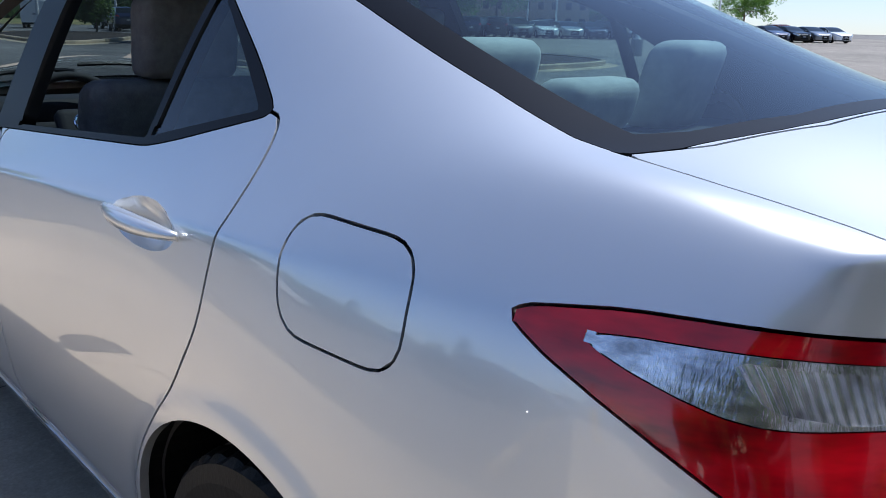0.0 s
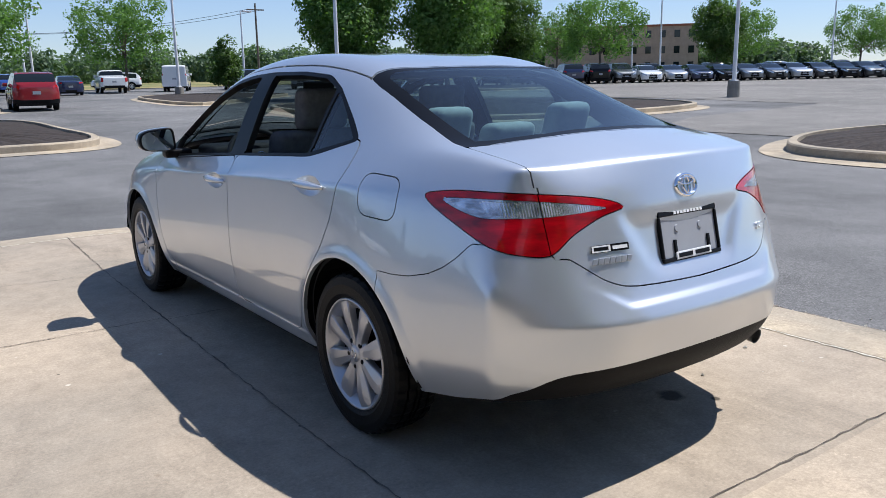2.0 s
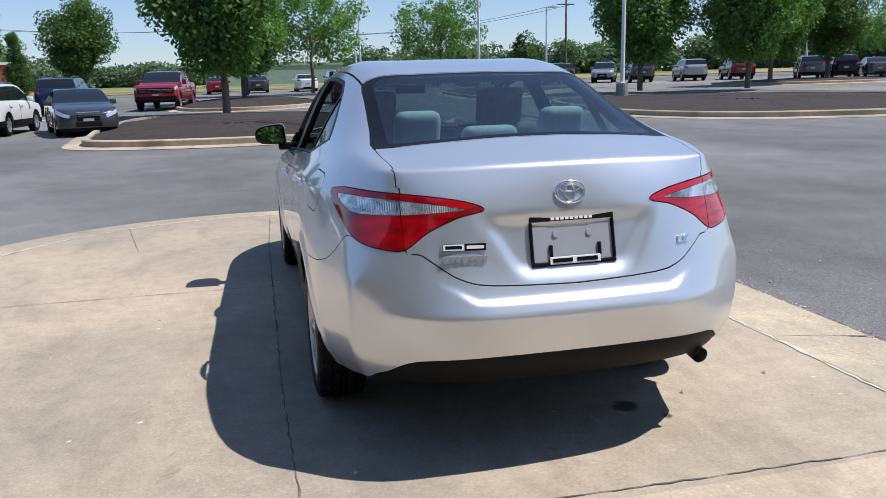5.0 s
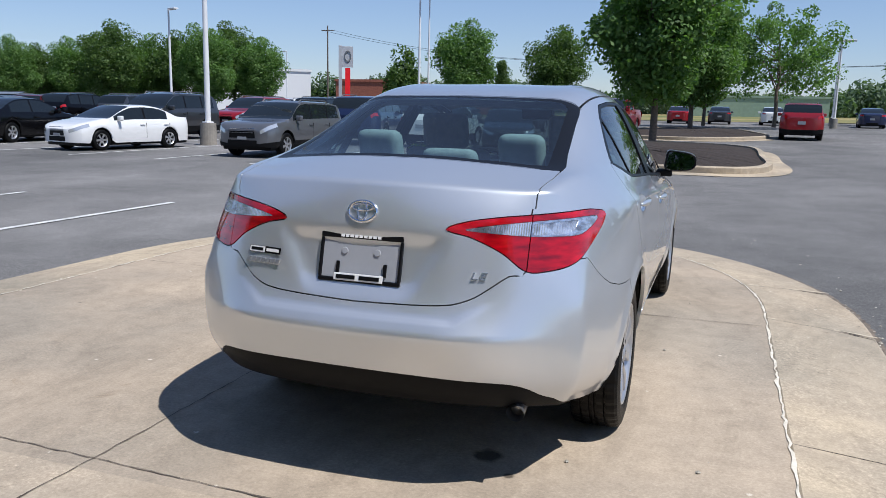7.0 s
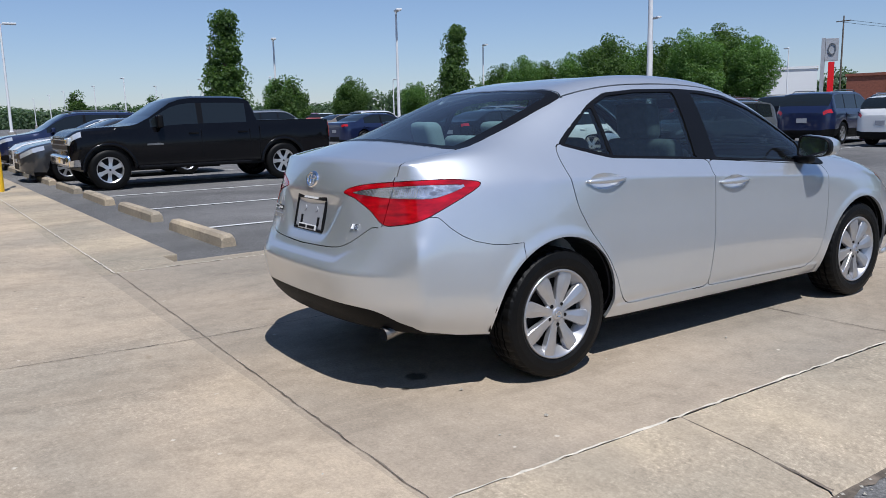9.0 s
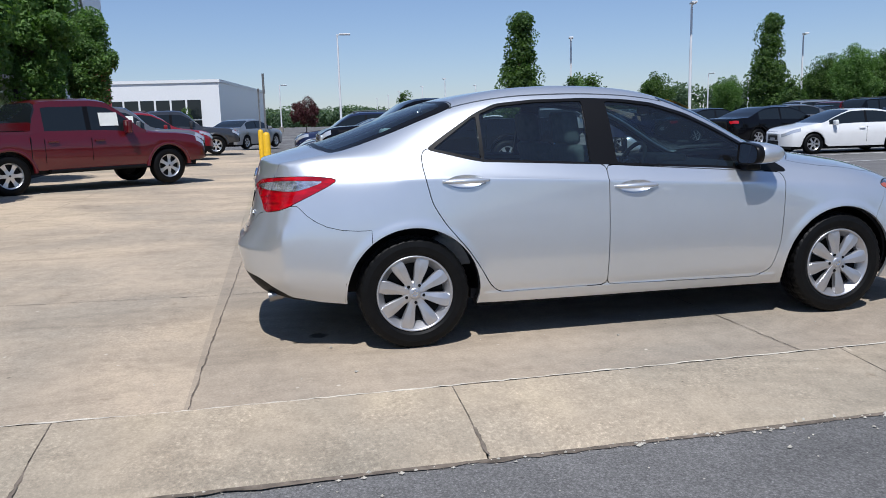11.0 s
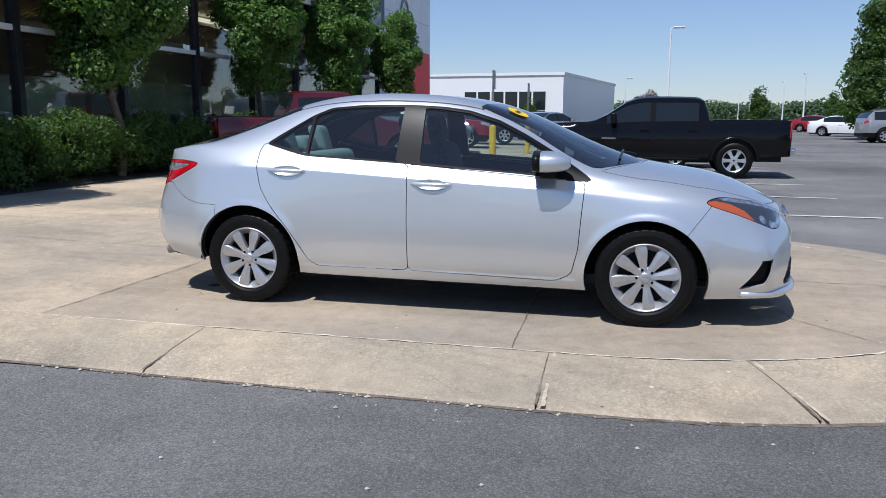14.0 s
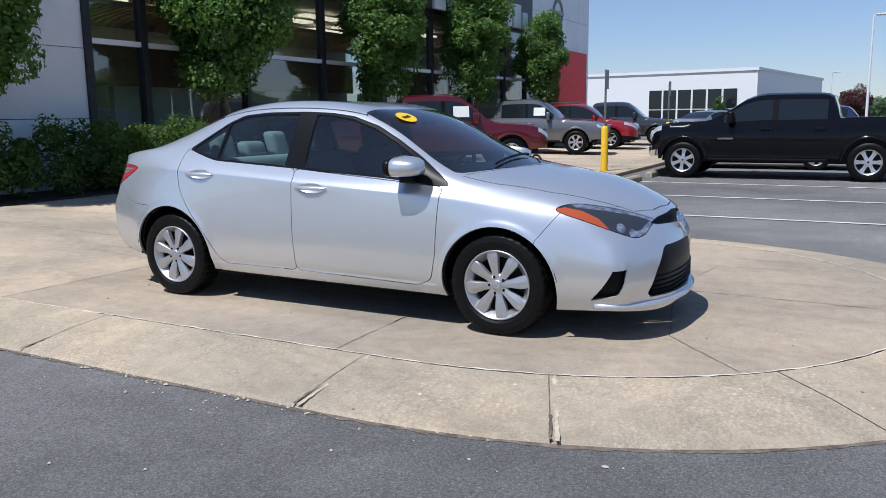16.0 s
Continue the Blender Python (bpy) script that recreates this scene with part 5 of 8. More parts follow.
bm = fresh()
box(bm, -0.72, 0.72, -1.0, 1.1, 0.24, 0.30)
part("carpet", bm, M_TRIMIN, CAR)
shelf = cushion("parcel_shelf", -0.60, 0.60, -1.80, -1.22, 0.985, 1.03, M_TRIMIN, 0, 0.02, text="dark parcel shelf")
bm = fresh()
box(bm, -0.17, 0.17, -1.66, -1.56, 1.03, 1.058, 0.012)
part("brake_lamp", bm, M_TRIMIN, CAR, "dark high brake lamp housing")
cushion("rear_seat", -0.64, 0.64, -1.2, -0.72, 0.42, 0.60, M_SEAT)
cushion("rear_backrest", -0.64, 0.64, -1.14, -0.98, 0.56, 1.03, M_SEAT, 0.25, 0.06)
for x, w, z0, z1 in ((-0.335, 0.100, 1.02, 1.225), (0.335, 0.100, 1.02, 1.225), (0.0, 0.125, 1.03, 1.150)):
    cushion("head_restraint", x - w, x + w, -1.31, -1.19, z0, z1, M_SEAT, 0.30, 0.05, text="light grey cloth head restraint")
for x in (-0.37, 0.37):
    seat = cushion("front_seat", x - 0.26, x + 0.26, -0.15, 0.38, 0.36, 0.56, M_SEATDK)
    cushion("front_backrest", x - 0.25, x + 0.25, -0.14, 0.0, 0.50, 1.10, M_SEATDK, 0.30, 0.06)
    cushion("head_restraint", x - 0.13, x + 0.13, -0.33, -0.22, 1.10, 1.30, M_SEATDK, 0.15, 0.04, text="dark grey head restraint")
bm = fresh()
box(bm, -0.74, 0.74, 0.62, 1.12, 0.60, 0.93, 0.06, 4)
box(bm, -0.62, -0.14, 0.60, 0.85, 0.88, 0.98, 0.04, 3)
part("dashboard", bm, M_TRIMIN, CAR, smooth=True)
bm = fresh()
box(bm, -0.10, 0.10, -0.3, 0.7, 0.30, 0.62, 0.05, 3)
part("centre_console", bm, M_TRIMIN, CAR, smooth=True)
wheel = new("steering_wheel")
wheel.parent = CAR
wheel.matrix_local = pose(-0.37, 0.50, 0.90, 62, 0, 0)
bm = fresh()
lathe(bm, [(0.016 * math.cos(a), 0.18 + 0.016 * math.sin(a)) for a in np.linspace(0, 2 * math.pi, 9)[:-1]], 36, axis="Z", close=True)
part("rim", bm, M_TRIMIN, wheel, smooth=True)
bm = fresh()
box(bm, -0.075, 0.075, -0.07, 0.055, -0.03, 0.03, 0.025, 3)
box(bm, -0.175, 0.175, -0.015, 0.018, -0.015, 0.01, 0.005)
box(bm, -0.02, 0.02, -0.175, 0.0, -0.015, 0.01, 0.005)
part("hub", bm, M_TRIMIN, wheel, smooth=True)
bm = fresh()
lathe(bm, [(0.032, 0.03), (0.034, 0.026), (0.032, 0.022)], 24, axis="Z")
part("hub_badge", bm, M_CHROME, wheel)
# lining: roof, pillars, door cards
panel("roof_lining", M_TRIMBG, CAR, DATA, ["roof"], BOTH, push=-0.05, depth=0.0)
for s in BOTH:
    for k in ("front_door", "rear_door"):
        panel("door_card", M_TRIMIN, DOORS[k, s], DATA, [k], (s,), push=-0.07, depth=0.0)
panel("body_lining", M_TRIMIN, CAR, DATA, ["body", "rear_bumper", "front_bumper", "boot_lid", "hood"], BOTH, push=-0.045, depth=0.0)
bm = fresh()
box(bm, -0.10, 0.10, 0.42, 0.45, 1.27, 1.335, 0.012)
part("rear_view_mirror", bm, M_BLACK, CAR)


# ---- other vehicles ----
M_DARKGLASS = material("dark car glass", (0.012, 0.016, 0.019), 0.03, 0.0, 0.36, coat=0.15)
M_TAILRED = material("tail lamp red", (0.45, 0.006, 0.008), 0.2, 0.0, 0.5, coat=1.0)
M_HEADLAMP = material("headlamp glass", (0.62, 0.64, 0.66), 0.1, 0.5, 0.6, coat=1.0)
M_ALLOY = plain_material("alloy wheel", (0.66, 0.66, 0.67), 0.28, 0.08, 10, metal=0.85)
M_PAPER = plain_material("white paper", (0.72, 0.74, 0.70), 0.8, 0.05, 8)
PAINTS = {n: paint_material(n + " car paint", c, m, r) for n, c, m, r in (("white", (0.74, 0.74, 0.73), 0.0, 0.3), ("black", (0.003, 0.003, 0.004), 0.0, 0.16), ("red", (0.26, 0.006, 0.011), 0.1, 0.28), ("dark red", (0.105, 0.004, 0.008), 0.25, 0.28),
          ("grey", (0.15, 0.155, 0.165), 0.5, 0.32), ("silver", (0.33, 0.34, 0.35), 0.5, 0.33), ("navy", (0.012, 0.020, 0.065), 0.3, 0.3), ("charcoal", (0.045, 0.047, 0.052), 0.4, 0.3), ("blue", (0.02, 0.07, 0.30), 0.2, 0.3), ("tan", (0.33, 0.27, 0.21), 0.5, 0.33))}


def offset_loop(loop, d):
    """A closed 2D line moved inwards by d."""
    p = np.array(loop, float)
    area = 0.5 * np.sum(p[:, 0] * np.roll(p[:, 1], -1) - np.roll(p[:, 0], -1) * p[:, 1])
    a, b = np.roll(p, 1, axis=0), np.roll(p, -1, axis=0)
    t = b - a
    t /= np.linalg.norm(t, axis=1)[:, None] + 1e-9
    n = np.stack([-t[:, 1], t[:, 0]], 1) * (1 if area > 0 else -1)
    return p + n * d


KINDS = {
    # length, width, belt height, wheelbase, rear overhang, wheel radius, floor, roof width; the top line from rear to front; spans of rear window, windscreen and side windows; roundness of the rear and front ends
    "saloon": dict(L=4.85, W=1.84, belt=0.94, wb=2.82, ro=1.08, r=0.335, floor=0.24, roof=0.62, line=[(-2.42, 0.96), (-2.34, 1.04), (-1.80, 1.08), (-1.35, 1.27), (-0.9, 1.42), (-0.4, 1.465), (0.1, 1.45), (0.5, 1.33), (1.22, 1.01), (1.7, 0.93), (2.2, 0.82), (2.42, 0.68)],
                   back=(-1.78, -0.95), screen=(0.22, 1.20), sides=[(-1.30, -0.36), (-0.28, 0.95)], ends=((0.42, 0.45), (0.50, 0.36))),
    "suv": dict(L=4.65, W=1.86, belt=1.07, wb=2.72, ro=0.98, r=0.36, floor=0.30, roof=0.66, line=[(-2.32, 1.02), (-2.27, 1.14), (-2.05, 1.48), (-1.86, 1.63), (-1.2, 1.68), (0.0, 1.69), (0.35, 1.62), (1.15, 1.12), (1.4, 1.07), (2.0, 0.99), (2.2, 0.91), (2.32, 0.76)],
                back=(-2.22, -1.92), screen=(0.30, 1.14), sides=[(-1.86, -1.20), (-1.12, -0.22), (-0.14, 0.92)], ends=((0.34, 0.55), (0.46, 0.40))),
    "wagon": dict(L=4.75, W=1.90, belt=1.07, wb=2.85, ro=0.95, r=0.37, floor=0.30, roof=0.68, line=[(-2.37, 1.02), (-2.32, 1.14), (-2.12, 1.48), (-1.95, 1.60), (-1.2, 1.66), (0.1, 1.67), (0.45, 1.60), (1.25, 1.12), (1.5, 1.08), (2.05, 1.02), (2.25, 0.95), (2.37, 0.80)],
                  back=(-2.28, -1.99), screen=(0.40, 1.24), sides=[(-1.95, -1.24), (-1.16, -0.18), (-0.10, 1.0)], ends=((0.34, 0.55), (0.42, 0.45))),
    "pickup": dict(L=5.60, W=2.02, belt=1.20, wb=3.68, ro=1.20, r=0.405, floor=0.46, roof=0.74, line=[(-2.80, 1.22), (-2.74, 1.30), (-1.10, 1.30), (-1.04, 1.31), (-0.98, 1.56), (-0.90, 1.77), (-0.70, 1.835), (0.3, 1.85), (0.62, 1.81), (1.50, 1.30), (1.66, 1.265), (2.35, 1.23), (2.62, 1.18), (2.78, 1.08)],
                   back=(-1.01, -0.91), screen=(0.60, 1.48), sides=[(-0.80, 0.14), (0.26, 1.24)], ends=((0.14, 0.80), (0.24, 0.82))),
    "small_pickup": dict(L=5.33, W=1.86, belt=1.09, wb=3.20, ro=1.18, r=0.375, floor=0.44, roof=0.66, line=[(-2.66, 1.10), (-2.60, 1.18), (-1.10, 1.18), (-1.04, 1.19), (-0.97, 1.50), (-0.88, 1.73), (-0.65, 1.785), (0.2, 1.80), (0.5, 1.75), (1.22, 1.16), (1.4, 1.12), (2.2, 1.05), (2.45, 0.98), (2.62, 0.86)],
                         back=(-1.0, -0.89), screen=(0.46, 1.20), sides=[(-0.78, 0.02), (0.12, 0.98)], ends=((0.14, 0.80), (0.28, 0.76))),
    "van": dict(L=5.6, W=2.03, belt=1.32, wb=3.3, ro=1.25, r=0.36, floor=0.35, roof=0.86, line=[(-2.82, 1.9), (-2.78, 2.06), (-2.5, 2.14), (0.9, 2.14), (1.2, 2.06), (2.05, 1.38), (2.3, 1.28), (2.62, 1.10), (2.80, 0.90)],
                back=(-2.6, -2.55), screen=(1.18, 2.02), sides=[(1.10, 1.80)], ends=((0.10, 0.86), (0.40, 0.5))),
}
WHEELS = {}


def wheel_meshes(r):
    if r not in WHEELS:
        k = r / 0.36
        bm = fresh()
        lathe(bm, [(-0.10, 0.64 * r), (-0.115, 0.80 * r), (-0.10, 0.96 * r), (-0.07, r), (0.07, r), (0.10, 0.96 * r), (0.115, 0.80 * r), (0.10, 0.64 * r)], 28)
        tyre = bpy.data.meshes.new("tyre")
        bm.to_mesh(tyre)
        bm.free()
        tyre.materials.append(M_RUBBER)
        tyre.shade_smooth()
        bm = fresh()
        lathe(bm, [(0.085, 0.66 * r), (0.10, 0.64 * r), (0.085, 0.59 * r), (0.02, 0.57 * r)], 28)
        for s in range(6):
            a = 2 * math.pi * s / 6
            c, n = math.cos(a), math.sin(a)
            q = []
            for rr, w, d in ((0.05 * r, 0.10 * r, 0.085), (0.35 * r, 0.085 * r, 0.075), (0.62 * r, 0.13 * r, 0.085)):
                q.append([bm.verts.new((d, rr * c - o * n, rr * n + o * c)) for o in (-w, w)])
            for u, v in zip(q, q[1:]):
                f = bm.faces.new((u[0], u[1], v[1], v[0]))
                f.normal_update()
                if f.normal.x < 0:
                    f.normal_flip()
        rim = bpy.data.meshes.new("rim")
        bm.to_mesh(rim)
        bm.free()
        rim.materials.append(M_ALLOY)
        bm = fresh()
        lathe(bm, [(0.03, 0.60 * r), (0.025, 0.0001)], 20)
        disc = bpy.data.meshes.new("disc")
        bm.to_mesh(disc)
        bm.free()
        disc.materials.append(M_BLACK)
        WHEELS[r] = (tyre, rim, disc)
    return WHEELS[r]


def vehicle(kind, paint, x, y, heading, label, category="car", group="", chrome=False, tag=False, size=1.0):
    """One parked vehicle, lofted from its top line; heading: degrees from +y, turning left."""
    k = KINDS[kind]
    mat = PAINTS[paint]
    z = ground_z(x, y) if y > -2.4 or x > 2.2 else apron_z(x, y)
    car = base({"van": "van", "saloon": "parked_saloon", "suv": "parked_suv", "wagon": "parked_suv", "pickup": "pickup_truck", "small_pickup": "pickup_truck"}[kind], pose(x, y, z, 0, 0, heading) @ Matrix.Scale(size, 4), label, category, group)
    half, r, truck = k["W"] / 2, k["r"], kind in ("pickup", "small_pickup")
    y0, y1 = -k["L"] / 2, k["L"] / 2
    yr, yf = y0 + k["ro"], y0 + k["ro"] + k["wb"]
    R = r + (0.075 if truck else 0.055)
    top_z = max(q[1] for q in k["line"])
    # places of the cross-sections along the vehicle
    ys = {round(v, 3) for v in np.linspace(y0, y1, 15)} | {round(min(max(q[0], y0), y1), 3) for q in k["line"]}
    for cy in (yr, yf):
        near = {round(cy + R * math.cos(q), 3) for q in np.linspace(0, math.pi, 9)}
        ys = {v for v in ys if abs(abs(v - cy) - R) > 0.05} | near
    for a, b in [k["back"], k["screen"], *k["sides"]]:
        ys = {v for v in ys if min(abs(v - a), abs(v - b)) > 0.03 or abs(v) > abs(y0) - 0.1} | {a, b}
    (rd, rw), (fd, fw) = k["ends"]
    ys |= {round(y0 + rd * q, 3) for q in (0.06, 0.2, 0.5)} | {round(y1 - fd * q, 3) for q in (0.05, 0.2, 0.5, 1.0)}
    ys = sorted(ys)

    def plan_width(v):
        for d, w, off in ((rd, rw, v - y0), (fd, fw, y1 - v)):
            if off < d:
                q = 1 - off / d
                return w + (1 - w) * math.sqrt(max(0.0, 1 - q ** 2.6))
        return 1.0

    rows = []
    for v in ys:
        top = curve_at(k["line"], v)
        belt = min(k["belt"] + 0.012 * (0.5 - v), top - 0.03)
        cab = max(0.0, min(1.0, (top - k["belt"] - 0.05) / (top_z - k["belt"] - 0.05)))
        floor = k["floor"] + max(0.0, 0.06 * (abs(v) - 1.9))
        for cy in (yr, yf):
            if abs(v - cy) < R + 0.002:
                floor = max(floor, r + math.sqrt(max(0.0, R * R - (v - cy) ** 2)))
        h = belt - k["floor"]
        pw = plan_width(v)
        xr = half * pw
        lean = half * 0.94 + (k["roof"] + 0.06 - half * 0.94) * cab
        zz = [floor, max(floor + 0.015, k["floor"] + 0.26 * h), max(floor + 0.03, k["floor"] + 0.58 * h), max(floor + 0.045, belt - 0.10), belt]
        xx = [xr * 0.965, xr * 0.995, xr, xr * 0.985, xr * 0.94]
        for t in (0.10, 0.76, 0.92) if truck else (0.08, 0.84, 0.93):
            zz.append(belt + (top - belt) * t)
            xx.append((half * 0.94 + (lean - half * 0.94) * t) * min(1.0, pw + 0.0) if cab else xr * (0.94 - 0.10 * t))
        edge = xx[-1]
        zz += [belt + (top - belt) * 0.985, top]
        xx += [edge * (0.80 if cab else 0.72), 0.0]
        rows.append([(a, v, b) for a, b in zip(xx, zz)])
    n = len(rows[0])
    taken = set()

    def quads(span, r0, r1):
        return [(i, j) for i in range(len(ys) - 1) if span[0] - 1e-6 <= ys[i] and ys[i + 1] <= span[1] + 1e-6 for j in range(r0, r1)]

    def patch(name, which, m, sides=(1, -1), push=0.0, text="", cap=None, take=True):
        bm, made = fresh(), {}
        def vert(i, j, s):
            key = (i, j, s if j < n - 1 else 0)
            if key not in made:
                p = rows[i][j]
                mid = (0, p[1] * 0.9, 0.9)
                d = Vector((p[0], (p[1] - mid[1]) * 0.3, (p[2] - 0.9) * 0.6))
                d = d.normalized() * push if push else Vector()
                made[key] = bm.verts.new((s * (p[0] + d.x), p[1] + (math.copysign(push, p[1]) if push and abs(p[1]) > abs(y0) - 0.12 else 0), p[2] + d.z))
            return made[key]
        for i, j in which:
            for s in sides:
                q = [vert(i, j, s), vert(i + 1, j, s), vert(i + 1, j + 1, s), vert(i, j + 1, s)]
                q = list(dict.fromkeys(q))
                if len(q) > 2:
                    bm.faces.new(q if s > 0 else q[::-1])
        for i, r0, r1 in cap or ():
            for j in range(r0, r1):
                q = list(dict.fromkeys([vert(i, j, 1), vert(i, j + 1, 1), vert(i, j + 1, -1), vert(i, j, -1)]))
                if len(q) > 2:
                    bm.faces.new(q)
        bmesh.ops.recalc_face_normals(bm, faces=bm.faces)
        if take:
            taken.update(which)
        ob = part(name, bm, m, car, text, smooth=True)
        ob.data.set_sharp_from_angle(angle=radians(38))
        return ob

    last = len(ys) - 1
    # glass
    for a, b in k["sides"]:
        for s in (1, -1):
            patch("side_window", quads((a, b), 5, 6), M_DARKGLASS, (s,))
    if kind != "van":
        patch("rear_window", quads(k["back"], 6 if truck else 7, 9), M_DARKGLASS)
    patch("windscreen", quads(k["screen"], 7, 9), M_DARKGLASS)
    # pillars between the side windows
    for (_, a), (b, _) in zip(k["sides"], k["sides"][1:]):
        for s in (1, -1):
            patch("door_pillar", quads((a, b), 5, 6), M_BLACK, (s,))
    # lamps
    for s in (1, -1):
        patch("headlamp", [q for q in quads((y1 - fd, y1 - fd * 0.05), 3, 4)], M_HEADLAMP, (s,), 0.004, "clear headlamp", take=False)
        if truck:
            patch("tail_lamp", quads((y0, y0 + 0.075), 2, 4), M_TAILRED, (s,), 0.006, "red tail lamp", take=False)
        else:
            patch("tail_lamp", quads((y0 + rd * 0.05, y0 + rd * 0.51), 3, 5 if kind != "saloon" else 4), M_TAILRED, (s,), 0.005, "red tail lamp", take=False)
    # grille, bumpers and dark lower trim
    patch("grille", [], M_BLACK, push=0.006, text="dark grille", cap=[(last, 2, 4)])
    if chrome:
        patch("front_bumper", quads((y1 - 0.20, y1), 0, 1), M_CHROME, push=0.03, cap=[(last, 0, 1)], text="chrome front bumper", take=False)
        patch("rear_bumper", quads((y0, y0 + 0.10), 0, 1), M_CHROME, push=0.03, cap=[(0, 0, 1)], text="chrome rear bumper", take=False)
        bm = fresh()
        box(bm, -half * 0.90, half * 0.90, y1 - 0.26, y1 + 0.06, 0.48, 0.72, 0.08, 4)
        part("bumper_bar", bm, M_CHROME, car, "chrome bumper bar", smooth=True)
        for s in (-1, 1):
            bm = fresh()
            box(bm, min(s * half * 0.62, s * half * 0.925), max(s * half * 0.62, s * half * 0.925), y1 - 0.24, y1 + 0.014, 0.90, 1.06, 0.04, 3)
            part("lamp_glass", bm, M_HEADLAMP, car, "bright headlamp", smooth=True)
            bm = fresh()
            box(bm, min(s * half * 0.56, s * half * 0.80), max(s * half * 0.56, s * half * 0.80), y1 - 0.05, y1 + 0.066, 0.55, 0.66, 0.02, 2)
            part("fog_lamp", bm, M_BLACK, car)
        bm = fresh()
        box(bm, -half * 0.84, half * 0.84, y0 - 0.10, y0 + 0.10, 0.54, 0.70, 0.05, 3)
        part("bumper_bar", bm, M_CHROME, car, "chrome rear bumper bar", smooth=True)
        for zz in (0.80, 0.90, 1.0):
            bm = fresh()
            box(bm, -half * fw, half * fw, y1 + 0.002, y1 + 0.02, zz, zz + 0.022, 0.004)
            part("grille_bar", bm, M_CHROME if zz > 0.95 else M_STEEL, car)
    elif kind in ("suv", "wagon"):
        patch("lower_trim", quads((y0, y1), 0, 1), M_SATIN, push=0.006, cap=[(0, 0, 1), (last, 0, 1)], text="dark plastic lower trim", take=False)
    patch("body", [(i, j) for i in range(last) for j in range(n - 1) if (i, j) not in taken], mat, cap=[(0, 0, n - 1), (last, 0, n - 1)])
    bm = fresh()
    box(bm, -half + 0.14, half - 0.14, y0 + 0.2, y1 - 0.25, k["floor"] - 0.08, k["belt"] - 0.25)
    part("chassis", bm, M_BLACK, car)
    # wheels
    tyre, rim, disc = wheel_meshes(r)
    for s in (-1, 1):
        for cy in (yr, yf):
            w = new("wheel")
            w.parent = car
            w.matrix_local = pose(s * (half - 0.125), cy, r, random.uniform(0, 90), 0, 0 if s > 0 else 180)
            for nm, me in (("tyre", tyre), ("rim", rim), ("backing", disc)):
                new(nm, me).parent = w
    # mirrors, handles, door gaps, plate
    front = k["sides"][-1]
    for s in (-1, 1):
        bm = fresh()
        mx, tall = half + 0.05, 0.26 if truck else 0.16
        box(bm, min(s * (mx - 0.10), s * (mx + 0.10)), max(s * (mx - 0.10), s * (mx + 0.10)), front[1] - 0.22, front[1] - 0.10, k["belt"] + 0.0, k["belt"] + tall, 0.04, 3)
        part("mirror", bm, M_BLACK if chrome else mat, car, smooth=True)
        doors = k["sides"][-2:] if kind != "van" else k["sides"]
        for a, b in doors:
            bm = fresh()
            hx = half * 0.985 - 0.004
            box(bm, min(s * hx, s * (hx + 0.04)), max(s * hx, s * (hx + 0.04)), a + 0.02, a + 0.22, k["belt"] - 0.14, k["belt"] - 0.10, 0.012)
            part("handle", bm, mat, car)
            bm = fresh()
            hx = half + 0.0015
            lowest = k["floor"] + 0.14 if a - 0.04 > yr + R or a - 0.04 < yr - R else r + R * 0.8
            box(bm, min(s * (hx - 0.02), s * hx), max(s * (hx - 0.02), s * hx), a - 0.045, a - 0.037, lowest, k["belt"] - 0.07)
            part("door_gap", bm, M_BLACK, car)
    bm = fresh()
    box(bm, -0.16, 0.16, y0 - 0.012, y0 + 0.01, k["belt"] - 0.36, k["belt"] - 0.22)
    part("plate", bm, M_GREYPLATE, car)
    if not chrome and kind != "van":
        gw, gz = half * fw, k["floor"] + 0.58 * (k["belt"] - k["floor"])
        for dz, tall, m in ((0.145, 0.022, M_CHROME), (0.085, 0.012, M_STEEL), (0.035, 0.012, M_STEEL)):
            bm = fresh()
            box(bm, -gw * (0.98 if dz > 0.1 else 0.9), gw * (0.98 if dz > 0.1 else 0.9), y1 - 0.004, y1 + 0.014, gz + dz - 0.06, gz + dz - 0.06 + tall, 0.004)
            part("grille_bar", bm, m, car)
        bm = fresh()
        box(bm, -gw * 1.15, gw * 1.15, y1 - 0.10, y1 + 0.008, k["floor"] + 0.06, k["floor"] + 0.22, 0.03, 2)
        part("lower_intake", bm, M_SATIN, car, "dark lower air intake")
        bm = fresh()
        box(bm, -0.15, 0.15, y1 + 0.006, y1 + 0.018, k["floor"] + 0.23, k["floor"] + 0.31)
        part("front_plate", bm, M_GREYPLATE, car)
        bm = fresh()
        box(bm, -half * rw * 0.95, half * rw * 0.95, y0 - 0.006, y0 + 0.06, k["floor"] + 0.02, k["floor"] + 0.16, 0.02, 2)
        part("rear_valance", bm, M_SATIN, car, "dark rear valance")
        if kind in ("suv", "wagon"):
            for s in (-1, 1):
                bm = fresh()
                rx = s * (k["roof"] - 0.04)
                pts = [(rx, yy, curve_at(k["line"], yy) - 0.005 + dz) for yy, dz in ((-1.65, -0.02), (-1.45, 0.035), (-0.6, 0.04), (0.1, 0.035), (0.25, -0.02))]
                for a, b in zip(pts, pts[1:]):
                    tube(bm, a, b, 0.016, 0.016, 6)
                part("roof_rail", bm, M_STEEL, car)
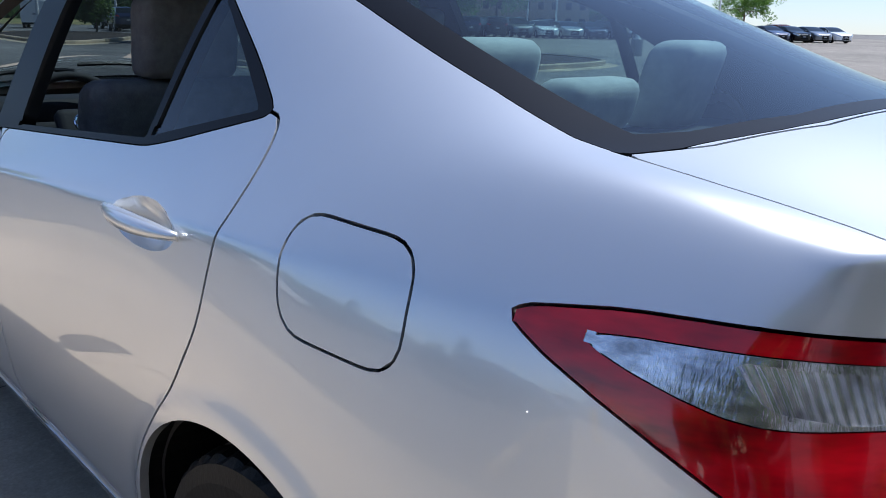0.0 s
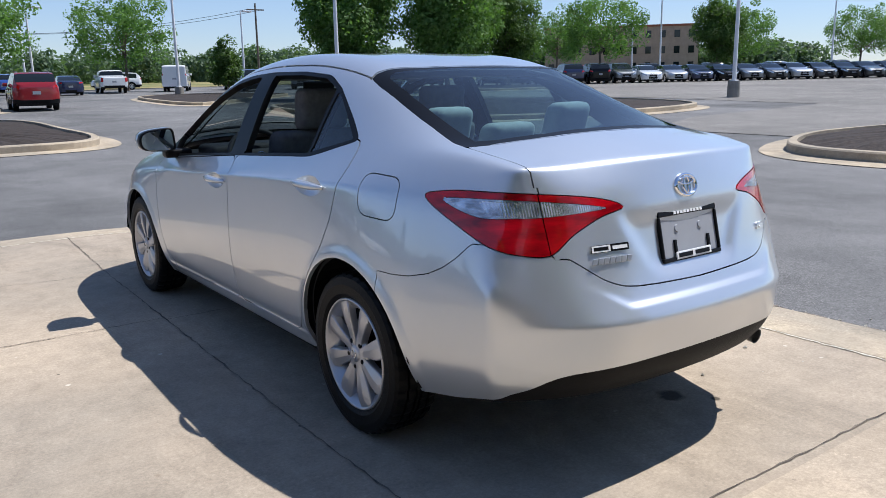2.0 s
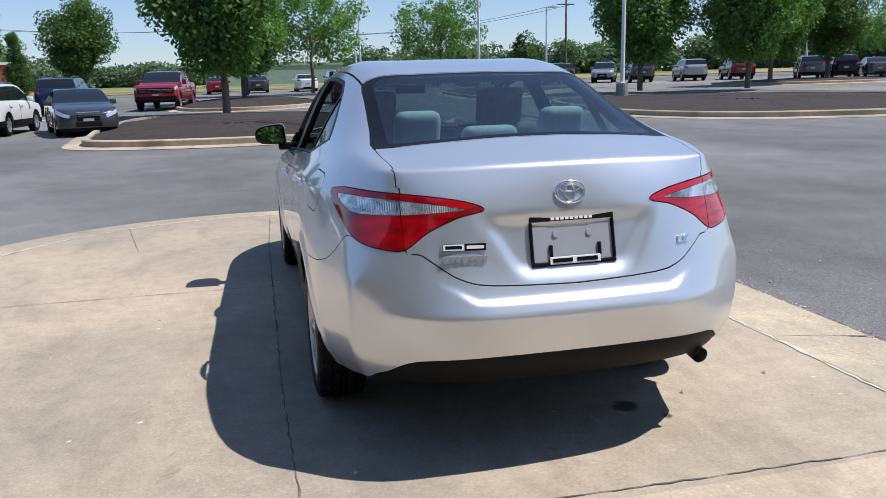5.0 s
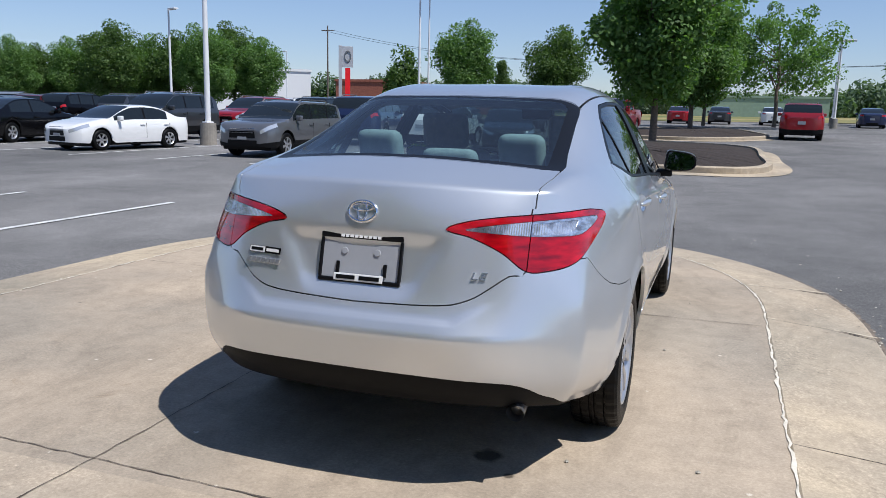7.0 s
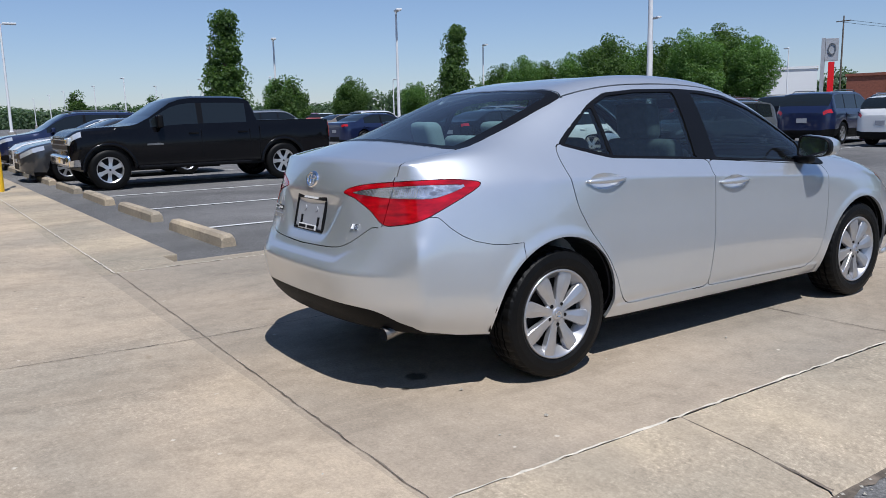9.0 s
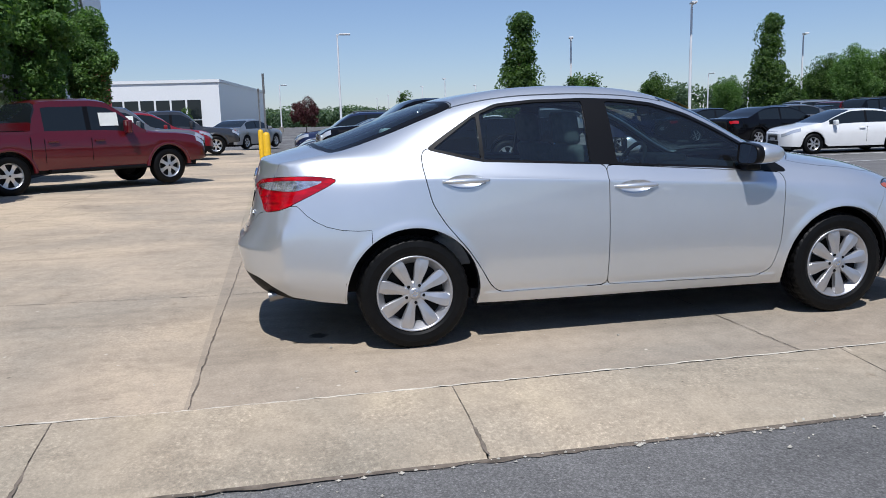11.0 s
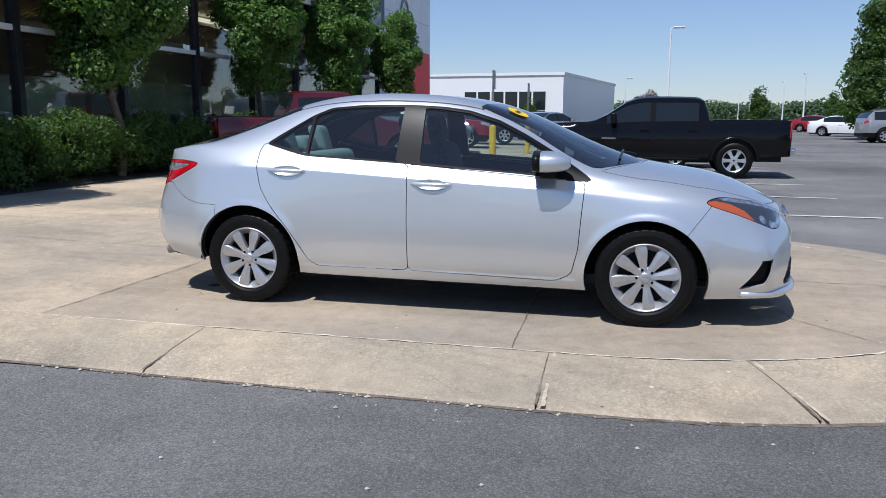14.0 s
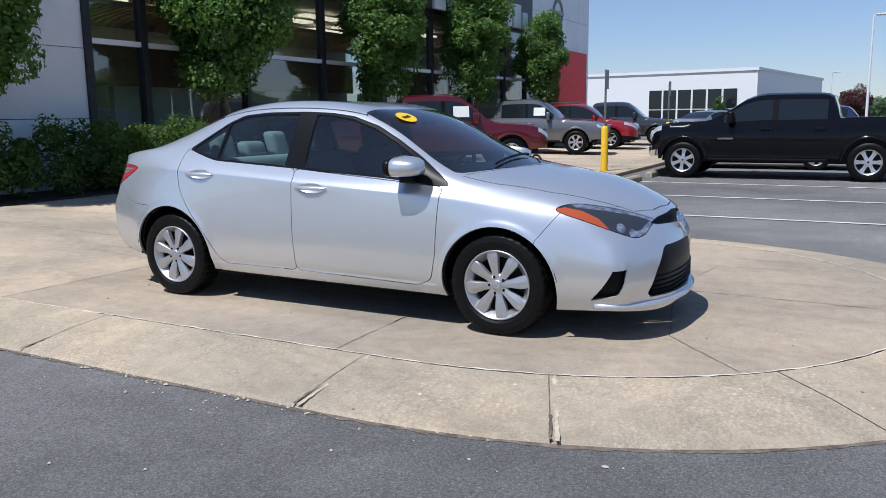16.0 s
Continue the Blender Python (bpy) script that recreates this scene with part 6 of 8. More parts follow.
    if truck:
        bm = fresh()
        box(bm, -half + 0.14, half - 0.14, y0 + 0.12, -1.12, k["line"][1][1] - 0.02, k["line"][1][1] + 0.012)
        part("load_bed", bm, M_BLACK, car, "dark open load bed")
        for s in (-1, 1):
            bm = fresh()
            hx = half + 0.0015
            box(bm, min(s * (hx - 0.02), s * hx), max(s * (hx - 0.02), s * hx), -1.075, -1.062, k["floor"] + 0.10, k["belt"] - 0.02)
            part("bed_gap", bm, M_BLACK, car)
            bm = fresh()
            hx = half - 0.06
            box(bm, min(s * hx, s * (hx + 0.07)), max(s * hx, s * (hx + 0.07)), yr + r + 0.35, yf - r - 0.15, k["floor"] - 0.06, k["floor"] + 0.0, 0.02)
            part("side_step", bm, M_BLACK, car)
            for cy in (yr, yf):
                bm = fresh()
                prev = None
                for aa in np.linspace(0.05, math.pi - 0.05, 15):
                    row = [bm.verts.new((s * (half + dx - 0.008), cy + rr * math.cos(aa), r + rr * math.sin(aa))) for rr, dx in ((R - 0.01, -0.04), (R, 0.018), (R + 0.045, 0.014), (R + 0.065, -0.012))]
                    if prev:
                        for i in range(3):
                            bm.faces.new((prev[i], row[i], row[i + 1], prev[i + 1]))
                    prev = row
                bmesh.ops.recalc_face_normals(bm, faces=bm.faces)
                part("wheel_lip", bm, mat, car, smooth=True)
    if chrome:
        for s in (-1, 1):
            bm = fresh()
            box(bm, min(s * (half - 0.01), s * (half + 0.004)), max(s * (half - 0.01), s * (half + 0.004)), 1.02, 1.34, 0.86, 0.895, 0.002)
            part("name_bar", bm, M_STEEL, car, "small bright badge bar")
    if tag:
        a, b = k["sides"][-1]
        i = min(range(len(ys)), key=lambda q: abs(ys[q] - (a + 0.5 * (b - a))))
        p, q = Vector(rows[i][5]), Vector(rows[i][6])
        c = p.lerp(q, 0.5)
        bm = fresh()
        box(bm, c.x - 0.01, c.x + 0.012, c.y - 0.19, c.y + 0.19, c.z - 0.13, c.z + 0.13)
        for v in bm.verts:
            v.co.x += (v.co.z - c.z) * (q.x - p.x) / max(0.05, q.z - p.z)
        part("price_sheet", bm, M_PAPER, car, "white price sheet")
    return car


LOT = "cars parked in the lot"
for paint, x, y, words in (("black", -17.5, 31.0, "black sport utility car in the middle row"), ("red", -21.5, 30.5, "red sport utility car in the middle row"), ("charcoal", -29.5, 31.5, "dark grey sport utility car in the middle row"), ("black", -33.0, 31.0, "black sport utility car in the middle row"), ("silver", -37.0, 30.0, "silver sport utility car in the middle row")):
    vehicle("suv", paint, x, y, random.choice((2, 178)), words, "car", LOT, size=1.06)
vehicle("pickup", "black", -14.05, 1.75, 180, "black crew-cab pickup truck with bright wheels and chrome bumper", "pickup truck", "pickups", chrome=True)
vehicle("small_pickup", "dark red", -12.3, -6.2, 37, "dark red pickup truck parked by the hedge", "pickup truck", "pickups", tag=1)
vehicle("small_pickup", "grey", -20.3, -6.9, 10, "silver grey pickup truck with dark grille", "pickup truck", "pickups", tag=1)
vehicle("suv", "red", -24.6, -6.6, 8, "bright red sport utility car", "car", LOT)
vehicle("small_pickup", "charcoal", -28.6, -6.2, 8, "dark grey pickup truck", "pickup truck", "pickups")
vehicle("saloon", "silver", -37.0, -3.5, 60, "silver saloon car far down the lot", "car", LOT)
for args in (("wagon", "grey", -10.9, 15.6, 180, "grey sport utility car with chrome grille", 0.92), ("saloon", "white", -16.3, 15.0, 172, "white saloon car in a marked bay", 0.90), ("saloon", "black", -21.8, 16.3, 8, "glossy black saloon car parked", 1.0), ("saloon", "black", -26.6, 16.6, 6, "glossy black saloon car parked", 1.0),
             ("saloon", "navy", -30.0, 15.6, 6, "dark blue saloon car parked", 1.0), ("wagon", "white", -46.8, 25.6, 4, "white sport utility car across the lane", 1.0), ("saloon", "tan", -46.0, 22.4, 8, "beige saloon car across the lane", 1.0), ("saloon", "black", -57.6, 23.0, 20, "black saloon car far across the lot", 1.0), ("suv", "charcoal", -19.5, 21.0, 180, "dark grey sport utility car"),
             ("suv", "red", -24.0, 26.5, 90, "red sport utility car parked"), ("saloon", "grey", -28.6, 21.5, 180, "grey saloon car parked nose-in"), 
             ("suv", "navy", -11.9, 23.8, 8, "dark blue sport utility car with white roof"), ("suv", "white", -8.75, 23.4, -4, "white sport utility car with dark lower trim", 0.94), ("saloon", "charcoal", -6.0, 22.2, 196, "dark grey saloon car with papers in the windscreen", 0.94),
             ("pickup", "red", -4.9, 40.5, 174, "bright red pickup truck facing the lane"), ("suv", "black", -13.2, 38.0, 4, "black sport utility car parked"), ("suv", "charcoal", -17.0, 38.5, 184, "dark grey sport utility car"), ("suv", "dark red", -23.0, 41.5, 2, "dark red sport utility car"),
             ("suv", "white", -24.8, 39.0, 182, "white sport utility car"), ("suv", "navy", -9.6, 39.0, 0, "dark blue sport utility car"), ("saloon", "navy", -22.0, 33.5, 2, "dark blue saloon car parked"),
             ("suv", "red", 4.7, 39.2, -4, "red sport utility car with silver bumper"), ("saloon", "red", -3.2, 75.5, 0, "red saloon car by the field"), ("saloon", "charcoal", 0.5, 75.0, 0, "dark grey saloon car parked"), ("saloon", "white", 5.0, 74.0, 0, "white saloon car by the field"),
             ("suv", "blue", 8.4, 78.0, 0, "blue sport utility car"), ("saloon", "navy", 12.4, 69.6, -6, "dark blue saloon car parked"), ("pickup", "white", 16.6, 72.5, -8, "white pickup truck at the lane's edge"), ("van", "white", 22.6, 72.5, -22, "white panel van parked by the field"),
             ("suv", "white", 21.0, 88.0, 80, "white sport utility car"), ("suv", "grey", 28.0, 71.0, -10, "grey sport utility car"), ("suv", "navy", 25.8, 62.5, -14, "dark blue sport utility car"), ("suv", "charcoal", 31.0, 73.0, -12, "dark grey sport utility car"),
             ("suv", "charcoal", 32.8, 60.0, -16, "dark grey sport utility car"), ("suv", "silver", 37.0, 58.5, -18, "silver sport utility car"), ("suv", "silver", 31.8, 64.5, 150, "silver sport utility car"), ("suv", "dark red", 41.0, 57.5, -20, "dark red sport utility car")):
    vehicle(*args[:6], category="car", group=LOT, size=args[6] if len(args) > 6 else 1.10 if args[3] > 50 else 1.06)
for i in range(20):
    t = i / 19
    x, y = 44 + 40 * t, 52.0 - 22 * t
    vehicle(("suv", "suv", "saloon", "suv")[i % 4] if i < 7 else "saloon", ("charcoal", "black", "charcoal", "navy", "black", "grey", "white", "silver", "navy", "black", "grey", "charcoal", "silver")[i % 13], x, y, -32 + (180 if i > 4 else 0), "%s car in the long row beside the lot" % ("dark", "black", "dark", "dark blue", "black", "grey", "white", "silver", "dark blue", "black", "grey", "dark", "silver")[i % 13], "car", "cars in the far row", size=1.06)
for i in range(14):
    t = i / 13
    vehicle(("suv", "saloon")[i % 2], ("navy", "charcoal", "red", "silver", "black")[i % 5], 52 + 38 * t, 57.5 - 22 * t, -32, "%s car in the back row" % ("dark blue", "dark grey", "red", "silver", "black")[i % 5], "car", "cars in the back row")
for paint, kind, x, y, words in (("charcoal", "saloon", -17.3, 0.9, "dark grey saloon car in the bay past the pickup"), ("white", "saloon", -20.1, 1.1, "white saloon car between two dark cars"), ("navy", "suv", -23.3, 0.9, "dark blue sport utility car by the walk")):
    vehicle(kind, paint, x, y, 180, words, "car", LOT, size=0.98)
vehicle("wagon", "silver", -41.5, 15.2, 4, "silver sport utility car standing side-on by the tree", "car", LOT, size=1.06)
vehicle("saloon", "white", -55.0, 15.2, -25, "white saloon car across the lot", "car", LOT)
vehicle("saloon", "red", -71.0, 16.6, -25, "bright red saloon car across the lot", "car", LOT)
for i in range(2, 9):
    vehicle(("suv", "saloon", "suv")[i % 3], ("white", "silver", "black", "tan", "navy", "red", "white", "silver", "charcoal")[i], -52 - 3.6 * i, 14.0 + 3.4 * i, 75, "%s car far across the lot" % ("white", "silver", "black", "tan", "dark blue", "red", "white", "silver", "dark")[i], "car", "cars far across")
for i in range(8):
    vehicle(("saloon", "suv")[i % 2], ("black", "dark red", "white", "charcoal", "red", "navy", "silver", "black")[i], -33 - 2.0 * i, 27 + 3.2 * i, 20, "%s car in the side row" % ("black", "dark red", "white", "dark", "red", "dark blue", "silver", "black")[i], "car", "cars in the side row")


# ---- lot: islands, bays, poles, wheel stops ----
M_MULCH = plain_material("dark bark mulch", (0.034, 0.025, 0.020), 0.95, 0.65, 14, 0.9)
M_LIGHTLOT = asphalt_material("pale worn asphalt", (0.165, 0.155, 0.142), (0.225, 0.21, 0.192))
M_GRASS = plain_material("dry summer grass", (0.13, 0.15, 0.045), 0.95, 0.4, 0.15, 0.3)
nd = Graph(M_GRASS)
nd.colour(nd.mix(1.0, nd.ramp(nd.noise(0.045, 4, 0.6), [(0.38, (0.10, 0.13, 0.035)), (0.5, (0.20, 0.18, 0.065)), (0.62, (0.30, 0.235, 0.10))]), nd.ramp(nd.noise(1.2, 5, 0.7), [(0.3, g(0.75)), (0.7, g(1.2))]), "MULTIPLY"))
M_POLE = plain_material("white painted steel", (0.70, 0.70, 0.70), 0.45, 0.05, 3)
M_POLEBASE = concrete_material("pole base concrete", (0.26, 0.24, 0.21), (0.32, 0.29, 0.25))
M_WOODPOLE = plain_material("weathered timber", (0.12, 0.10, 0.085), 0.9, 0.3, 4)
M_YELLOWPOST = plain_material("yellow painted steel", (0.75, 0.45, 0.02), 0.5, 0.12, 5)


def lay(name, outline, mat, lift, label, category, cut=3.0):
    bm = fresh()
    pts = dense([np.array(p, float) for p in outline], cut)
    mid = np.mean(pts, axis=0)
    rings = []
    for s in (1.0, 0.66, 0.33):
        rings.append([bm.verts.new((*(mid + (p - mid) * s), ground_z(*(mid + (p - mid) * s)) + lift)) for p in pts])
    n = len(pts)
    for a, b in zip(rings, rings[1:]):
        for i in range(n):
            bm.faces.new((a[i], a[(i + 1) % n], b[(i + 1) % n], b[i]))
    c = bm.verts.new((*mid, ground_z(*mid) + lift))
    for i in range(n):
        bm.faces.new((rings[-1][i], rings[-1][(i + 1) % n], c))
    for f in bm.faces:
        f.normal_update()
        if f.normal.z < 0:
            f.normal_flip()
    return tagged(link(name, bm, mat), label, category, kind="structure")


def island(points, n=30):
    loop = [np.array(p) for p in smooth_loop(points, 8)]
    mid = np.mean(loop, axis=0)
    top = base("planting_island", pose(0, 0, 0), "kerbed island bed filled with dark bark mulch", "traffic island", "islands")
    apron = offset_loop(loop, -0.46)
    inner = offset_loop(loop, 0.17)
    if np.linalg.norm(apron - mid, axis=1).mean() < np.linalg.norm(np.array(loop) - mid, axis=1).mean():
        apron, inner = offset_loop(loop, 0.46), offset_loop(loop, -0.17)
    m = len(loop)
    seg = 12
    for s in range(0, m, seg):
        bm = fresh()
        rows = []
        for i in range(s, min(s + seg, m) + 1):
            j = i % m
            o, l, q = apron[j], loop[j], inner[j]
            zo, zl = ground_z(*o), ground_z(*l)
            rows.append([bm.verts.new(v) for v in ((o[0], o[1], zo + 0.012), (l[0], l[1], zl + 0.035), (l[0], l[1], zl + 0.16), (l[0] * 0.85 + q[0] * 0.15, l[1] * 0.85 + q[1] * 0.15, zl + 0.185), (q[0], q[1], zl + 0.19), (q[0], q[1], zl + 0.05))])
        for a, b in zip(rows, rows[1:]):
            for k in range(5):
                bm.faces.new((a[k], b[k], b[k + 1], a[k + 1]))
        bmesh.ops.recalc_face_normals(bm, faces=bm.faces)
        if sum(f.normal.z for f in bm.faces) < 0:
            bmesh.ops.reverse_faces(bm, faces=bm.faces)
        part("kerb_stone", bm, M_KERB, top)
    bm = fresh()
    rings = []
    for s, h in ((1.0, 0.13), (0.8, 0.22), (0.5, 0.28), (0.2, 0.30)):
        rings.append([bm.verts.new((*(mid + (q - mid) * s), ground_z(*(mid + (q - mid) * s)) + h + random.uniform(-0.025, 0.025))) for q in inner])
    for a, b in zip(rings, rings[1:]):
        for i in range(m):
            bm.faces.new((a[i], a[(i + 1) % m], b[(i + 1) % m], b[i]))
    bm.faces.new(rings[-1])
    for f in bm.faces:
        f.normal_update()
        if f.normal.z < 0:
            f.normal_flip()
    part("mulch", bm, M_MULCH, top, "dark brown bark mulch")
    return top


lay("road", [(12, -40), (14, 2), (13.5, 9), (18, 11), (27, 12), (29, 22), (26, 32), (24, 42), (24, 52), (30, 60), (60, 66), (120, 60), (140, -40)], M_LIGHTLOT, 0.012, "pale worn asphalt of the farther lot", "asphalt", 4.0)
for far in ([(-30, 92), (0, 86), (24, 92), (60, 88), (110, 74), (300, 120), (300, 420), (-200, 420), (-120, 150)],):
    lay("grass", far, M_GRASS, 0.05, "dry green and yellow grass field beyond the lot", "grass", 20.0)
for pts in ([(-5.1, 17.8), (-4.6, 15.6), (-2.2, 14.6), (0.2, 14.4), (1.7, 14.6), (2.3, 16.2), (2.3, 19.5), (2.0, 25.5), (-1.0, 28.0), (-4.6, 27.5), (-5.3, 22)],
            [(-4.0, 36), (-1.2, 33.4), (1.5, 34.4), (3.2, 38), (2.8, 44), (1.5, 50), (-2.5, 52), (-4.6, 46)],
            [(10.6, 20.5), (11.2, 16.6), (13.5, 14.2), (18, 13.2), (23, 14.6), (24.5, 20), (21, 26.5), (15, 29.6), (12, 28)],
            [(11.6, 35), (17.5, 41.5), (21.2, 46), (18.5, 53), (13.6, 52.2), (11.6, 44)],
            [(10.2, 2.6), (11.2, 4.0), (14, 4.7), (18, 3.6), (18.5, -0.5), (14, -1.5), (10.8, 0.2)],
            [(30, 44), (36, 46), (42, 42), (40, 38), (33, 39)]):
    island(pts)


def stripe(x0, y0, x1, y1, w=0.10):
    bm = fresh()
    p, q = np.array((x0, y0), float), np.array((x1, y1), float)
    t = (q - p) / np.linalg.norm(q - p)
    nrm = np.array((-t[1], t[0])) * w / 2
    k = max(1, int(np.linalg.norm(q - p) / 1.5))
    prev = None
    for i in range(k + 1):
        c = p + (q - p) * i / k
        row = [bm.verts.new((*(c + s * nrm), ground_z(*(c + s * nrm)) + 0.009)) for s in (-1, 1)]
        if prev:
            f = bm.faces.new((prev[0], row[0], row[1], prev[1]))
            f.normal_update()
            if f.normal.z < 0:
                f.normal_flip()
        prev = row
    tagged(link("bay_line", bm, M_LINE), "worn white painted bay line", "line", kind="structure")


for k in range(8):
    stripe(-6.25 - 2.72 * k, -0.9, -6.2 - 2.72 * k, 4.6)
for k in range(7):
    stripe(-9.5 - 2.75 * k, 11.6, -9.5 - 2.75 * k, 22.5)
for k in range(6):
    stripe(-9.3 - 3.9 * k, 27.5, -9.3 - 3.9 * k, 38)
for k in range(7):
    stripe(28 + 5 * k, 34 - 4.0 * k, 33 + 5 * k, 41 - 4.0 * k)


def wheel_stop(x, y, turn=0.0):
    bm = fresh()
    prof = [(-0.085, 0), (-0.075, 0.10), (-0.045, 0.135), (0.045, 0.135), (0.075, 0.10), (0.085, 0)]
    rows = []
    for xx, s in ((-0.92, 0.75), (-0.88, 1.0), (0.88, 1.0), (0.92, 0.75)):
        rows.append([bm.verts.new((xx, yy, z * s)) for yy, z in prof])
    for a, b in zip(rows, rows[1:]):
        for i in range(5):
            bm.faces.new((a[i], b[i], b[i + 1], a[i + 1]))
    bm.faces.new(rows[0])
    bm.faces.new(rows[-1])
    bmesh.ops.recalc_face_normals(bm, faces=bm.faces)
    ob = link("wheel_stop", bm, M_KERB)
    ob.matrix_world = pose(x, y, ground_z(x, y), 0, 0, turn)
    tagged(ob, "pale concrete wheel stop at the head of a bay", "wheel stop", "wheel stops")


for k in range(8):
    wheel_stop(-5.55 - 2.72 * k, -1.02, random.uniform(-1.5, 1.5))


def lamp_post(x, y, top, arm=0.0):
    z = ground_z(x, y)
    ob = base("lamp_post", pose(x, y, z, 0, 0, arm), "tall white steel lamp post on a concrete base", "lamp post", "lamp posts")
    h = top - z
    bm = fresh()
    tube(bm, (0, 0, 0.75), (0, 0, h), 0.10, 0.06, 14, cap=False)
    part("pole", bm, M_POLE, ob, smooth=True)
    bm = fresh()
    tube(bm, (0, 0, -0.2), (0, 0, 0.75), 0.29, 0.27, 20)
    part("footing", bm, M_POLEBASE, ob, "round concrete footing")
    bm = fresh()
    box(bm, -0.06, 1.0, -0.03, 0.03, h - 0.10, h - 0.04, 0.01)
    part("arm", bm, M_POLE, ob)
    bm = fresh()
    box(bm, 0.15, 1.0, -0.17, 0.17, h - 0.05, h + 0.05, 0.03)
    part("lamp_head", bm, M_POLE, ob, "flat lamp head")
    bm = fresh()
    box(bm, -0.14, 0.14, -0.14, 0.14, 0.74, 0.80, 0.01)
    part("base_plate", bm, M_POLE, ob)


for x, y, top, arm in ((14.7, 47.9, 9.4, 20), (9.1, 64.8, 7.2, 0), (26.3, 65.1, 7.5, 0), (65.8, 54.4, 7.7, -60), (-36.0, 42.4, 7.7, -20), (-54.8, 90, 8.4, 150), (-24.0, 62.0, 10.8, -20), (-39, 22.5, 7.5, -20), (-51.6, 19.8, 6.8, -20),
                       (-58.6, 3.2, 7.95, 90), (-55.7, 42.2, 7.4, -20), (10.1, 74.8, 8.0, 0), (30.8, 18.3, 9.6, 0), (59, 45.2, 9.8, 0), (15.5, 28.3, 9.6, 0), (-15.5, 18.3, 9.2, -20), (-19.8, 49.0, 9.4, -20), (-107, -1.0, 6.3, 90),
                       (-97, 20, 6.3, 180), (-121, 21.5, 6.3, 180), (-142, 21, 6.3, 180), (-163, 22, 6.3, 180), (-186, 22.5, 6.3, 180), (-99, 30, 6.3, 180), (-120, 30, 6.3, 180), (-140, 41, 6.3, 170), (-163, 43, 6.3, 170), (-92, 36.5, 6.3, 160), (-110, 56, 6.3, 160), (-96, 57, 6.3, 20), (-149, 87, 6.3, 160), (-122, 80, 6.3, 160), (50, 60, 9.2, 0), (80, 40, 9.8, 0)):
    lamp_post(x, y, top, arm)
# utility poles with wires
def utility(x, y, top, cross=True):
    z = ground_z(x, y)
    ob = base("utility_pole", pose(x, y, z), "weathered timber utility pole", "utility pole", "utility poles")
    bm = fresh()
    tube(bm, (0, 0, -0.3), (0, 0, top - z), 0.17, 0.11, 10)
    part("pole", bm, M_WOODPOLE, ob)
    if cross:
        bm = fresh()
        box(bm, -1.2, 1.2, -0.06, 0.06, top - z - 0.9, top - z - 0.75)
        part("crossarm", bm, M_WOODPOLE, ob)
    return Vector((x, y, top))


poles = [utility(42.0, 98.0, 11.5), utility(-4.0, 118.0, 10.0, False), utility(-66.2, 123.2, 15.2), utility(-95.0, 30.0, 10.2, False)]
for a, b in ((0, 1), (1, 2)):
    for k in (-1.0, 1.0):
        bm = fresh()
        p, q = poles[a] + Vector((k, 0, -0.8)), poles[b] + Vector((k, 0, -0.8))
        last = None
        for i in range(13):
            t = i / 12
            c = p.lerp(q, t) - Vector((0, 0, 2.2 * 4 * t * (1 - t)))
            ring = [bm.verts.new(c + Vector((0.0, u, v))) for u, v in ((0.025, 0), (0, 0.025), (-0.025, 0), (0, -0.025))]
            if last is not None:
                for j in range(4):
                    bm.faces.new((last[j], last[(j + 1) % 4], ring[(j + 1) % 4], ring[j]))
            last = ring
        tagged(link("overhead_wire", bm, M_BLACK), "thin black overhead wire between utility poles", "wire", "wires")


# bollards beside the walk
def bollard(x, y, sign=True):
    z = apron_z(x, y)
    ob = base("bollard", pose(x, y, z), "yellow bollard with a grey sign post", "bollard", "bollards")
    bm = fresh()
    lathe(bm, [(0, 0.085), (1.0, 0.085), (1.06, 0.06), (1.08, 0.0001)], 20, axis="Z")
    part("sleeve", bm, M_YELLOWPOST, ob, "yellow plastic sleeve", smooth=True)
    if sign:
        bm = fresh()
        box(bm, -0.025, 0.025, -0.02, 0.02, 1.05, 2.38)
        part("sign_post", bm, M_STEEL, ob, "grey steel sign post")
        bm = fresh()
        box(bm, -0.15, 0.15, 0.021, 0.031, 1.93, 2.38, 0.004)
        part("sign_plate", bm, M_STEEL, ob, "back of a small steel sign")


bollard(-13.5, -2.25)
bollard(-21.5, -2.5)


# ---- dealership ----
M_PANEL = plain_material("pale metal cladding", (0.84, 0.85, 0.86), 0.45, 0.05, 1.2)
M_DARKFRAME = plain_material("dark aluminium frame", (0.045, 0.045, 0.048), 0.4, 0.15, 5, metal=0.4)
M_REDPANEL = plain_material("red glossy panel", (0.78, 0.012, 0.018), 0.5, 0.08, 3)
M_SHOPGLASS = glass_material("shop window glass", (0.74, 0.78, 0.76))
M_WOODPANEL = plain_material("orange-brown wood panel", (0.22, 0.085, 0.03), 0.6, 0.3, 3)
M_BEIGE = plain_material("beige interior wall", (0.46, 0.43, 0.36), 0.8, 0.1, 2)
M_INWALL = plain_material("interior wall", (0.42, 0.40, 0.37), 0.8, 0.1, 2)
M_SHOPFLOOR = plain_material("polished floor tile", (0.30, 0.28, 0.26), 0.25, 0.15, 2)
M_BUFF = plain_material("buff stucco", (0.36, 0.27, 0.215), 0.9, 0.15, 1)
M_BRICK = plain_material("red brick", (0.28, 0.10, 0.065), 0.9, 0.25, 4)
M_SHOPLAMP = material("lit ceiling lamp", (0.9, 0.9, 0.9), 0.5)
M_SHOPLAMP.node_tree.nodes["Principled BSDF"].inputs["Emission Color"].default_value = (1.0, 0.88, 0.68, 1)
M_SHOPLAMP.node_tree.nodes["Principled BSDF"].inputs["Emission Strength"].default_value = 1.3
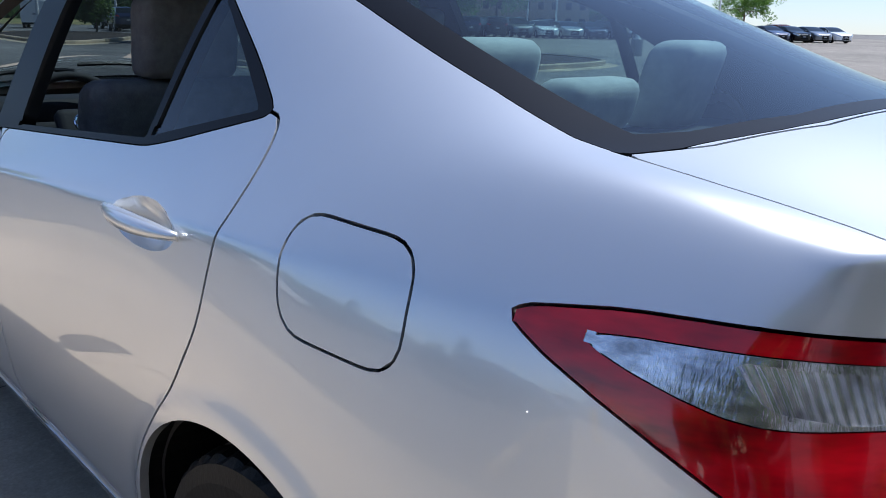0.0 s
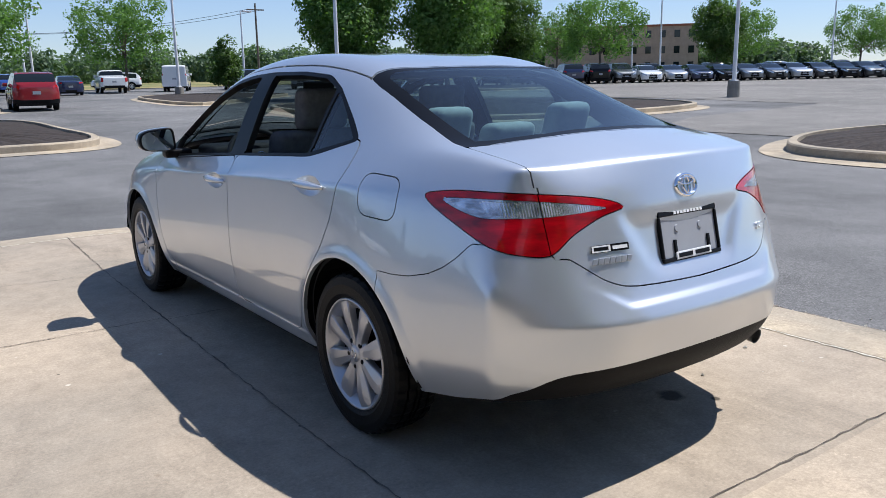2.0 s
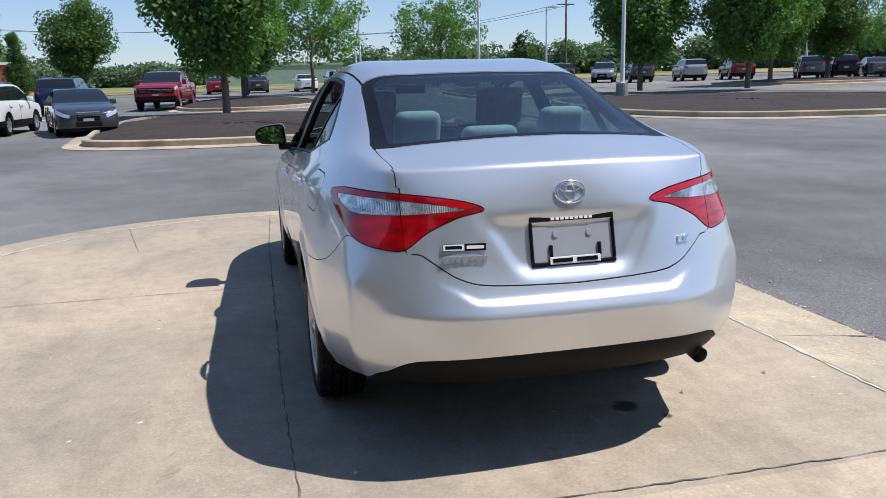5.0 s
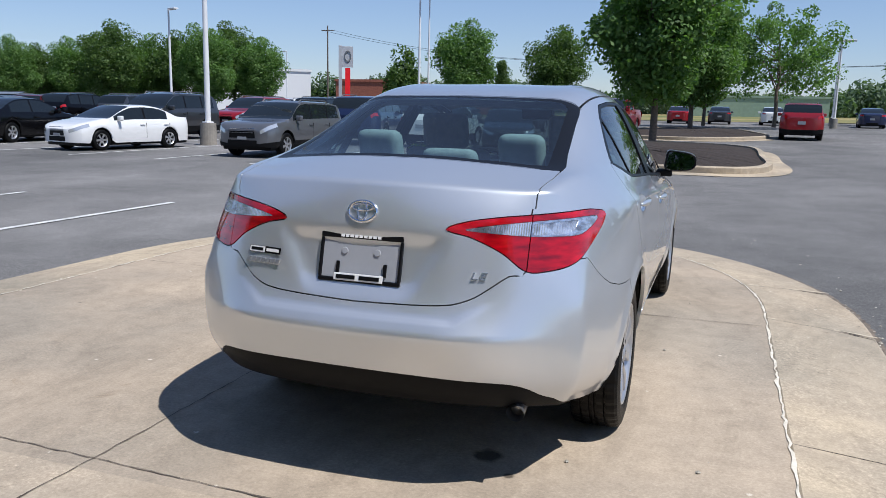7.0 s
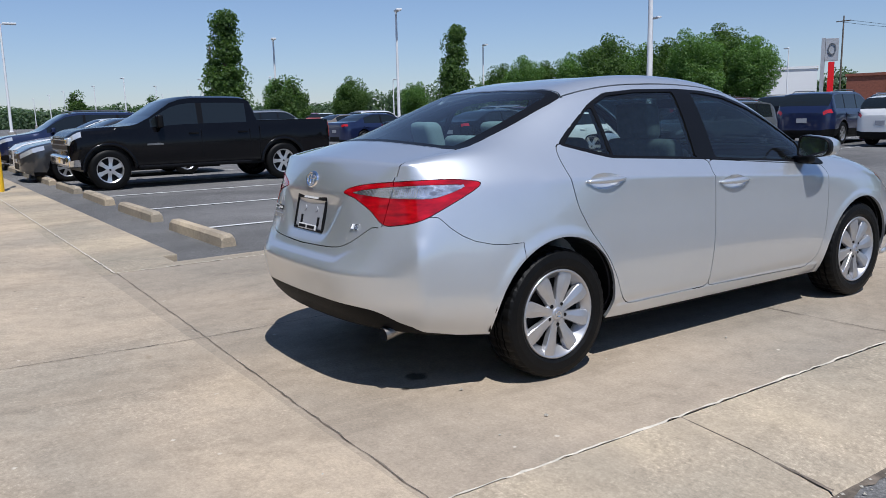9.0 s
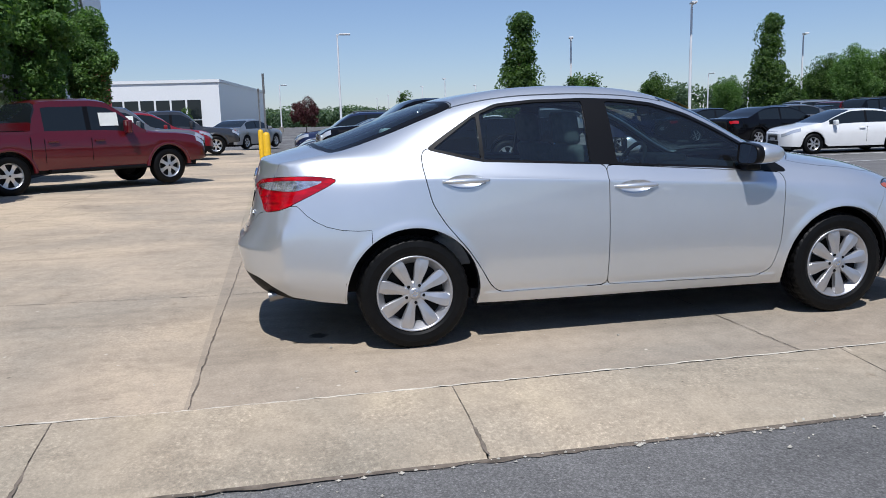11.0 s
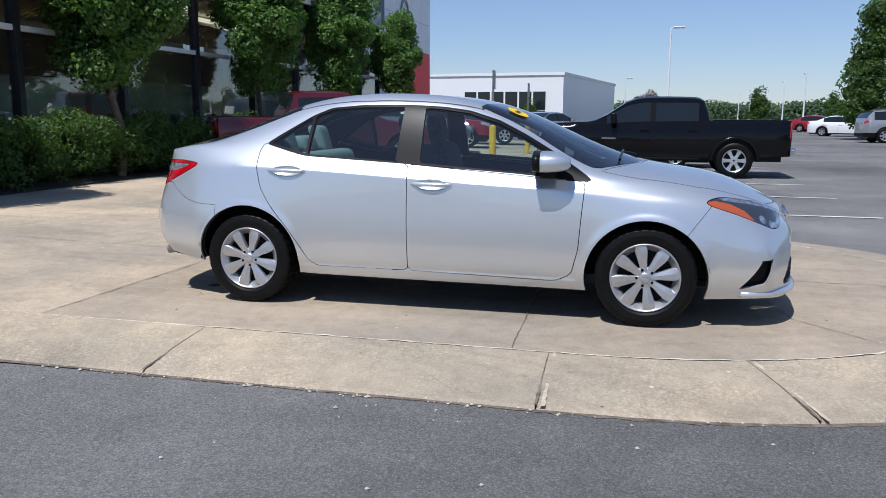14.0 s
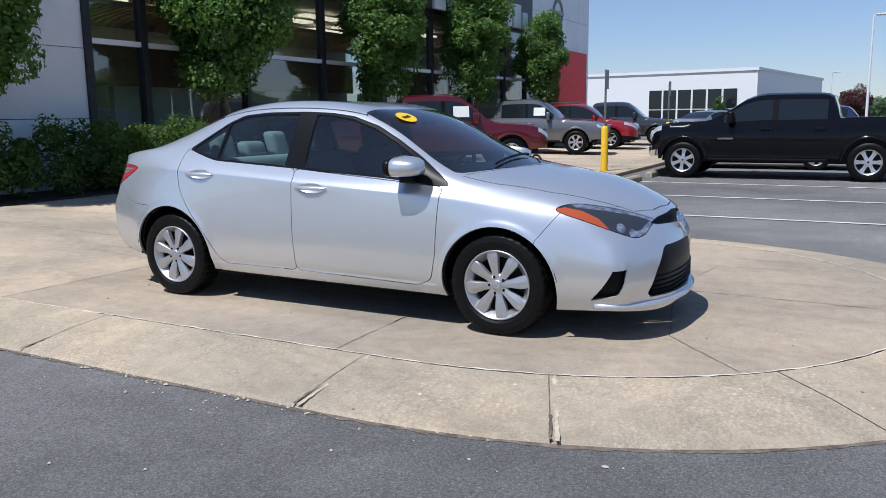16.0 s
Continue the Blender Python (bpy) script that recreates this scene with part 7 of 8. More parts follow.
M_SLAT = plain_material("pale timber ceiling slats", (0.50, 0.38, 0.22), 0.7, 0.2, 6)


def dealership():
    shop = base("dealership", pose(0, 0, 0), "grey clad dealership with tall dark shop windows", "building", kind="structure")
    Y, zb = -9.5, 0.10
    for x0, x1, z1, nm in ((-4.95, 6.0, 5.2, "wall"),):
        for k in range(6):
            for j in range(4):
                bm = fresh()
                w = (x1 - x0) / 6
                h = (z1 - zb) / 4
                box(bm, x0 + w * k + 0.006, x0 + w * (k + 1) - 0.006, Y - 0.25, Y + 0.02, zb + h * j + 0.006, zb + h * (j + 1) - 0.006, 0.004, 1)
                part("cladding_panel", bm, M_PANEL, shop)
    bm = fresh()
    box(bm, -4.95, 6.0, Y - 0.5, Y - 0.03, 0, 5.2)
    part("wall", bm, M_DARKFRAME, shop)
    # small window in the near wall
    bm = fresh()
    box(bm, -2.9, -1.2, Y + 0.0, Y + 0.06, 1.3, 2.6)
    part("window_frame", bm, M_WHITE, shop)
    bm = fresh()
    box(bm, -2.8, -1.3, Y + 0.05, Y + 0.075, 1.4, 2.5)
    part("window", bm, M_DARKGLASS, shop)
    # tall glazed front
    x0, x1, top = -26.2, -4.95, 4.75
    xs = [-26.2, -23.95, -21.0, -18.05, -15.1, -12.15, -9.2, -6.25, -4.95]
    for i, x in enumerate(xs):
        bm = fresh()
        box(bm, x - 0.07, x + 0.07, Y - 0.10, Y + 0.10, zb, top, 0.01)
        part("mullion", bm, M_DARKFRAME, shop)
    for z in (zb + 0.05, 2.80, 4.70):
        for a, b in zip(xs, xs[1:]):
            bm = fresh()
            box(bm, a + 0.07, b - 0.07, Y - 0.06, Y + 0.06, z - 0.05, z + 0.05)
            part("transom", bm, M_PANEL if z == 2.80 else M_DARKFRAME, shop)
    for a, b in zip(xs, xs[1:]):
        for z0, z1 in ((zb + 0.1, 2.75), (2.85, 4.65)):
            bm = fresh()
            box(bm, a + 0.07, b - 0.07, Y - 0.012, Y + 0.012, z0, z1)
            part("pane", bm, M_SHOPGLASS, shop)
    # inside: floor, back wall, ceiling with slats, wood panels, desks
    for nm, m, b in (("inner_floor", M_SHOPFLOOR, (x0, x1, Y - 9, Y - 0.1, 0.0, 0.1)), ("inner_wall", M_INWALL, (x0, x1, Y - 9.2, Y - 9, 0.1, 7)), ("inner_wall", M_INWALL, (x1, x1 + 0.15, Y - 9, Y - 0.5, 0.1, 7)), ("ceiling", M_INWALL, (x0, x1, Y - 9, Y - 0.1, 4.75, 4.95))):
        bm = fresh()
        box(bm, *b)
        part(nm, bm, m, shop)
    for k in range(18):
        bm = fresh()
        box(bm, -25.5, x1 - 0.2, Y - 3.2 - 0.22 * k, Y - 3.06 - 0.22 * k, 4.03, 4.13)
        part("ceiling_slat", bm, M_SLAT, shop)
    for k in range(6):
        for j in range(4):
            bm = fresh()
            box(bm, -6.4 - 3.4 * k - 0.9, -6.4 - 3.4 * k + 0.9, Y - 3.3 - 1.15 * j - 0.2, Y - 3.3 - 1.15 * j + 0.2, 4.55, 4.62)
            part("ceiling_lamp", bm, M_SHOPLAMP, shop, "lit showroom ceiling lamp")
    for xa, xb in ((-8.9, -5.1), (-14.8, -9.6), (-20.6, -15.5)):
        bm = fresh()
        box(bm, xa, xb, Y - 1.0, Y - 0.85, 2.05, 2.95)
        part("wood_panel", bm, M_WOODPANEL, shop, "orange-brown wood panel inside")
    for xa, xb, m in ((-6.15, -5.1, M_BEIGE), (-8.9, -6.4, M_WHITE), (-14.6, -9.6, M_BEIGE), (-20.4, -15.6, M_WHITE)):
        bm = fresh()
        box(bm, xa, xb, Y - 1.25, Y - 1.1, 0.1, 2.05)
        part("partition", bm, m, shop, "pale partition behind the glass")
    for xa in (-5.35, -5.85, -10.3, -11.2, -12.8):
        bm = fresh()
        box(bm, xa - 0.19, xa + 0.19, Y - 1.08, Y - 1.04, 0.75, 1.3, 0.01)
        part("screen", bm, M_DARKFRAME, shop)
    for xa, m in ((-7.0, M_WHITE), (-8.2, M_DARKFRAME), (-10.5, M_WHITE), (-11.4, M_DARKFRAME), (-14.0, M_WHITE), (-17.0, M_DARKFRAME)):
        bm = fresh()
        box(bm, xa - 0.32, xa + 0.32, Y - 5.2, Y - 4.9, 0.1, 1.9, 0.02)
        part("display_board", bm, m, shop)
    for xa, ya in ((-7.2, -2.0), (-9.5, -3.2), (-13.0, -2.4), (-15.2, -3.6)):
        bm = fresh()
        box(bm, xa - 0.7, xa + 0.7, Y + ya - 0.35, Y + ya + 0.35, 0.78, 0.84, 0.01)
        box(bm, xa - 0.65, xa - 0.58, Y + ya - 0.3, Y + ya + 0.3, 0.1, 0.78)
        box(bm, xa + 0.58, xa + 0.65, Y + ya - 0.3, Y + ya + 0.3, 0.1, 0.78)
        part("desk", bm, M_WHITE, shop, "white office desk inside")
    # fascia with the sign and the end tower
    bm = fresh()
    box(bm, -26.2, -4.95, Y - 0.3, Y + 0.35, 4.75, 6.5, 0.02)
    part("fascia", bm, M_DARKFRAME, shop, "dark fascia over the shop windows")
    for k, (a, b, hi) in enumerate(((-18.35, -17.6, 5.55), (-19.3, -18.6, 5.35), (-20.2, -19.5, 5.6), (-20.95, -20.4, 5.35), (-22.9, -21.9, 5.55), (-23.8, -23.1, 5.35), (-24.7, -24.0, 5.6), (-25.4, -24.9, 5.35))):
        bm = fresh()
        box(bm, a, b, Y + 0.35, Y + 0.47, (4.88 if k != 3 else 4.7) - 0.16, hi + 0.02, 0.03)
        part("sign_bar", bm, M_WHITE, shop, "white sign bar")
    for k in range(5):
        for j in range(5):
            bm = fresh()
            w, h = 8.4 / 5, (7.15 - zb) / 5
            box(bm, -34.6 + w * k + 0.008, -34.6 + w * (k + 1) - 0.008, Y - 0.2, Y + 0.05, zb + h * j + 0.008, zb + h * (j + 1) - 0.008, 0.004, 1)
            part("cladding_panel", bm, M_PANEL, shop)
    bm = fresh()
    box(bm, -34.6, -26.2, Y - 8, Y - 0.03, 0, 7.12)
    part("tower", bm, M_PANEL, shop)
    bm = fresh()
    box(bm, -33.6, -29.6, Y + 0.05, Y + 0.3, zb, 4.3, 0.02)
    part("red_entrance", bm, M_REDPANEL, shop, "red glossy entrance panel")
    bm = fresh()
    lathe(bm, [(0.0, 0.62), (0.05, 0.62), (0.07, 0.55), (0.05, 0.48), (0.0, 0.48)], 32, axis="Z")
    bmesh.ops.transform(bm, matrix=Matrix.Translation((-30.0, Y + 0.06, 5.9)) @ Matrix.Rotation(radians(-90), 4, "X"), verts=bm.verts)
    part("emblem_ring", bm, M_STEEL, shop, "plain round steel emblem")
    bm = fresh()
    box(bm, -30.7, -29.3, Y + 0.06, Y + 0.12, 5.82, 5.98, 0.01)
    part("emblem_bar", bm, M_STEEL, shop)
    bm = fresh()
    box(bm, -26.2, 6.0, Y - 9.4, Y - 0.5, 6.3, 6.5)
    part("roof", bm, M_PANEL, shop)
    return shop


dealership()


def far_building(name, x, y, turn, w, d, h, wall, label, rows=0, cols=0, glass=M_DARKGLASS, band=None, trim=None):
    z = ground_z(x, y)
    ob = base(name, pose(x, y, z, 0, 0, turn), label, "building", kind="structure")
    bm = fresh()
    box(bm, 0, w, -d, 0, -0.5, h)
    part("wall", bm, wall, ob)
    bm = fresh()
    box(bm, -0.15, w + 0.15, -d - 0.15, 0.15, h, h + 0.35)
    part("roof", bm, trim or wall, ob)
    if band:
        lower, upper, a, b, n = band
        for z0, z1, k in [(*zs, k) for zs in (lower, upper) for k in range(n)]:
            bm = fresh()
            ww = (b - a) / n
            box(bm, a + ww * k + 0.12, a + ww * (k + 1) - 0.12, -0.1, 0.05, z0, z1)
            part("window", bm, glass, ob)
    for j in range(rows):
        for k in range(cols):
            bm = fresh()
            ww, hh = w / cols, h / rows
            box(bm, ww * (k + 0.3), ww * (k + 0.7), -0.1, 0.06, hh * (j + 0.3), hh * (j + 0.75))
            part("window", bm, glass, ob)
    return ob


far_building("white_building", -94.0, -8.2, -97, 44, 40, 6.3, M_WHITE, "long white flat-roofed building with dark windows", band=((0.7, 1.9), (2.05, 4.3), 2.1, 13.0, 6))
far_building("hotel", 118.5, 84.6, 129, 27, 18, 8.2, M_BUFF, "buff three-storey building beyond the trees", rows=3, cols=11, trim=M_BRICK)
far_building("brick_shop", -56, 118, 8, 11, 16, 4.6, M_BRICK, "low red brick shop across the lot", rows=1, cols=8)
far_building("brick_shop", -37, 128, 6, 5, 14, 4.0, M_BRICK, "low red brick shop with white fascia", rows=1, cols=7, trim=M_WHITE)
far_building("white_shop", -84, 106.4, 32, 20, 14, 6.4, M_WHITE, "white stucco shop with brick piers", rows=1, cols=4)
M_SHED = plain_material("faded green sheet metal", (0.24, 0.33, 0.25), 0.6, 0.1, 1.5)
far_building("barn_shed", -6, 150, 4, 22, 12, 3.2, M_SHED, "pale green shed far across the field")
# pylon sign with a red panel
M_PYLON = plain_material("grey sign metal", (0.40, 0.41, 0.43), 0.45, 0.08, 1.5)
pz = ground_z(-20, 38)
pylon = base("pylon_sign", pose(-20.2, 38.2, pz, 0, 0, 25) @ Matrix.Diagonal((0.27, 0.40, 0.44, 1)), "tall grey pylon sign with a red panel", "sign")
for nm, m, b in (("post", M_PYLON, (-1.6, -0.9, -0.3, 0.3, 0, 11.0)), ("sign_face", M_PYLON, (-0.85, 1.5, -0.25, 0.25, 8.2, 10.9)), ("red_panel", M_REDPANEL, (-0.2, 0.9, -0.2, 0.2, 0.0, 8.1))):
    bm = fresh()
    box(bm, *b, 0.03)
    part(nm, bm, m, pylon)
bm = fresh()
lathe(bm, [(0.0, 0.75), (0.08, 0.75), (0.08, 0.55), (0.0, 0.55)], 28, axis="Z")
bmesh.ops.transform(bm, matrix=Matrix.Translation((0.35, -0.26, 9.6)) @ Matrix.Rotation(radians(90), 4, "X"), verts=bm.verts)
part("sign_ring", bm, M_STEEL, pylon)


# ---- trees, hedge ----
def leaf_material(name, dark, light):
    m = material(name, light, 0.6, spec=0.3)
    n = Graph(m)
    n.colour(n.mix(n.island(), dark, light))
    n.b.inputs["Subsurface Weight"].default_value = 0.0
    t = n.t
    tr = t.nodes.new("ShaderNodeBsdfTranslucent")
    tr.inputs[0].default_value = (light[0] * 1.2, light[1] * 1.5, light[2] * 0.6, 1)
    mx = t.nodes.new("ShaderNodeMixShader")
    mx.inputs[0].default_value = 0.35
    out = t.nodes["Material Output"]
    t.links.new(n.b.outputs[0], mx.inputs[1])
    t.links.new(tr.outputs[0], mx.inputs[2])
    t.links.new(mx.outputs[0], out.inputs[0])
    return m


M_LEAF = leaf_material("green leaves", (0.026, 0.066, 0.016), (0.155, 0.262, 0.072))
M_LEAFDK = leaf_material("dark green leaves", (0.024, 0.056, 0.014), (0.10, 0.165, 0.04))
# the haze of distance is put into these greyer, flatter leaf colours
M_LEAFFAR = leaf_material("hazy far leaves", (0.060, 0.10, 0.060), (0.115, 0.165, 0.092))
M_LEAFRED = leaf_material("purple leaves", (0.05, 0.014, 0.018), (0.10, 0.03, 0.035))
M_BARK = plain_material("grey-brown bark", (0.14, 0.11, 0.085), 0.95, 0.35, 9, 0.6)
rng = np.random.default_rng(5)


def crown_mesh(name, clumps, leaf, per, mat, flat=1.0):
    """Many small leaf quads scattered in and on clumps: (centre, radius) pairs."""
    n = int(per) * len(clumps)
    centre = np.repeat(np.array([c for c, _ in clumps], float), int(per), axis=0)
    size = np.repeat(np.array([r for _, r in clumps], float), int(per))

    def unit(a):
        return a / (np.linalg.norm(a, axis=1)[:, None] + 1e-9)

    d = unit(rng.normal(size=(n, 3)))
    rad = size * (0.55 + 0.5 * rng.random(n) ** 0.6)
    p = centre + d * rad[:, None] * (1, 1, flat)
    nrm = unit(d * 0.7 + rng.normal(size=(n, 3)) * 0.55 + (0, 0, 0.35))
    u = unit(np.cross(nrm, rng.normal(size=(n, 3))))
    v = np.cross(nrm, u)
    s = (leaf * (0.6 + 0.8 * rng.random(n)))[:, None]
    verts = np.stack([p - u * s, p + v * s * 0.55, p + u * s, p - v * s * 0.55], 1).reshape(-1, 3).tolist()
    faces = np.arange(4 * n).reshape(-1, 4).tolist()
    me = bpy.data.meshes.new(name)
    me.from_pydata(verts, [], faces)
    me.materials.append(mat)
    return me


def tree_model(h, w, trunk, leaf, per, mat, shape="round", clumps=70, r=0.7):
    """The parts of one tree: trunk with limbs, and a crown of leaf clumps."""
    spots, low = [], trunk
    for _ in range(clumps):
        for _ in range(50):
            x, y, t = rng.uniform(-1, 1), rng.uniform(-1, 1), rng.uniform(0, 1)
            prof = {"round": math.sin(math.pi * (0.10 + 0.86 * t)) ** 0.65, "cone": (1.02 - t) ** 0.8 * min(1, t * 6 + 0.35), "column": (1.0 - t) ** 0.62 * min(1, 0.45 + 3 * t), "oval": math.sin(math.pi * (0.06 + 0.90 * t)) ** 0.55, "spread": math.sin(math.pi * (0.18 + 0.75 * t)) ** 0.4}[shape]
            if math.hypot(x, y) < prof and math.hypot(x, y) > prof * 0.35 * rng.random():
                break
        spots.append(((x * (w / 2 - r * 0.6), y * (w / 2 - r * 0.6), low + t * (h - low - r * 0.5) + r * 0.2), r * rng.uniform(0.55, 1.15)))
    crown = crown_mesh("crown", spots, leaf, per, mat, 0.85)
    bm = fresh()
    tr = max(0.05, h * 0.014)
    pts = [(0, 0, -0.1)]
    for k in range(1, 6):
        pts.append((rng.normal() * 0.06, rng.normal() * 0.06, (low + (h - low) * 0.55) * k / 5))
    for k, (p, q) in enumerate(zip(pts, pts[1:])):
        tube(bm, p, q, tr * (1.25 - 0.17 * k), tr * (1.25 - 0.17 * (k + 1)), 9, cap=False)
    for (c, rr) in spots[:: max(1, len(spots) // 16)]:
        s = Vector(pts[2]).lerp(Vector(pts[5]), rng.uniform(0.0, 0.8))
        m = s.lerp(Vector(c), 0.55) + Vector((0, 0, 0.12 * h * 0.3))
        tube(bm, s, m, tr * 0.42, tr * 0.26, 6, cap=False)
        tube(bm, m, c, tr * 0.26, tr * 0.08, 6, cap=False)
    wood = bpy.data.meshes.new("trunk")
    bm.to_mesh(wood)
    bm.free()
    wood.materials.append(M_BARK)
    wood.shade_smooth()
    return wood, crown


def plant(model, x, y, z, turn, s, label, group):
    ob = base("tree", pose(x, y, z, 0, 0, turn) @ Matrix.Diagonal((s, s, s, 1)), label, "tree", group)
    for nm, me in zip(("trunk", "crown"), model):
        new(nm, me).parent = ob
    return ob


PEAR = tree_model(5.5, 2.8, 1.75, 0.050, 560, M_LEAF, "oval", 95, 0.50)
PEAR2 = tree_model(5.4, 2.3, 1.75, 0.050, 560, M_LEAF, "oval", 80, 0.47)
MAPLE = tree_model(9.5, 6.6, 1.9, 0.11, 260, M_LEAF, "round", 110, 1.15)
MAPLE2 = tree_model(8.5, 6.0, 1.9, 0.11, 240, M_LEAFDK, "round", 90, 1.1)
OPEN = tree_model(9.0, 9.5, 2.4, 0.12, 120, M_LEAF, "spread", 95, 1.0)
COLUMN = tree_model(10.5, 4.2, 0.9, 0.11, 220, M_LEAFDK, "column", 90, 0.95)
CONE = tree_model(4.2, 2.6, 0.7, 0.09, 150, M_LEAFDK, "cone", 45, 0.55)
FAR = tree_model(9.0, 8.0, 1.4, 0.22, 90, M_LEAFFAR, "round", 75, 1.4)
PLUM = tree_model(5.0, 5.0, 1.0, 0.13, 110, M_LEAFRED, "round", 40, 0.9)
BED = "trees before the dealership"
for x, y, m, s, t in ((-1.95, -8.45, PEAR, 0.98, 0), (-7.45, -8.4, PEAR, 1.03, 130), (-13.4, -8.4, PEAR2, 1.05, 40), (-19.3, -8.45, PEAR2, 1.08, 200), (-25.3, -8.4, PEAR2, 0.97, 250), (3.2, -8.45, PEAR2, 1.0, 90)):
    plant(m, x, y, apron_z(x, y) - 0.02, t, s, "leafy ornamental tree standing in the hedge bed", BED)
for x, y, m, s, t in ((-1.7, 29.6, MAPLE, 0.98, 0), (-0.9, 45.5, MAPLE, 0.95, 100), (-0.6, 62.0, MAPLE2, 1.0, 220), (20.7, 36.5, MAPLE, 0.95, 30), (25.5, 33.5, MAPLE, 0.9, 280), (32.0, 40.5, MAPLE, 0.95, 160), (37.5, 42.0, MAPLE2, 0.9, 60), (19.0, 76.0, OPEN, 1.05, 0), (4.5, 60.0, OPEN, 1.0, 140),
                      (55.0, 49.0, OPEN, 0.95, 60), (66.0, 66.0, OPEN, 0.9, 200), (72.0, 48.0, MAPLE2, 1.0, 10), (84.0, 54.0, OPEN, 1.0, 70), (94.0, 44.0, OPEN, 0.9, 210), (17.2, 46.0, CONE, 1.0, 0)):
    plant(m, x, y, ground_z(x, y) + 0.2, t, s, "full green shade tree in the lot", "lot trees")
for x, y, m, s, t in ((-46.3, 14.2, COLUMN, 0.84, 0), (-57.3, 40.2, COLUMN, 0.98, 80), (-61, 25.5, CONE, 1.3, 0), (-72, 36, CONE, 1.2, 40), (-50, 19.5, CONE, 1.15, 70), (-78, 26, CONE, 1.2, 100), (-100, 24, CONE, 1.2, 10), (-105, 16, CONE, 1.4, 80), (-96, 34, CONE, 1.2, 60), (-48, 36, CONE, 1.0, 30), (-120, 40, CONE, 1.5, 0)):
    plant(m, x, y, ground_z(x, y), t, s, "dark green upright tree beside the lot" if m is not MAPLE2 else "round green tree beside the lot", "lot trees")
for k, (bear, high) in enumerate(((33.9, 8.6), (35.6, 10.2), (37.6, 9.2), (39.6, 8.6), (41.6, 8.8), (43.6, 9.0), (45.6, 7.8), (47.4, 7.0), (49.2, 7.2), (51.0, 6.6), (57.0, 5.2), (61.5, 5.4), (66.5, 5.6))):
    a, d = radians(bear), 88 + 5 * math.sin(k * 2.1)
    x, y = 3.5 - d * math.sin(a), -3.9 + d * math.cos(a)
    plant((MAPLE, MAPLE2)[k % 2], x, y, ground_z(x, y), 70 * k, high / (9.5, 8.5)[k % 2], "green shade tree along the lot's far edge", "edge trees")
for x, y, m, s in ((-14.1, 69, MAPLE2, 1.04), (-22.3, 67, MAPLE, 1.0), (-17.8, 64, COLUMN, 0.56), (-25.8, 60.6, CONE, 1.75), (-98, 2, PLUM, 0.9), (-92, -12.0, CONE, 0.9)):
    plant(m, x, y, ground_z(x, y), x * 7, s, "leafy green tree by the shops" if m is not PLUM else "small purple-leaved ornamental tree", "edge trees")


def woods(a0, a1, d, h, seed, name="far_woods"):
    r = np.random.default_rng(seed)
    spots = []
    n = int((a1 - a0) * d / 57.3 / 2.2)
    for k in range(n):
        a = radians(a0 + (a1 - a0) * (k + r.random()) / n)
        dd = d * r.uniform(0.94, 1.08)
        x, y = -dd * math.sin(a), dd * math.cos(a)
        top = h * r.uniform(0.7, 1.05)
        for j in range(3):
            rr = r.uniform(2.0, 3.6)
            spots.append(((x + r.normal() * 2.4, y + r.normal() * 2.4, ground_z(x, y) + rr * 0.6 + (top - rr) * j / 2.2), rr))
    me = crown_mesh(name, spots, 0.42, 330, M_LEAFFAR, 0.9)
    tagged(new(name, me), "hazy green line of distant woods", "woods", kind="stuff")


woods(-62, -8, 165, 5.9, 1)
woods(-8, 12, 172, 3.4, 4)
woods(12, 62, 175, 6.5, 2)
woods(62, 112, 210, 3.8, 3)


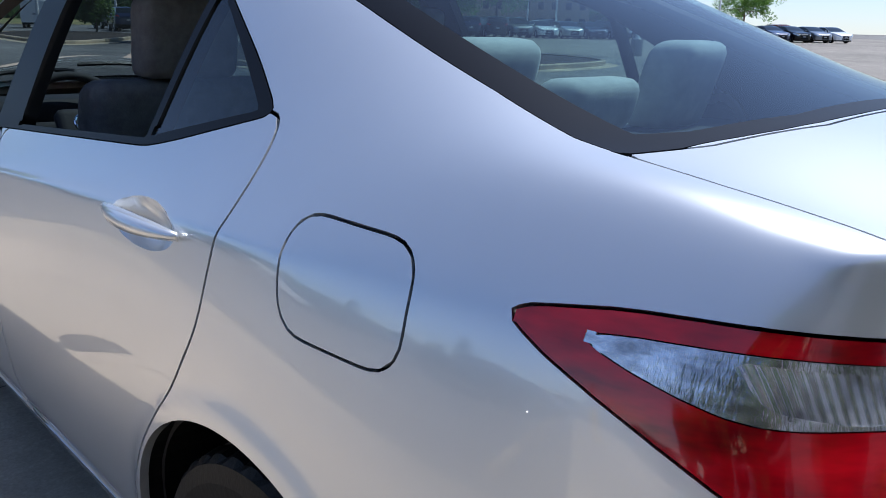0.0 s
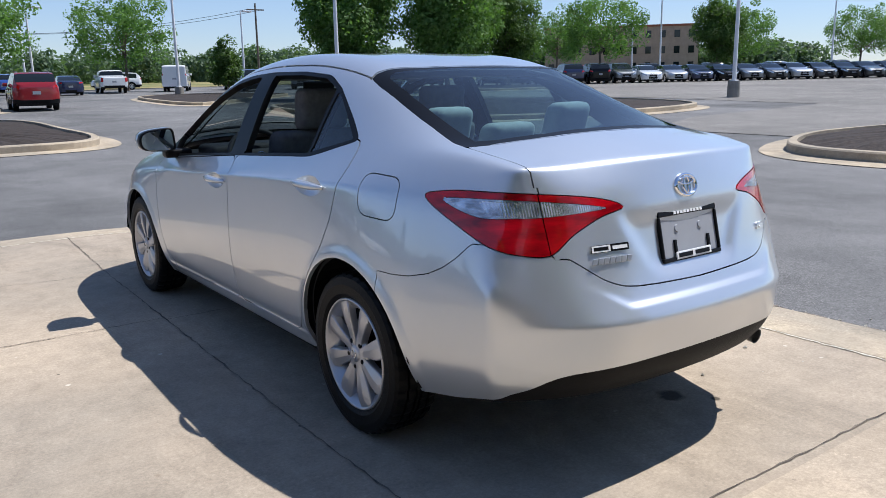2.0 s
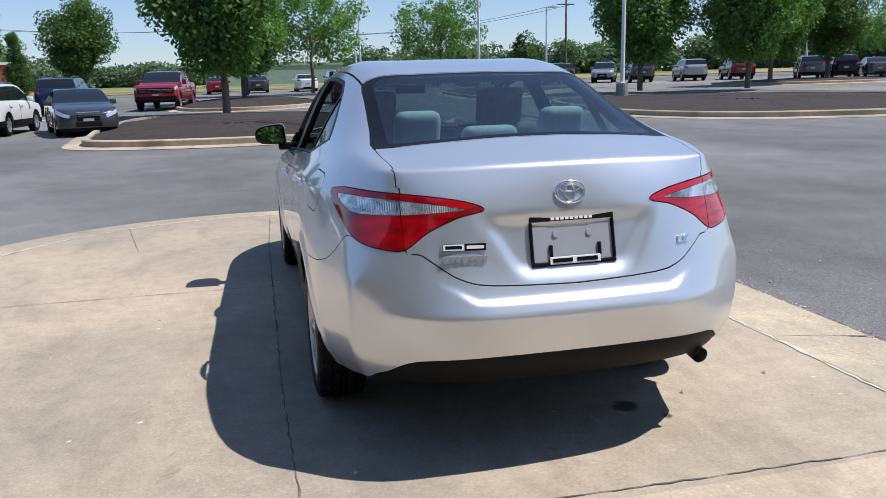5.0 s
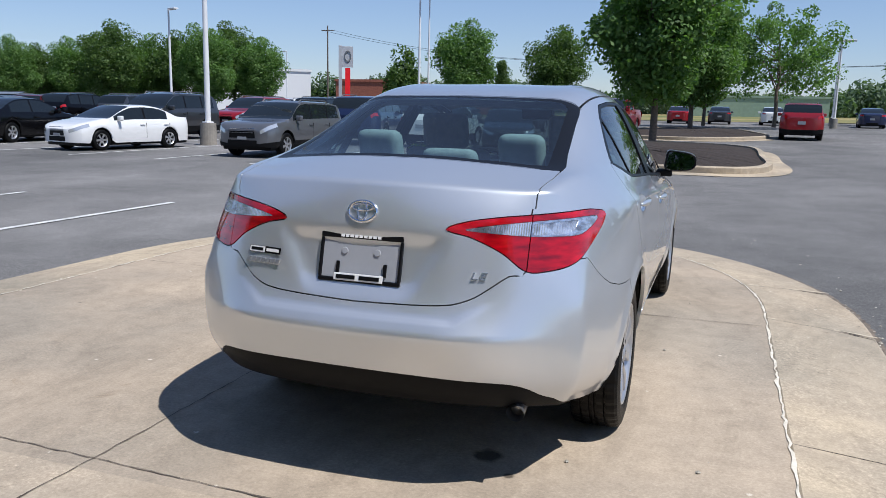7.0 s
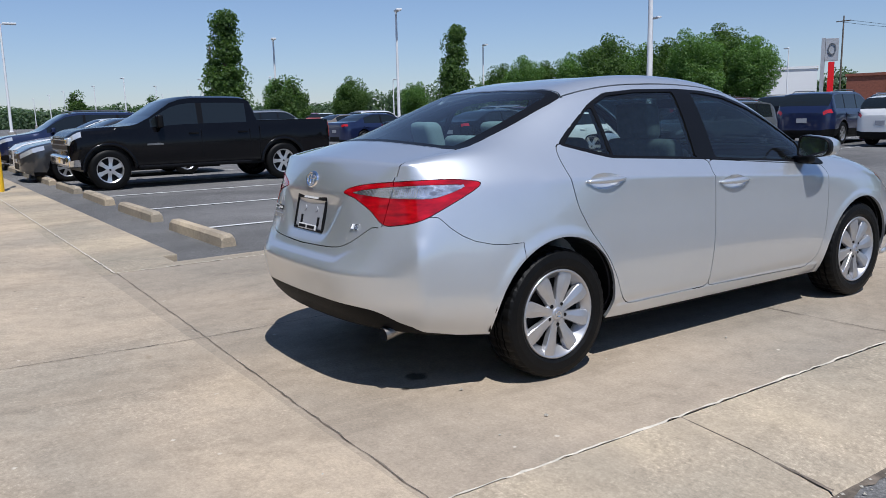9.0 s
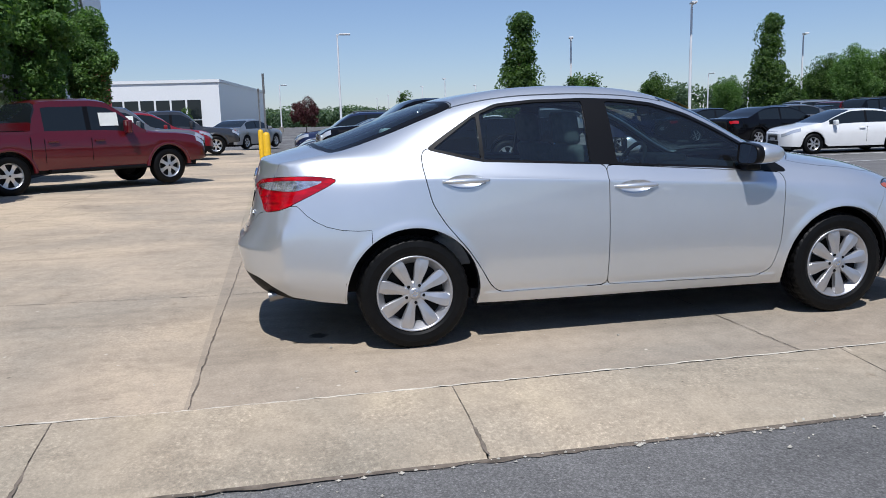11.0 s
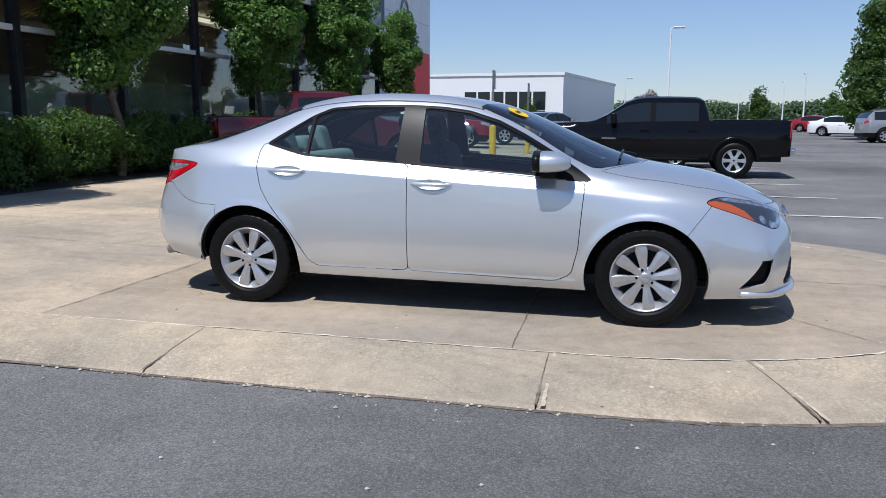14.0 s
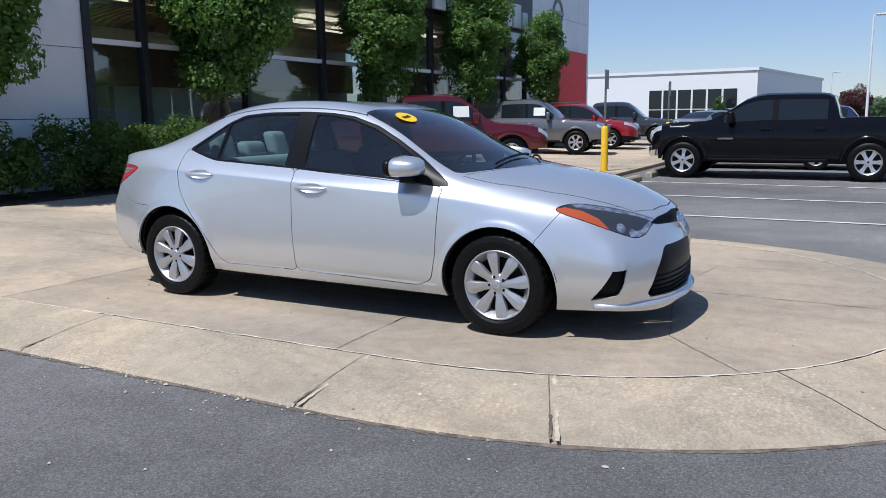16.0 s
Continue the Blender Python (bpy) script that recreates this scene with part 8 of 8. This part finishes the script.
def hedge(x0, x1, y0, y1, z, h):
    r = np.random.default_rng(9)
    n = int((x1 - x0) * 24)
    spots = []
    for _ in range(n):
        x, y, t = r.uniform(x0, x1), r.uniform(y0 + 0.2, y1 - 0.1), r.random()
        spots.append(((x, y, z + 0.16 + t * (h - 0.30)), r.uniform(0.17, 0.30)))
    me = crown_mesh("hedge", spots, 0.036, 170, M_LEAFDK, 1.0)
    tagged(new("hedge", me), "dense dark green hedge before the dealership windows", "hedge", kind="stuff")


hedge(-12.4, 4.0, -9.25, -7.85, 0.11, 1.22)
hedge(-26.0, -12.6, -9.25, -8.3, 0.11, 0.85)
bm = fresh()
box(bm, -24.5, 5.0, -9.4, -7.9, -0.1, 0.135, 0.02)
tagged(link("planting_bed", bm, M_MULCH), "dark mulch bed under the hedge", "bed", kind="structure")


def pebbles(count, line, spread, seed):
    """Loose grit along a line on the ground."""
    r = np.random.default_rng(seed)
    pts = dense([np.array(p, float) for p in line], 0.05, closed=False)
    verts, faces = [], []
    for _ in range(count):
        p = pts[r.integers(len(pts))] + r.normal(size=2) * spread
        k = 0.003 + 0.011 * r.random() ** 4
        z = -0.086 if p[0] > 1.6 or p[1] > 4.45 else 0.0
        c = np.array((p[0], p[1], z + k * 0.4))
        n = len(verts)
        for d in ((1, 0, 0), (0, 1, 0), (-1, 0, 0), (0, -1, 0), (0, 0, 0.7), (0, 0, -0.6)):
            verts.append(tuple(c + np.array(d) * k * r.uniform(0.7, 1.3)))
        for i in range(4):
            faces += [(n + i, n + (i + 1) % 4, n + 4), (n + (i + 1) % 4, n + i, n + 5)]
    me = bpy.data.meshes.new("gravel")
    me.from_pydata(verts, [], faces)
    me.materials.append(M_GRIT)
    tagged(new("gravel", me), "loose pale grit on the ground", "gravel", kind="stuff")


M_GRIT = plain_material("pale grit", (0.42, 0.39, 0.33), 0.95, 0.5, 40)
pebbles(420, [(2.215, -6.0), (2.215, 1.0), (2.10, 1.9), (1.75, 2.8)], 0.018, 3)
pebbles(110, [(2.6, -5.0), (2.6, 1.0), (2.3, 2.6), (1.4, 4.4)], 0.25, 4)
pebbles(60, [(0.0, -5.0), (0.5, -3.0), (1.3, -2.0), (1.3, 2.0)], 0.5, 5)
